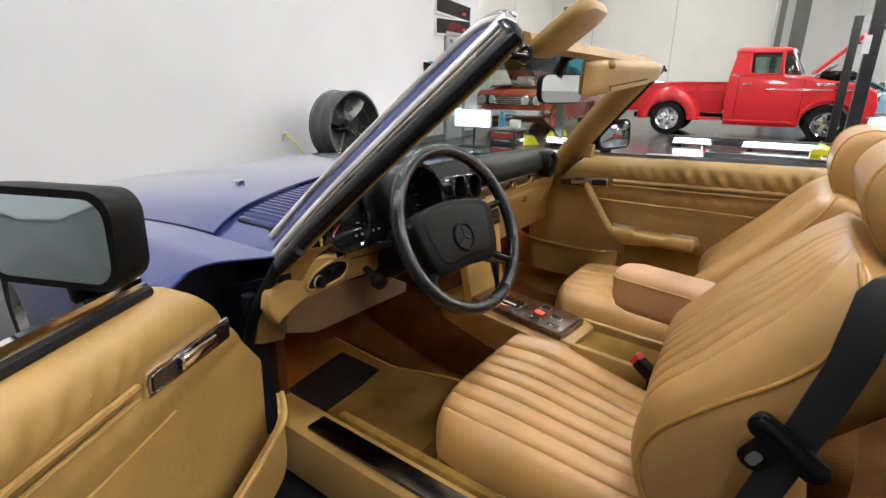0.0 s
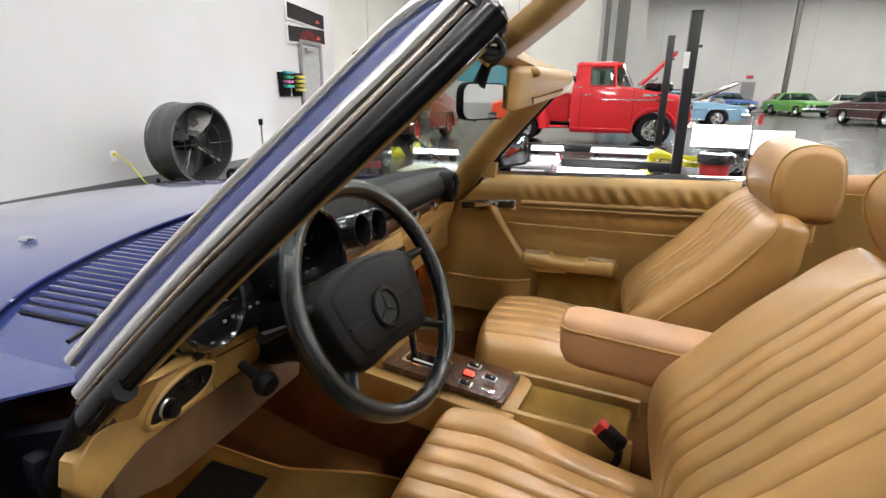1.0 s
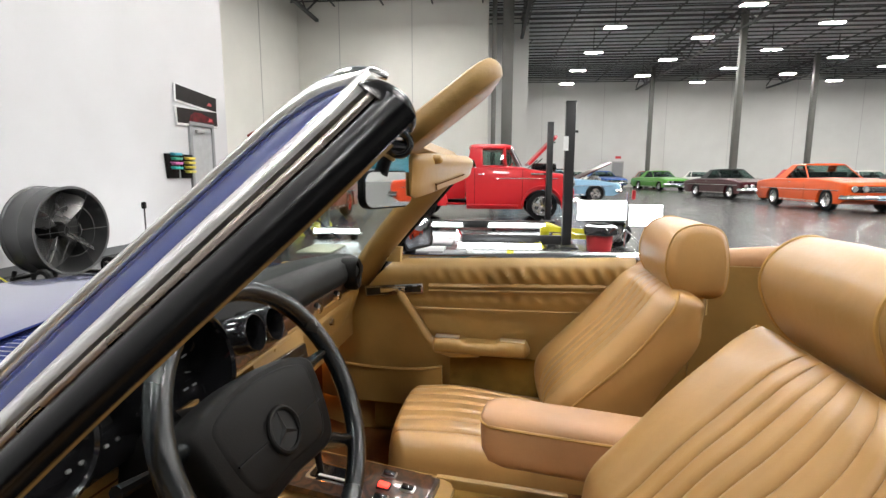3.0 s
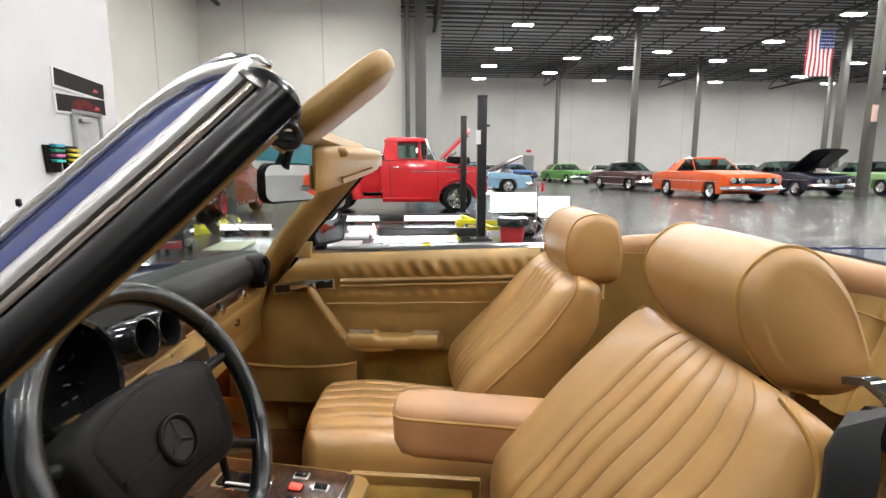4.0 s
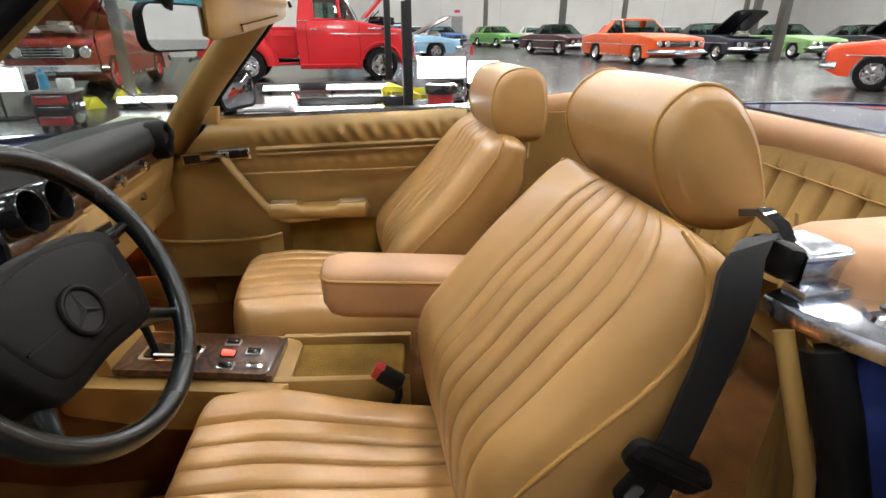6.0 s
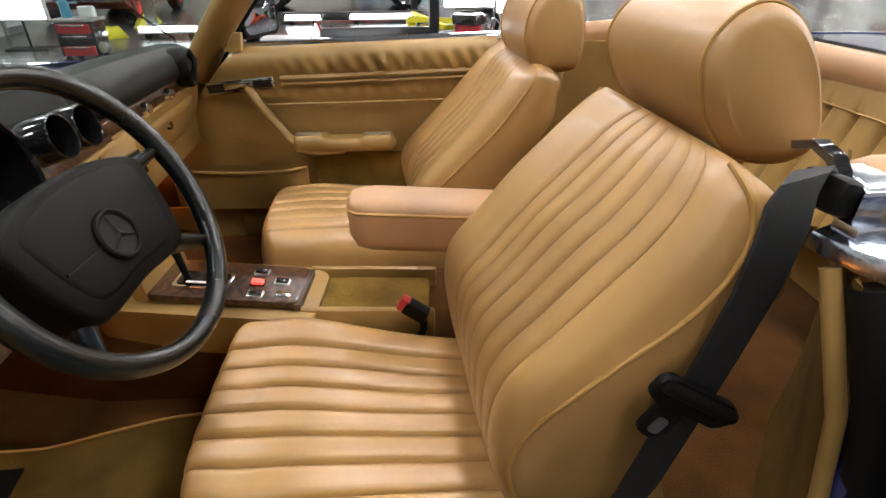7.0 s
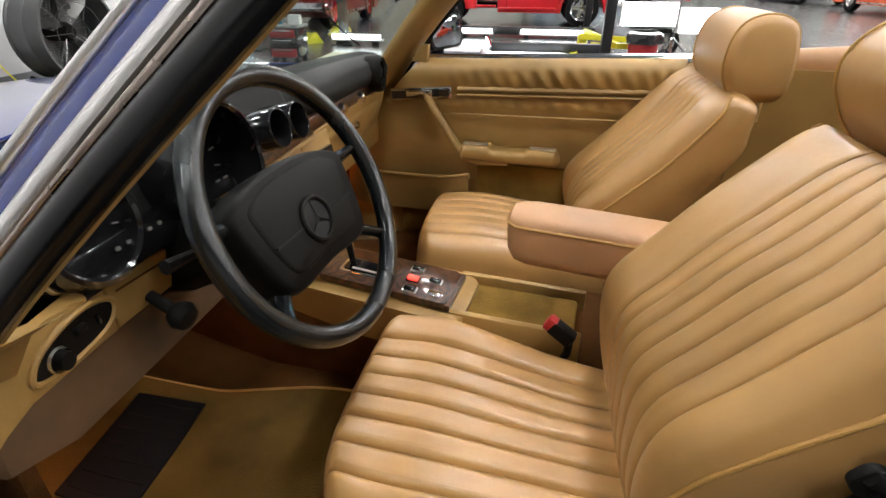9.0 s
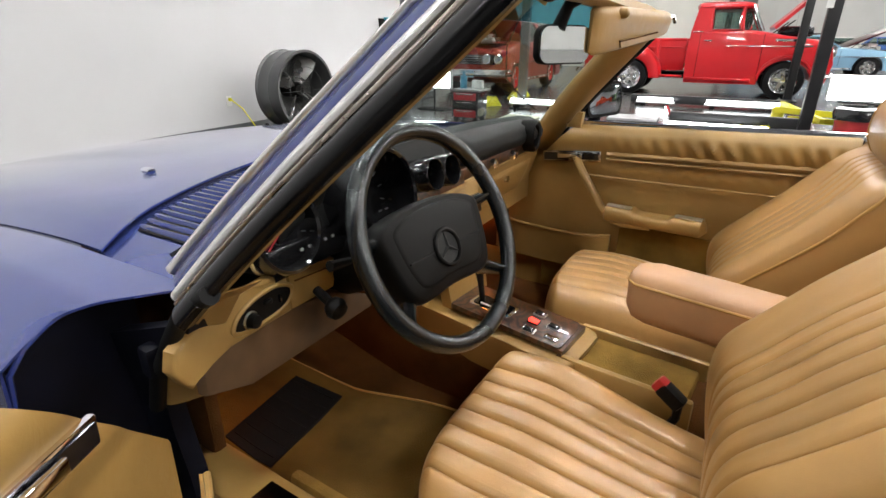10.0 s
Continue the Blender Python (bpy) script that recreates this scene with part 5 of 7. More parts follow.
# ---- mirrors ----
def side_mirror(m, lab):
    at = m.translation
    t = thing("side_mirror", at, lab, "side mirror", "side mirrors")
    b = bmesh.new()
    rings = []
    for k, x in ((1.0, 0.0), (1.02, -0.02), (0.95, -0.05), (0.7, -0.075), (0.3, -0.085)):
        rings.append([m @ Vector((x, p * k, q * k)) for p, q in rounded(0.19, 0.115, 0.03)])
    loft(rings, bm=b)
    part("mirror_shell", b, BLACK, t, "black mirror shell")
    far_side = "passenger" in lab
    dome = 0.007 if far_side else 0.003
    part("mirror_glass", loft([[m @ Vector((0.001 + dome * (1 - q * q), p * q, r * q)) for p, r in rounded(0.172, 0.097, 0.026)] for q in (1.0, 0.85, 0.7, 0.55, 0.4, 0.25, 0.1)]), MIRROR_DIM if far_side else MIRROR_BLUE, t, "convex mirror glass")
    part("mirror_foot", tube([m @ Vector((-0.04, 0.0, -0.04)), m @ Vector((-0.045, 0.04 if lab.startswith("far") else 0.0, -0.085))], 0.022, 10), BLACK, t)
    return t


side_mirror(Matrix.Translation((-0.86, 0.83, 0.915)) @ pose(0, 0, 0, 0, -4.5, -15.2), "black passenger side mirror reflecting a red car")
side_mirror(Matrix.Translation((-0.72, -1.05, 0.934)) @ pose(0, 0, 0, 0, -2, -62), "black driver's side mirror on the open door")

rv = thing("rear_view_mirror", (-0.63, 0.02, 1.12), "black framed rear-view mirror on the windshield", "mirror")
RM = Matrix.Translation((-0.663, 0.012, 1.092)) @ pose(0, 0, 0, 0, 0.3, -20)
face = Matrix(((0, 0, 1, 0.0), (1, 0, 0, 0), (0, 1, 0, 0), (0, 0, 0, 1)))
part("mirror_case", prism(rounded(0.138, 0.070, 0.022), RM @ face @ Matrix.Translation((0, 0, -0.014)), 0.014, 0.004), BLACK, rv)
part("mirror_glass", prism(rounded(0.131, 0.064, 0.019), RM @ face, 0.002), MIRROR, rv, "mirror glass")
part("mirror_stalk", tube([(-0.675, 0.0, 1.12), (-0.665, 0.015, 1.16), (-0.635, 0.03, 1.19)], [0.014, 0.011, 0.02], 10), BLACK, rv)

# ---- sun visors ----
def visor(origin, along, across, length, width, lab):
    t = thing("sun_visor", origin, lab, "sun visor", "sun visors")
    m = axes(origin, along, across)
    rad = min(0.035, 0.44 * width)
    pad_rings = []
    for h, inset in ((-0.012, 0.010), (-0.010, 0.004), (-0.005, 0.001), (0.0, 0.0), (0.005, 0.001), (0.010, 0.004), (0.012, 0.010)):
        pad_rings.append([m @ Vector((x + length / 2, y + width / 2, h)) for x, y in rounded(length - 2 * inset, width - 2 * inset, rad - inset, 8)])
    part("visor_pad", loft(pad_rings), VINYL, t, "padded tan visor")
    part("visor_rod", tube([m @ Vector((-0.012, 0.016, 0)), m @ Vector((length * 0.5, 0.016, 0))], 0.005, 8), CHROME, t)
    part("visor_bracket", tube([m @ Vector((-0.016, 0.016, -0.004)), m @ Vector((-0.004, 0.016, 0.0))], 0.007, 10), VINYL, t)
    return t


visor((-0.478, -0.46, 1.148), (0.085, 0.02, 0.068), (-0.25, 0.96, 0.02), 0.118, 0.15, "tan padded sun visor swung up above the header")
t = thing("sun_visor", (-0.64, 0.35, 1.14), "tan leather sun visor folded down, with a mirror flap", "sun visor", "sun visors")
VP = lambda y, w, h: Vector((-0.632 + 0.045 * (y - 0.16) - 0.02 * w + 0.9 * h, y, 1.150 + 0.01 * (y - 0.16) - w - 0.2 * h))
rings = []
for i in range(25):
    y = lerp(0.062, 0.549, i / 24)
    q = i / 24
    deep = curve([(0, 0.070), (0.04, 0.077), (0.5, 0.061), (0.85, 0.042), (0.95, 0.028), (1, 0.006)], q)
    k = min(1, 0.3 + 12 * q, 0.12 + 9 * (1 - q))
    rings.append([VP(y, w, h * k) for w, h in ((-0.016 * k, 0.0), (-0.012 * k, 0.012), (0.0, 0.018), (0.016 * k, 0.014), (deep * 0.6, 0.009), (deep * 0.93, 0.008), (deep, 0.0), (deep * 0.93, -0.008), (deep * 0.5, -0.009), (0.012 * k, -0.014), (0.0, -0.017), (-0.012 * k, -0.012))])
part("visor_pad", loft(rings), VINYL, t, "padded tan visor with a rolled upper edge", sharp=70)
flap = [(0.193, 0.048), (0.425, 0.030), (0.405, 0.044), (0.20, 0.062)]
part("visor_flap", loft([[VP(y, w, 0.0098) for y, w in flap], [VP(y, w, 0.0125) for y, w in flap]]), VINYL, t, "tan mirror flap")
part("flap_slot", tube([VP(0.192, 0.050, 0.0118), VP(0.30, 0.0415, 0.0118), VP(0.426, 0.031, 0.0118)], 0.0018, 6), CARPET_BROWN, t)
part("visor_pivot", tube([VP(0.17, -0.004, 0.012), VP(0.172, -0.006, 0.026), VP(0.174, -0.004, 0.032)], [0.011, 0.010, 0.005], 12), VINYL, t)
part("visor_hook", tube([VP(0.545, 0.0, 0), VP(0.562, -0.004, 0), VP(0.572, 0.010, 0.004)], 0.004, 8), GLOSS_BLACK, t)

# ---- driver's seat belt and chrome lock post ----
belt = thing("seat_belt", (0.0, -0.5, 0.5), "black seat belt hanging beside the driver's seat", "seat belt")
def ribbon(pts, across, w, thick=0.0025):
    rings = []
    for p, a in zip(pts, across):
        p, a = Vector(p), Vector(a).normalized()
        i = len(rings)
        d = Vector(pts[min(i + 1, len(pts) - 1)]) - Vector(pts[max(i - 1, 0)])
        nn = d.cross(a).normalized()
        rings.append([p + a * (w / 2) + nn * thick, p - a * (w / 2) + nn * thick, p - a * (w / 2) - nn * thick, p + a * (w / 2) - nn * thick])
    return loft(rings)
part("webbing", ribbon([(0.055, -0.425, 0.886), (0.046, -0.432, 0.902), (0.030, -0.443, 0.910), (0.014, -0.456, 0.906), (0.003, -0.465, 0.892), (0.0, -0.473, 0.86), (-0.006, -0.476, 0.805), (-0.022, -0.480, 0.735), (-0.046, -0.486, 0.64), (-0.072, -0.492, 0.54), (-0.108, -0.498, 0.45), (-0.13, -0.505, 0.34)], [(1, 0.35, -0.3)] + [(1, 0.32, -0.15)] + [(1, 0.3, 0.0)] + [(1, 0.2, 0.2)] * 2 + [(1, 0.12, 0.22)] * 3 + [(1, 0.05, 0.28)] * 4, 0.047), BELT, belt, "black belt webbing")
tm = Matrix.Translation((-0.042, -0.489, 0.680)) @ pose(0, 0, 0, 90, 0, 0) @ pose(0, 0, 0, 0, 0, -30)
part("tongue_plate", prism(rounded(0.10, 0.034, 0.012), tm, 0.010, 0.003), BLACK, belt, "black belt tongue")
part("tongue_bar", tube([tm @ Vector((-0.045, 0.006, 0.010)), tm @ Vector((0.045, 0.006, 0.010))], 0.008, 10), BLACK, belt)
part("tongue_slot_dark", prism(rounded(0.062, 0.011, 0.004), tm @ Matrix.Translation((0, -0.004, 0.0102)), 0.001), RUBBER, belt)
part("tongue_tip", prism(rounded(0.034, 0.05, 0.012), tm @ Matrix.Translation((-0.012, -0.036, 0.002)), 0.006, 0.002), BLACK, belt)
part("tongue_slot", prism(rounded(0.014, 0.022, 0.005), tm @ Matrix.Translation((-0.012, -0.042, 0.0085)), 0.002), ALLOY, belt)
part("belt_guide", ribbon([(0.056, -0.374, 0.912), (0.064, -0.392, 0.918), (0.070, -0.412, 0.910), (0.074, -0.432, 0.888)], [(1, 0.3, 0)] * 4, 0.018, 0.004), GLOSS_BLACK, belt, "black belt guide")
part("retractor", box((0.046, 0.052, 0.034), m=Matrix.Translation((0.064, -0.432, 0.884)) @ pose(0, 0, 0, 0, 18, 12), bevel=0.009), BLACK, belt)

post = thing("lock_post", (0.1, -0.52, 0.5), "chrome lock plate on the driver's side door post", "car part")
part("chrome_cap", prism([(0.033, -0.462), (0.086, -0.432), (0.19, -0.45), (0.32, -0.48), (0.32, -0.60), (0.085, -0.565), (0.046, -0.505)], Matrix.Translation((0, 0, 0.844)), 0.018, 0.005), HAZY_CHROME, post, "polished chrome post cap")
part("cap_block", prism([(0.085, -0.396), (0.125, -0.386), (0.150, -0.452), (0.064, -0.465)], Matrix.Translation((0, 0, 0.858)), 0.042, 0.007, seg=3), HAZY_CHROME, post)
part("cap_foot", prism([(0.055, -0.455), (0.15, -0.44), (0.16, -0.462), (0.058, -0.482)], Matrix.Translation((0, 0, 0.861)), 0.010, 0.004), HAZY_CHROME, post)
part("cap_hole", lathe([(0.014, 0.002), (0.016, 0.008), (0.026, 0.006), (0.028, 0.0)], 24, Matrix.Translation((0.12, -0.515, 0.861))), CHROME, post)
part("cap_hole_inside", lathe([(0, 0.0), (0.015, 0.0), (0.015, 0.004)], 24, Matrix.Translation((0.12, -0.515, 0.8615))), GLOSS_BLACK, post)
part("quarter_pad", box((0.40, 0.12, 0.075), m=Matrix.Translation((0.30, -0.40, 0.868)) @ Matrix.Rotation(radians(8), 4, "Z"), bevel=0.03, seg=4), LEATHER_WORN, post, "pinkish tan padded leather behind the chrome post")
part("jamb", sheet(lambda u, v: Vector((lerp(0.075, 0.40, u) + 0.05 * v, -0.545 - 0.08 * u - 0.02 * v, lerp(0.845, 0.33, v))), span(0, 1, 6), span(0, 1, 8), 0.03, way=(0, 1, 0)), BLUE, post, "navy blue door jamb")
part("jamb_latch", box((0.07, 0.03, 0.05), (0.19, -0.59, 0.56), 0.01), ALLOY, post, "grey metal latch")
part("jamb_seal", tube([(0.062, -0.515, 0.835), (0.07, -0.535, 0.79), (0.10, -0.545, 0.70), (0.125, -0.55, 0.58), (0.12, -0.56, 0.45), (0.10, -0.57, 0.36)], 0.020, 10), RUBBER, post, "black rubber jamb seal")
part("jamb_trim", tube([(0.04, -0.49, 0.838), (0.045, -0.515, 0.79), (0.072, -0.53, 0.70), (0.095, -0.535, 0.58), (0.09, -0.545, 0.45), (0.07, -0.555, 0.36)], 0.009, 10), VINYL, post, "tan welt along the jamb")
# tan trim in the darkened carpet colour, painting the shade behind the seat
part("jamb_inner_trim", sheet(lambda u, v: Vector((lerp(0.045, 0.27, u) + 0.055 * math.sin(2.2 * v) - 0.01 * v, -0.515 - 0.025 * v + 0.34 * u ** 0.9, lerp(0.84, 0.34, v))), span(0, 1, 12), span(0, 1, 12), 0.008, way=(0, -1, 0)), SHADED_CARPET, post, "trim behind the seat, colour darkened for its shade")

# ---- floor mats ----
mat_ob = thing("floor_mat", (-0.95, -0.33, 0.27), "gold carpet floor mat in the driver's footwell", "floor mat")
mat_z = lambda x: 0.287 + 0.25 * max(0, -x - 1.02)
mat_in = lambda x: curve([(-1.24, -0.305), (-1.17, -0.286), (-1.037, -0.246), (-0.856, -0.175), (-0.771, -0.156), (-0.66, -0.15)], x)
# mat colour carries the shade under the dashboard
part("mat_carpet", sheet(lambda x, v: Vector((x, lerp(-0.57, mat_in(x), v), mat_z(x) + 0.003 * math.sin(9 * x + 6 * v) * math.sin(5 * v + 3 * x))), span(-1.22, -0.60, 40), span(0, 1, 24), 0.008), SHADED_CARPET, mat_ob)
part("mat_binding", tube([(x, mat_in(x), mat_z(x) + 0.001) for x in span(-1.22, -0.60, 24)], 0.0028, 6), PIPING, mat_ob, "gold binding along the mat's edge")
hp = thing("heel_pad", (-1.0, -0.42, 0.29), "black rubber heel pad on the carpet", "floor mat")
b = sheet(lambda u, v: Vector((lerp(lerp(-1.150, -1.030, u), lerp(-1.112, -0.984, u), v), lerp(lerp(-0.327, -0.288, u), lerp(-0.545, -0.528, u), v), 0.2935 + 0.25 * max(0, -lerp(lerp(-1.150, -1.030, u), lerp(-1.112, -0.984, u), v) - 1.02))), span(0, 1, 8), span(0, 1, 12), 0.006)
part("rubber_pad", b, RUBBER, hp)
for k in range(7):
    w = 0.08 + 0.14 * k
    ends = [Vector((lerp(lerp(-1.150, -1.112, w), lerp(-1.030, -0.984, w), q), lerp(lerp(-0.327, -0.545, w), lerp(-0.288, -0.528, w), q), 0)) for q in (0.08, 0.5, 0.92)]
    part("pad_rib", tube([p + Vector((0, 0, 0.2945 + 0.25 * max(0, -p.x - 1.02))) for p in ends], 0.0018, 6), RUBBER, hp)

# passenger belt anchor and chrome recline lever
t = thing("belt_anchor", (-0.41, 0.60, 0.38), "black belt anchor between the passenger seat and door", "seat belt")
part("anchor_cover", prism([(-0.03, -0.06), (0.05, -0.06), (0.035, 0.05), (0.01, 0.055)], axes((-0.40, 0.64, 0.42), (1, 0, 0), (0, 0, 1)), 0.02, 0.005), BLACK, t)
t = thing("recline_lever", (-0.17, 0.305, 0.5), "chrome backrest release lever beside the passenger seat", "lever")
part("lever_bar", tube([(-0.172, 0.305, 0.51), (-0.160, 0.303, 0.550), (-0.153, 0.302, 0.571), (-0.144, 0.302, 0.581), (-0.135, 0.302, 0.582), (-0.127, 0.302, 0.574), (-0.124, 0.303, 0.555)], 0.0055, 10), CHROME, t)
part("lever_foot", tube([(-0.172, 0.305, 0.51), (-0.19, 0.306, 0.44)], 0.009, 8), BLACK, t)


# ---- the hall's columns, wall joints, door and flag ----
def hall_at(x, y, heading=0.0, z=0.0):
    """Sets what is built next at a place of the hall, its x axis along the heading."""
    PLACE[0] = HALL @ Matrix.Translation((x, y, z)) @ Matrix.Rotation(radians(heading), 4, "Z")
    return PLACE[0].translation.copy()


def paint(name, colour, metal=0.1):
    return surface(name, colour, 0.3, metal, vary=0.06, scale=2, grain=500, bump=0.01, coat=0.55, rough_vary=0.04, spec=0.25)


YELLOW = paint("safety yellow enamel", (0.75, 0.68, 0.03))
POST_BLACK = surface("black powder coat", (0.012, 0.012, 0.013), 0.4, vary=0.2, grain=300, bump=0.1)
WHITE_PAINT = plain("white enamel", (0.75, 0.75, 0.74), 0.35)
INSIDE = surface("dark interior cloth", (0.02, 0.02, 0.022), 0.8, grain=200)
LENS = surface("headlight glass", (0.6, 0.62, 0.62), 0.12, 0.6, vary=0.1, grain=150, bump=0.3)
GREY_DOOR = plain("grey door paint", (0.2, 0.205, 0.21), 0.5)
BASE_GREY = plain("dark grey baseboard", (0.1, 0.105, 0.11), 0.6)
CAR_GLASS = glass("greenish window glass", (0.72, 0.8, 0.78))
COLUMN = surface("olive grey column paint", (0.085, 0.085, 0.076), 0.5, vary=0.12, scale=2, grain=60)


def column(x, y, w=0.3, sign=False):
    at = hall_at(x, y)
    t = thing("steel_column", at, "grey painted steel column rising to the roof", "column", "steel columns", "structure")
    part("shaft", box((w, w, TOP - 0.3), (0, 0, (TOP - 0.3) / 2 + 0.02), 0.015), COLUMN, t)
    part("base_plate", box((w + 0.16, w + 0.16, 0.03), (0, 0, 0.015)), COLUMN, t)
    if sign:
        part("notice", box((0.24, 0.01, 0.6), (-0.02, -w / 2 - 0.006, 3.1)), plain("faded pink notice", (0.62, 0.42, 0.38), 0.6), t, "pale pink paper notice")
    PLACE[0] = None


column(16.64, 17.34, 0.30, True)
for X, Y, w in ((12.13, 42.0, 0.3), (12.41, 28.0, 0.3), (21.85, 38.0, 0.3), (32.4, 38.0, 0.3), (24.7, 28.0, 0.34), (-0.32, 24.0, 0.22), (0.3, 24.0, 0.5)):
    column(X, Y, w)

PLACE[0] = HALL
JOINT = plain("grey joint sealant", (0.34, 0.34, 0.335), 0.7)
b = bmesh.new()
for x in (4.2, 9.6, 15.0, 20.4, 25.8, 31.2, 36.6, 42.0):
    box((0.03, 0.012, TOP), (x, 47.194, TOP / 2), bm=b)
for x in (-7.9, -4.3):
    box((0.03, 0.012, TOP), (x, 24.994, TOP / 2), bm=b)
for y in (12.5, 16.2, 20.6):
    box((0.012, 0.03, TOP), (-9.994, y, TOP / 2), bm=b)
tagged(part("trim", b, JOINT, flat=True), "grey sealed joints between wall panels", kind="structure")
b = box((0.02, 25.0, 0.10), (-5.69, -3.3, 0.05))
tagged(part("baseboard", b, BASE_GREY, flat=True), "dark grey rubber baseboard", kind="structure")

# a conduit run with a small sign box on the off-white wall
t = thing("wall_conduit", HALL @ Vector((-9.95, 12.9, 0)), "grey vertical electrical conduits with switch boxes", "conduit", kind="structure")
for y in (12.75, 13.15):
    part("pipe", tube([(-9.94, y, 0.9), (-9.94, y, TOP - 0.2)], 0.03, 8), STEEL_GREY, t)
part("switch_box", box((0.14, 0.42, 0.6), (-9.92, 12.95, 3.7), 0.02), BLACK, t)
part("cover", box((0.02, 0.24, 0.3), (-9.845, 12.95, 3.72), 0.01), WHITE_PAINT, t)

# grey door in the partition wall
t = thing("door_1", HALL @ Vector((-5.69, 8.24, 0)), "grey steel door in a grey frame", "door", kind="structure")
for y in (7.88, 8.6):
    part("door_frame", box((0.05, 0.07, 1.95), (-5.675, y, 0.975), 0.006), GREY_DOOR, t)
part("door_head", box((0.05, 0.79, 0.07), (-5.675, 8.24, 1.985), 0.006), GREY_DOOR, t)
part("door_leaf", box((0.02, 0.65, 1.94), (-5.688, 8.24, 0.97)), plain("light grey door leaf", (0.36, 0.37, 0.38), 0.5), t)
part("door_closer", box((0.06, 0.24, 0.06), (-5.65, 8.15, 1.86), 0.01), STEEL_GREY, t)
part("door_handle", tube([(-5.66, 8.5, 1.0), (-5.6, 8.5, 1.0), (-5.6, 8.38, 1.0)], 0.012, 8), CHROME, t)

# exit door far off
t = thing("door_2", HALL @ Vector((11.05, 47.18, 0)), "small grey exit door at the far wall", "door", kind="structure")
part("door_leaf", box((0.9, 0.03, 2.2), (11.05, 47.18, 1.1)), GREY_DOOR, t)
part("door_frame", box((1.05, 0.02, 2.3), (11.05, 47.186, 1.15)), STEEL_GREY, t)
part("exit_sign", box((0.5, 0.05, 0.22), (11.05, 47.15, 2.65)), RED, t, "red exit sign over the door")

# framed pictures, bin rack and outlet on the partition wall
SLATE = surface("dark photo print", (0.012, 0.009, 0.009), 0.55, vary=0.5, scale=6, bump=0, spec=0.15)
MAROON_PRINT = surface("dark red photo print", (0.09, 0.006, 0.009), 0.55, vary=0.7, scale=5, bump=0, spec=0.15)


def picture(y0, y1, z, h, tilt, glow):
    m = HALL @ Matrix.Translation((-5.68, (y0 + y1) / 2, z)) @ Matrix.Rotation(radians(tilt), 4, "X")
    PLACE[0] = m
    w = y1 - y0
    t = thing("framed_picture", m.translation, "wide white-framed picture of a dark red car", "picture", "framed pictures on the white wall")
    part("frame", box((0.03, w, h), bevel=0.006), WHITE_PAINT, t)
    part("print", box((0.006, w - 0.03, h - 0.045), (0.016, 0, 0.012)), SLATE, t)
    part("car_shape", prism([(-0.3, -0.07), (0.5, -0.07), (0.48, 0.02), (0.25, 0.05), (0.1, 0.09), (-0.12, 0.09), (-0.25, 0.03)], axes((0.0195, 0, 0), (0, 1, 0), (0, 0, 1)), 0.002), MAROON_PRINT if glow else SLATE, t, "red car in the picture")
    part("highlight", prism([(0.3, -0.05), (0.46, -0.04), (0.44, 0.0), (0.36, 0.01)], axes((0.022, 0, 0), (0, 1, 0), (0, 0, 1)), 0.001), RED, t)
    PLACE[0] = None


picture(7.5, 8.8, 2.42, 0.30, -3, False)
picture(7.5, 8.8, 2.1, 0.30, 2, True)

PLACE[0] = HALL
t = thing("bin_rack", HALL @ Vector((-5.68, 7.48, 1.03)), "black wall rack with coloured plastic trays", "rack")
for y, w in ((7.3, 0.36), (7.69, 0.34)):
    part("backboard", prism([(-w / 2, 0.4), (w / 2, 0.4), (w / 2 - 0.05, 0), (-w / 2 + 0.04, 0)], axes((-5.695, y, 1.04), (0, 1, 0), (0, 0, 1)), 0.05, 0.008), BLACK, t)
COLOURS = [(0.03, 0.32, 0.42), (0.03, 0.3, 0.2), (0.5, 0.12, 0.32), (0.03, 0.4, 0.38), (0.6, 0.5, 0.06), (0.62, 0.54, 0.08), (0.58, 0.5, 0.06), (0.62, 0.55, 0.1)]
for k, c in enumerate(COLOURS):
    y, z = (7.33, 1.43 - 0.075 * k) if k < 4 else (7.71, 1.37 - 0.075 * (k - 4))
    b = box((0.09, 0.2, 0.035), (-5.61, y, z), 0.006)
    box((0.07, 0.26, 0.012), (-5.61, y, z + 0.02), 0.004, bm=b)
    part("tray", b, plain("tray colour %d" % k, c, 0.45), t)
t = thing("wall_outlet", HALL @ Vector((-5.69, 3.73, 0.39)), "small white wall outlet with a plug", "outlet")
part("plate", box((0.012, 0.08, 0.12), (-5.693, 3.73, 0.39), 0.004), WHITE_PAINT, t)
part("plug", box((0.04, 0.035, 0.04), (-5.667, 3.73, 0.41), 0.008), YELLOW, t)
pts = [(-5.65, 3.74, 0.4), (-5.55, 3.8, 0.3), (-5.35, 3.78, 0.1), (-5.1, 3.7, 0.015), (-4.8, 3.85, 0.012), (-4.5, 4.4, 0.012), (-4.6, 4.9, 0.012), (-4.2, 5.3, 0.012)]
tagged(part("extension_cord", tube([Vector(p) for p in pts], 0.008, 6), YELLOW), "yellow extension cord running from the outlet along the floor", "cord")
t = thing("floor_stand", HALL @ Vector((-5.45, 6.2, 0)), "thin chrome pole with a black knob on a foot", "stand")
part("foot", lathe([(0.0, 0), (0.1, 0), (0.1, 0.015), (0.015, 0.03), (0, 0.03)], 16, Matrix.Translation((-5.45, 6.2, 0))), BLACK, t)
part("pole", tube([(-5.45, 6.2, 0.03), (-5.45, 6.2, 0.62)], 0.012, 8), CHROME, t)
part("knob", box((0.06, 0.06, 0.1), (-5.45, 6.2, 0.66), 0.02), BLACK, t)
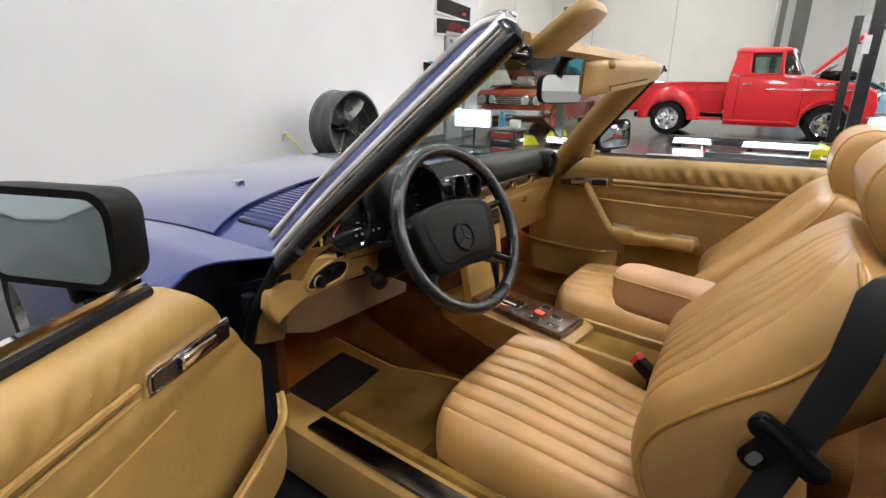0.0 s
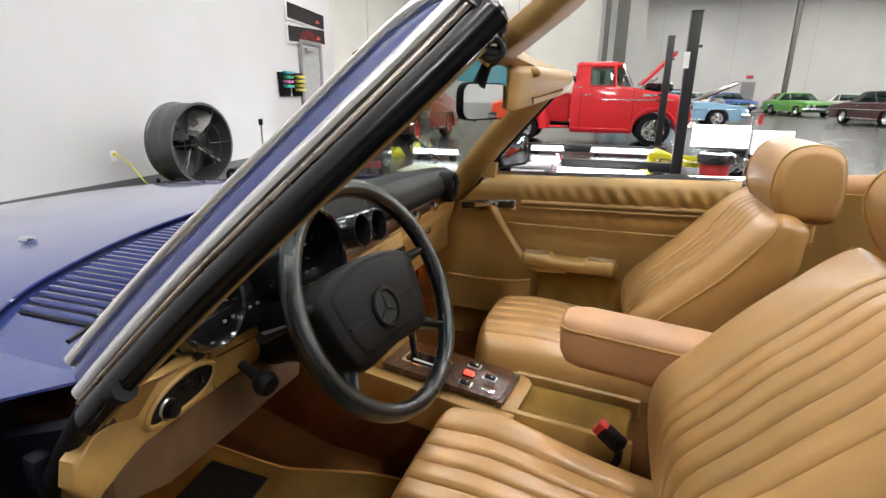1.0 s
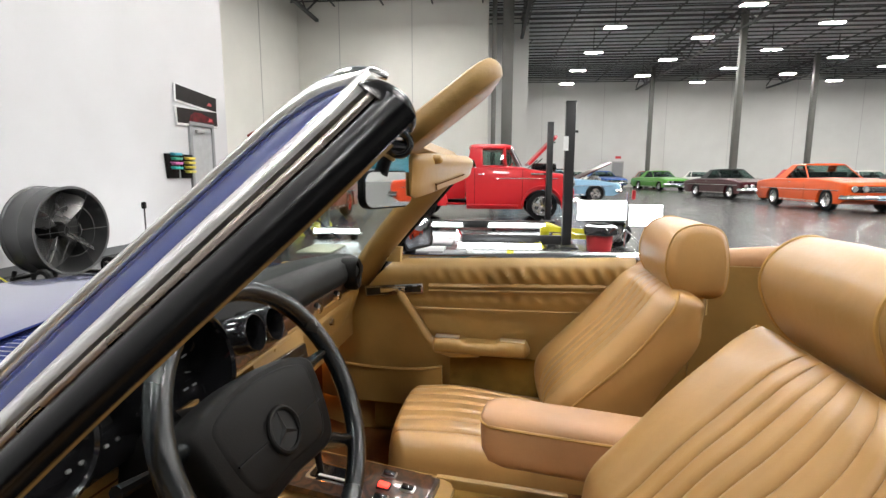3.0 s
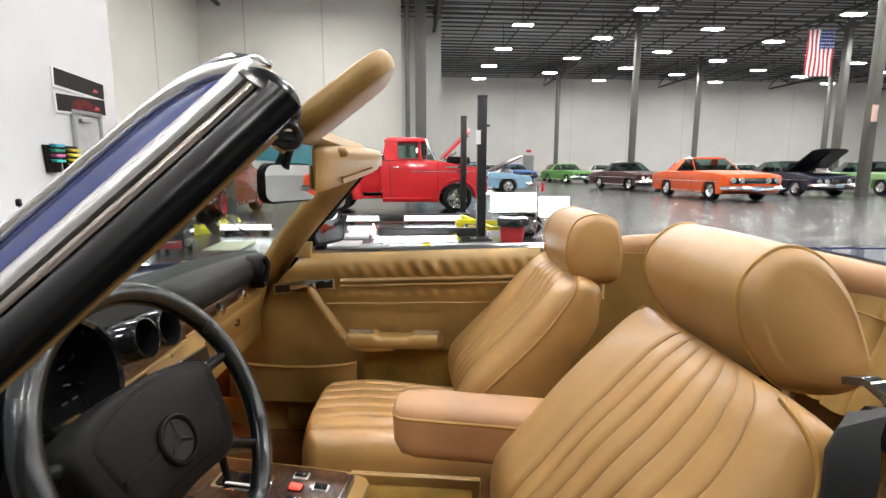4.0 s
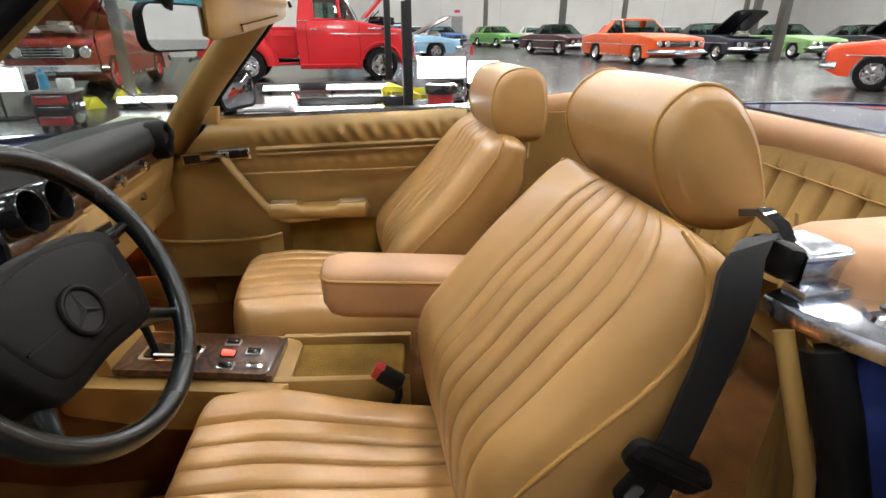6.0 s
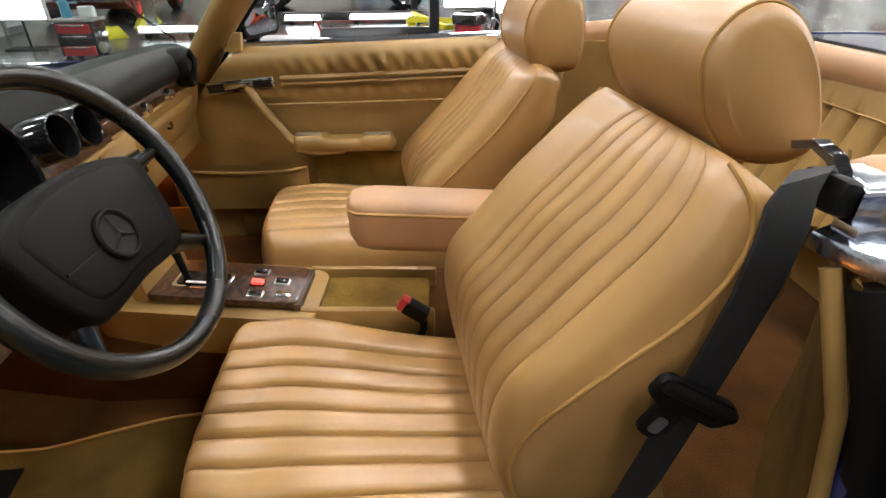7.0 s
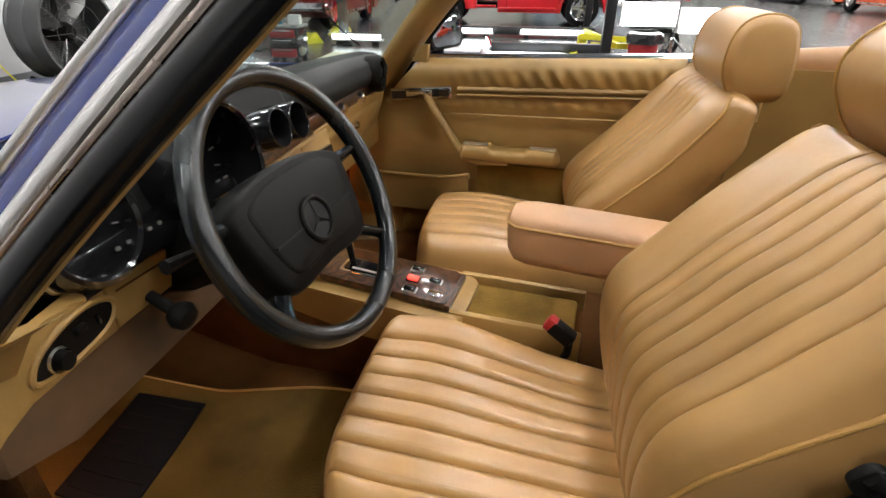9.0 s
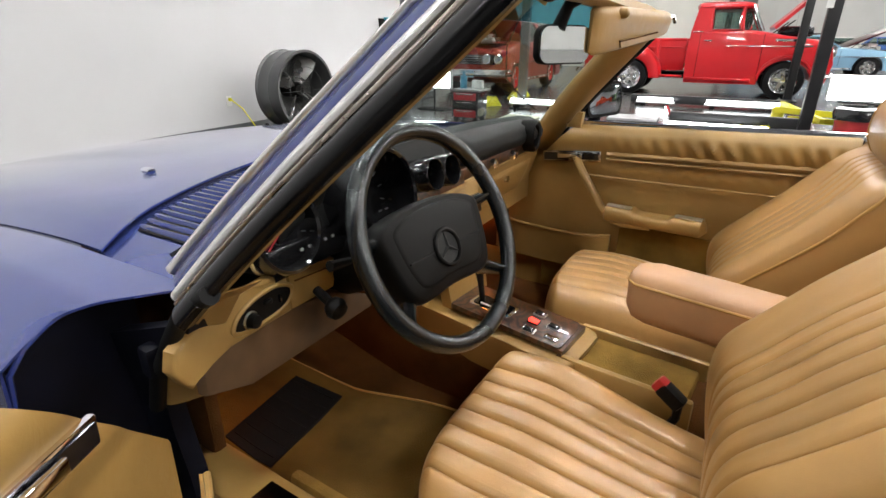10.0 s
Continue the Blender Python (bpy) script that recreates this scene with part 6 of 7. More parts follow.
PLACE[0] = None


def drum_fan(x, y):
    at = hall_at(x, y, -4)
    t = thing("drum_fan", at, "large grey steel drum fan on a wheeled black base", "fan")
    zc, r, half = 0.53, 0.445, 0.19
    mx = Matrix.Translation((0, 0, zc)) @ Matrix.Rotation(radians(90), 4, "Y")
    shell = surface("fan drum steel", (0.09, 0.092, 0.094), 0.35, 0.5, vary=0.15, scale=3, grain=80)
    part("drum", lathe([(r, -half), (r + 0.015, -half), (r + 0.015, -half + 0.02), (r, -half + 0.03), (r, 0), (r + 0.006, 0.01), (r, 0.02), (r, half - 0.03), (r + 0.015, half - 0.02), (r + 0.015, half), (r - 0.012, half), (r - 0.012, -half), (r, -half)], 48, mx), shell, t)
    for side, name in ((half - 0.01, "front_guard"), (-half + 0.01, "rear_guard")):
        b = bmesh.new()
        for k in range(6 if side > 0 else 36):
            q = radians(k * 360 / (6 if side > 0 else 36))
            tube([(side, 0.1 * math.cos(q), zc + 0.1 * math.sin(q)), (side, (r - 0.01) * math.cos(q), zc + (r - 0.01) * math.sin(q))], 0.0028, 5, bm=b)
        for k in range(2 if side > 0 else 14):
            rr = 0.1 + (r - 0.11) * k / (2 if side > 0 else 14)
            tube([(side, rr * math.cos(2 * math.pi * i / 32), zc + rr * math.sin(2 * math.pi * i / 32)) for i in range(32)], 0.0028, 5, loop=True, bm=b)
        part(name, b, shell if side > 0 else STEEL_GREY, t)
    part("hub", lathe([(0, -0.14), (0.09, -0.14), (0.09, 0.02), (0.06, 0.06), (0, 0.06)], 20, mx), BLACK, t)
    blade = surface("fan blade aluminium", (0.62, 0.61, 0.6), 0.28, 0.9, vary=0.15, grain=80)
    for k in range(4):
        q = radians(90 * k + 62)
        m = Matrix.Translation((0, 0, zc)) @ Matrix.Rotation(q, 4, "X") @ Matrix.Translation((0, 0.08, 0)) @ Matrix.Rotation(radians(32), 4, "Y")
        part("blade", prism([(-0.05, 0), (0.05, 0), (0.13, 0.2), (0.14, 0.30), (0.07, 0.335), (-0.09, 0.335), (-0.12, 0.25)], m, 0.006), blade, t)
    part("motor", lathe([(0, -0.24), (0.085, -0.24), (0.09, -0.13), (0, -0.13)], 20, mx), BLACK, t)
    for y in (-0.3, 0.3):
        part("stand_foot", tube([(0.24, y, 0.14), (0.2, y * 1.2, 0.03), (-0.22, y * 1.2, 0.03), (-0.24, y, 0.14)], 0.022, 8), BLACK, t)
    part("crossbar", tube([(-0.22, -0.36, 0.07), (-0.22, 0.36, 0.07)], 0.02, 8), BLACK, t)
    part("switch_box", box((0.1, 0.2, 0.12), (0.1, -0.3, 0.09), 0.01), BLACK, t)
    for y in (-0.4, 0.4):
        mw = Matrix.Translation((0.2, y, 0.1)) @ Matrix.Rotation(radians(90), 4, "X")
        w = part("wheel", lathe([(0.03, -0.03), (0.085, -0.03), (0.1, -0.015), (0.1, 0.015), (0.085, 0.03), (0.03, 0.03)], 24, mw), RUBBER, t)
        part("wheel_hub", lathe([(0, -0.034), (0.05, -0.034), (0.05, 0.034), (0, 0.034)], 16, mw), STEEL_GREY, w)
    PLACE[0] = None


drum_fan(-4.93, 4.1)


# ---- parked cars ----
def wheel(t, x, y, r, wide, out, rim_r=0.62, rim=None, hub=None):
    """A tyre with its rim; out is the side it shows."""
    m = Matrix.Translation((x, y, r)) @ Matrix.Rotation(radians(-90 * out), 4, "X")
    h = wide / 2
    w = part("wheel", lathe([(r * rim_r, -h), (r * 0.93, -h), (r, -h * 0.7), (r, h * 0.7), (r * 0.95, h), (r * rim_r, h * 1.05), (r * rim_r, -h)], 32, m), RUBBER, t)
    part("rim", lathe([(0, h * 0.75), (r * 0.12, h * 0.8), (r * 0.16, h * 0.3), (r * 0.42, h * 0.15), (r * 0.52, h * 0.75), (r * rim_r, h * 1.1), (r * rim_r, -h * 0.5), (0, -h * 0.5)], 32, m), rim or CHROME, w)
    b = bmesh.new()
    for k in range(5):
        q = radians(72 * k + 10)
        prism([(-0.035, r * 0.1), (0.035, r * 0.1), (0.028, r * 0.54), (-0.028, r * 0.54)], m @ Matrix.Rotation(q, 4, "Z") @ Matrix.Translation((0, 0, h * 0.35)), h * 0.35, bm=b)
    part("spokes", b, hub or ALLOY, w)
    return w


for at, deg, ax in (((-0.85, -0.70), YAW, FRONT_AXLE), ((0.05, -0.5), 4, 0.90)):
    turned(at, deg)
    for sd in (-1, 1):
        wheel(car, ax, CY + sd * 0.72, 0.315, 0.2, sd, rim=ALLOY)
turned(None, 0)


def plate(quad, thick=0.006):
    """A thin pane on four corners."""
    q = [Vector(p) for p in quad]
    n = (q[1] - q[0]).cross(q[3] - q[0]).normalized() * thick
    return loft([q, [p + n for p in q]])


def body_outline(L, xf, xr, ra, belt, cowl, back, nose, tail, sill=0.26):
    """Side view of a lower body with its two wheel openings."""
    out = [(-L / 2 + 0.04, sill + 0.14), (-L / 2 + 0.25, sill)]
    for xc in (xr, xf):
        out += [(xc - ra * math.cos(radians(a)), 0.32 + ra * math.sin(radians(a))) for a in range(-8, 189, 14)]
    out += [(L / 2 - 0.25, sill), (L / 2 - 0.04, sill + 0.1), (L / 2, 0.5), (L / 2 + 0.02, nose - 0.1), (L / 2 - 0.05, nose - 0.02), (L / 2 - 0.22, nose)]
    out += [(lerp(L / 2 - 0.22, cowl, s), lerp(nose, belt + 0.03, s) + 0.035 * math.sin(math.pi * s)) for s in (0.33, 0.66)]
    out += [(cowl, belt + 0.03), (lerp(cowl, back, 0.5), belt + 0.01), (back, belt + 0.02), (lerp(back, -L / 2, 0.6), lerp(belt, tail, 0.5)), (-L / 2 + 0.06, tail), (-L / 2, tail - 0.12), (-L / 2 + 0.02, 0.5)]
    return out


def classic_car(x, y, heading, colour, label, L=5.0, W=1.88, belt=0.92, roof=1.4, nose=0.82, tail=0.84, cowl=0.75, back=-1.35, top=None, hood_open=False, hood_colour=None, rim=None, front=True, top_rear=None, r=0.34, wb=2.9):
    at = hall_at(x, y, heading)
    t = thing("classic_car", at, label, "car", "parked classic cars")
    xf, xr = wb / 2 + 0.12, -wb / 2 + 0.12
    ol = body_outline(L, xf, xr, r + 0.07, belt, cowl, back, nose, tail)
    rings = []
    for yy, kx, dz in ((-1, 0.985, -0.07), (-0.985, 0.992, -0.03), (-0.93, 0.998, 0), (-0.5, 1.0, 0.012), (0, 1.003, 0.018), (0.5, 1.0, 0.012), (0.93, 0.998, 0), (0.985, 0.992, -0.03), (1, 0.985, -0.07)):
        rings.append([Vector((px_ * kx, yy * W / 2, pz + (dz if pz > 0.7 else 0))) for px_, pz in ol])
    part("body", loft(rings), colour, t)
    hw, tw = W / 2 - 0.1, W / 2 - 0.3
    r1, r2 = cowl - 0.62, (top_rear if top_rear is not None else back + 0.62)
    roof_mat = top or colour
    b = bmesh.new()
    loft([[Vector((xx, yy * k, roof + zz)) for xx, yy in ((r1 + 0.03, -tw), (r1 + 0.06, 0), (r1 + 0.03, tw), (r2, tw), (r2 - 0.04, 0), (r2, -tw))] for k, zz in ((1.0, -0.045), (1.01, -0.03), (0.9, 0.0), (0.5, 0.02))], bm=b)
    part("roof", b, roof_mat, t)
    for s in (-1, 1):
        part("windshield_pillar", tube([(cowl, s * hw, belt), (r1, s * tw, roof - 0.03)], 0.02, 6), roof_mat, t)
        cp = [(back + 0.62, s * hw, belt), (back + 0.02, s * hw, belt), (r2 - 0.02, s * tw, roof - 0.035), (r2 + 0.32, s * tw, roof - 0.035)]
        part("rear_pillar", loft([[Vector(p) for p in cp], [Vector(p) - Vector((0, s * 0.04, 0)) for p in cp]]), roof_mat, t)
        part("side_window", plate([(cowl - 0.08, s * hw, belt), (back + 0.62, s * hw, belt), (r2 + 0.32, s * tw, roof - 0.04), (r1 + 0.02, s * tw, roof - 0.04)]), CAR_GLASS, t)
        part("side_trim", box((L * 0.86, 0.012, 0.025), (0, s * (W / 2 + 0.002), 0.66), 0.004), CHROME, t)
        part("door_handle", box((0.13, 0.03, 0.022), (-0.35, s * (W / 2 - 0.005), belt - 0.1), 0.006), CHROME, t)
        part("door_gap", box((0.008, 0.006, 0.5), (cowl - 0.05, s * (W / 2 + 0.0), 0.6)), BLACK, t)
        part("rocker_trim", box((wb - 0.9, 0.014, 0.045), (0.12, s * (W / 2 - 0.004), 0.3), 0.005), ALLOY, t)
        for xx in (xf, xr):
            wheel(t, xx, s * (W / 2 - 0.14), r, 0.2, s, rim=rim)
    part("windshield", plate([(cowl, -hw, belt), (cowl, hw, belt), (r1 + 0.03, tw, roof - 0.04), (r1 + 0.03, -tw, roof - 0.04)]), CAR_GLASS, t)
    part("rear_window", plate([(back, hw, belt), (back, -hw, belt), (r2, -tw, roof - 0.04), (r2, tw, roof - 0.04)]), CAR_GLASS, t)
    part("cabin_floor", box((cowl - back - 0.25, 2 * hw - 0.1, 0.02), ((cowl + back) / 2, 0, belt + 0.035)), INSIDE, t)
    for xx in (0.05, -0.75):
        for s in (-1, 1):
            part("seat", box((0.16, 0.5, 0.22), (xx, s * 0.38, belt + 0.13), 0.05), INSIDE, t)
    part("steering_wheel", tube([(cowl - 0.5 + 0.06 * math.cos(a), 0.38 + 0.17 * math.sin(a), belt + 0.07 + 0.16 * math.cos(a)) for a in (2 * math.pi * i / 20 for i in range(20))], 0.012, 6, loop=True), BLACK, t)
    # nose: recessed black grille with chrome bars, lamps and bumper
    g = part("grille", box((0.06, W * 0.8, 0.2), (L / 2 + 0.0, 0, nose - 0.22), 0.02), GLOSS_BLACK, t)
    for k in range(4):
        part("grille_bar", box((0.02, W * 0.46, 0.012), (L / 2 + 0.035, 0, nose - 0.29 + 0.045 * k)), CHROME, g)
    for s in (-1, 1):
        for d in (0.3, 0.5):
            m = Matrix.Translation((L / 2 + 0.02, s * W * d * 0.8, nose - 0.21)) @ Matrix.Rotation(radians(90), 4, "Y")
            hl = part("headlight", lathe([(0.0, 0), (0.095, 0), (0.1, 0.03), (0.085, 0.05), (0, 0.05)], 20, m), CHROME, t)
            part("lens", lathe([(0.08, 0.045), (0.07, 0.06), (0.03, 0.068), (0, 0.07)], 20, m), LENS, hl)
    for xx, nm in ((L / 2 + 0.09, "front_bumper"), (-L / 2 - 0.08, "rear_bumper")):
        sgn = 1 if xx > 0 else -1
        pts = [(xx - sgn * 0.3, -W / 2 - 0.02, 0.47), (xx - sgn * 0.06, -W / 2 + 0.02, 0.47), (xx, -W / 4, 0.47), (xx + sgn * 0.02, 0, 0.47), (xx, W / 4, 0.47), (xx - sgn * 0.06, W / 2 - 0.02, 0.47), (xx - sgn * 0.3, W / 2 + 0.02, 0.47)]
        part(nm, tube(pts, 0.085, 8, squash=0.55), CHROME, t)
    part("number_plate", box((0.012, 0.3, 0.14), (L / 2 + 0.15, 0, 0.45)), plain("pale blue plate", (0.3, 0.42, 0.55), 0.4), t)
    for s in (-1, 1):
        part("tail_light", box((0.03, 0.34, 0.12), (-L / 2 - 0.005, s * W * 0.33, tail - 0.2), 0.01), RED, t)
    if hood_open:
        part("engine_bay", box((L / 2 - cowl - 0.45, W * 0.72, 0.03), ((L / 2 + cowl) / 2 - 0.03, 0, nose + 0.075)), BLACK, t)
        eng = box((0.5, 0.5, 0.14), ((L / 2 + cowl) / 2, 0, nose + 0.14), 0.03)
        lathe([(0, 0), (0.2, 0), (0.2, 0.08), (0, 0.09)], 20, Matrix.Translation(((L / 2 + cowl) / 2, 0, nose + 0.2)), bm=eng)
        part("engine", eng, ALLOY, t)
        hl_ = L / 2 - cowl - 0.25
        m = Matrix.Translation((cowl + 0.12, 0, belt + 0.05)) @ Matrix.Rotation(radians(-hood_open), 4, "Y")
        part("hood", prism([(0, -W * 0.42), (hl_ - 0.1, -W * 0.4), (hl_, -W * 0.3), (hl_ + 0.03, 0), (hl_, W * 0.3), (hl_ - 0.1, W * 0.4), (0, W * 0.42)], m, 0.045, 0.015), hood_colour or colour, t)
        part("hood_rib", box((hl_ * 0.8, 0.06, 0.03), m=m @ Matrix.Translation((hl_ * 0.5, 0, -0.015))), BLACK, t)
        for s in (-1, 1):
            part("hood_hinge", tube([(cowl + 0.2, s * W * 0.38, belt), m @ Vector((0.35, s * W * 0.38, 0))], 0.012, 6), BLACK, t)
    else:
        for s in (-1, 1):
            part("hood_gap", box((L / 2 - cowl - 0.3, 0.008, 0.006), m=axes(((L / 2 + cowl) / 2 - 0.02, s * W * 0.4, (nose + belt) / 2 + 0.045), (L / 2 - cowl - 0.22, 0, nose - belt - 0.03), (0, 1, 0))), BLACK, t)
    PLACE[0] = None
    return t


ORANGE = paint("orange enamel", (0.72, 0.1, 0.018))
ORANGE_RED = paint("orange-red enamel", (0.7, 0.07, 0.02))
NIGHT = paint("near-black blue enamel", (0.012, 0.014, 0.03))
MINT = paint("light green enamel", (0.20, 0.36, 0.14))
GREEN = paint("bright green enamel", (0.11, 0.32, 0.06))
MAROON = paint("maroon enamel", (0.045, 0.004, 0.007))
SKY_BLUE = paint("light blue enamel", (0.2, 0.36, 0.5))
BLACK_CAR = paint("black enamel", (0.008, 0.008, 0.009))
LIME = paint("yellow-green enamel", (0.45, 0.55, 0.05))
RED_CAR = paint("bright red enamel", (0.5, 0.012, 0.018), 0.0)
RUST_RED = paint("brick red enamel", (0.3, 0.03, 0.018))
WHITE_CAR = paint("cream white enamel", (0.68, 0.67, 0.63))
BLUE_CAR = paint("royal blue enamel", (0.03, 0.1, 0.35))
VINYL_TOP = surface("black vinyl top", (0.012, 0.012, 0.013), 0.55, grain=300)

classic_car(10.98, 17.95, -90, ORANGE, "orange full-size coupe with chrome bumpers and side trim", L=5.2, W=1.9, roof=1.5, belt=1.0, nose=0.92, tail=0.92, r=0.36, wb=3.0, cowl=0.55, back=-1.45)
classic_car(16.0, 20.3, -90, NIGHT, "near-black coupe with its hood raised", L=5.1, hood_open=34, hood_colour=BLACK_CAR, top=VINYL_TOP)
classic_car(20.3, 20.9, -92, MINT, "light green coupe with a black roof and hood stripes", L=5.0, top=VINYL_TOP)
classic_car(25.2, 21.4, -94, BLACK_CAR, "black coupe with its hood raised", L=5.0, hood_open=34)
classic_car(30.5, 23.6, -96, LIME, "yellow-green coupe parked in the row", L=4.9, top=VINYL_TOP)
classic_car(11.25, 25.7, -82, MAROON, "dark maroon coupe with a black and white top", L=5.0, top=VINYL_TOP, back=-1.2)
classic_car(11.9, 38.2, -78, GREEN, "bright green coupe parked near the far wall", L=5.0)
classic_car(16.2, 42.0, -95, WHITE_CAR, "cream white sedan parked near the far wall", L=5.0)
classic_car(14.3, 33.2, -85, VINYL_TOP, "black sedan parked in the second row", L=4.9)
classic_car(19.2, 34.0, -92, RED_CAR, "bright red car parked in the second row", L=4.9, roof=1.5)
classic_car(23.6, 34.5, -94, WHITE_CAR, "white coupe parked in the second row", L=4.9)
classic_car(6.4, 42.5, -70, WHITE_CAR, "small white car by the far wall", L=4.6)
classic_car(9.0, 43.6, -75, BLUE_CAR, "dark blue car by the far wall", L=4.8)
classic_car(12.9, 44.3, -95, RUST_RED, "dark red car by the far wall", L=4.8)
classic_car(19.5, 44.2, -92, BLACK_CAR, "black car by the far wall", L=4.9)
classic_car(2.35, 21.65, 2, SKY_BLUE, "light blue muscle car with its hood raised", L=5.0, hood_open=26, hood_colour=MAROON, nose=0.78, belt=0.9, roof=1.3, wb=2.8)
classic_car(11.58, 7.17, 128, ORANGE_RED, "orange-red coupe with polished slotted wheels", L=4.55, W=1.75, nose=0.86, belt=0.93, roof=1.3, wb=2.65, cowl=0.5, r=0.33, back=-1.2)
classic_car(-5.05, 11.75, -90, RUST_RED, "brick red coupe with red wheels and its hood raised", L=4.4, W=1.62, nose=0.95, belt=1.05, roof=1.5, hood_open=38, rim=RED_CAR, wb=2.7, cowl=0.5, r=0.36)


# ---- red step-side pickup ----
def pickup(x, y):
    at = hall_at(x, y)
    t = thing("pickup_truck", at, "bright red vintage step-side pickup with chrome wheels and its hood raised", "pickup truck")
    s_out = 0.86
    XF, XR, R = 1.5, -1.46, 0.37

    def slab(ol, ys):
        return loft([[Vector((px_ * 1.0, yy, pz + dz)) for px_, pz in ol] for yy, dz in ys])

    arch = [(XF - 0.46 * math.cos(radians(a)), 0.36 + 0.46 * math.sin(radians(a))) for a in range(0, 181, 15)]
    ol = [(-0.33, 0.34)] + [(XF - 0.47, 0.34)] + arch + [(2.2, 0.42), (2.26, 0.75), (2.2, 1.0), (2.0, 1.12), (1.4, 1.2), (1.05, 1.27), (0.6, 1.32), (-0.33, 1.32), (-0.36, 0.9)]
    part("cab_body", slab(ol, ((-s_out, -0.06), (-s_out + 0.015, -0.03), (-s_out + 0.05, 0), (-0.6, 0.02), (0, 0.03), (0.6, 0.02), (s_out - 0.05, 0), (s_out - 0.015, -0.03), (s_out, -0.06))), RED_CAR, t)
    # cab upper: roof, posts and glass
    zt = 1.84
    b = bmesh.new()
    loft([[Vector((xx * k + (1 - k) * 0.1, yy * k, zt + zz)) for xx, yy in ((0.7, -0.66), (0.78, -0.4), (0.8, 0), (0.78, 0.4), (0.7, 0.66), (-0.22, 0.68), (-0.28, 0.5), (-0.28, -0.5), (-0.22, -0.68))] for k, zz in ((1.0, -0.13), (1.04, -0.10), (1.05, -0.07), (1.02, -0.035), (0.95, -0.005), (0.8, 0.02), (0.4, 0.035))], bm=b)
    part("cab_roof", b, RED_CAR, t)
    for s in (-1, 1):
        part("rear_post", loft([[Vector(p) for p in ((-0.33, s * 0.84, 1.3), (0.06, s * 0.84, 1.3), (0.02, s * 0.7, zt - 0.07), (-0.25, s * 0.7, zt - 0.07))], [Vector(p) for p in ((-0.33, s * 0.76, 1.3), (0.06, s * 0.76, 1.3), (0.02, s * 0.62, zt - 0.07), (-0.25, s * 0.62, zt - 0.07))]]), RED_CAR, t)
        part("door_post", tube([(0.62, s * 0.81, 1.3), (0.58, s * 0.76, 1.5), (0.58, s * 0.68, zt - 0.07)], 0.035, 8), RED_CAR, t)
        part("windshield_post", tube([(0.98, s * 0.74, 1.3), (0.74, s * 0.66, zt - 0.07)], 0.022, 8), CHROME, t)
        part("side_window", plate([(0.06, s * 0.8, 1.31), (0.6, s * 0.8, 1.31), (0.58, s * 0.67, zt - 0.08), (0.02, s * 0.67, zt - 0.08)]), CAR_GLASS, t)
        part("vent_window", plate([(0.62, s * 0.8, 1.31), (0.97, s * 0.74, 1.31), (0.74, s * 0.66, zt - 0.08), (0.6, s * 0.67, zt - 0.08)]), CAR_GLASS, t)
        part("window_trim", tube([(0.06, s * 0.83, 1.33), (0.6, s * 0.83, 1.33)], 0.012, 6), CHROME, t)
        for xx, zz in ((-0.14, 0.82), (1.02, 0.82)):
            part("door_gap", box((0.01, 0.008, 0.86), (xx, s * (s_out + 0.001), zz)), BLACK, t)
        part("door_handle", box((0.15, 0.035, 0.03), (0.02, s * (s_out + 0.012), 1.12), 0.01), CHROME, t)
        part("side_trim", box((1.5, 0.016, 0.022), (1.12, s * (s_out + 0.004), 1.02), 0.005), CHROME, t)
        part("side_spear", box((0.46, 0.016, 0.05), (1.45, s * (s_out + 0.002), 1.13), 0.012), CHROME, t)
        part("fender_lip", tube([(XF - 0.47 * math.cos(radians(a)), s * (s_out + 0.01), 0.36 + 0.47 * math.sin(radians(a))) for a in range(0, 181, 12)], 0.03, 6), RED_CAR, t)
        part("running_board", box((1.25, 0.2, 0.06), (0.3, s * (s_out - 0.06), 0.36), 0.02), RED_CAR, t)
        part("mirror", lathe([(0, 0), (0.07, 0), (0.075, 0.015), (0, 0.03)], 16, Matrix.Translation((0.75, s * 1.02, 1.42)) @ Matrix.Rotation(radians(90), 4, "Y")), CHROME, t)
        part("mirror_arm", tube([(0.72, s * 0.85, 1.3), (0.75, s * 0.98, 1.36), (0.75, s * 1.02, 1.41)], 0.01, 6), CHROME, t)
        # bed side with its bulged fender
        part("bed_side", box((2.12, 0.05, 0.62), (-1.44, s * 0.64, 0.82), 0.012), RED_CAR, t)
        part("bed_rail", tube([(-2.5, s * 0.645, 1.13), (-0.4, s * 0.645, 1.13)], 0.035, 8), RED_CAR, t)
        part("stake_pocket", box((0.08, 0.06, 0.6), (-0.95, s * 0.665, 0.82), 0.01), RED_CAR, t)
        ra = [(XR - 0.4 * math.cos(radians(a)), 0.36 + 0.42 * math.sin(radians(a))) for a in range(0, 181, 12)]
        rings = []
        for yy, kr, kz in ((0.64, 0.66, 0.70), (0.74, 0.655, 0.69), (0.82, 0.63, 0.66), (0.87, 0.59, 0.615), (0.90, 0.52, 0.54), (0.905, 0.44, 0.45), (0.89, 0.41, 0.42)):
            rings.append([Vector((XR + kr * math.cos(radians(a)) - (0.10 * max(0, -math.cos(radians(a)))) * (kr - 0.3), s * yy, 0.35 + kz * math.sin(radians(a)))) for a in range(0, 181, 9)])
        part("rear_fender", loft(rings, ring_closed=False), RED_CAR, t)
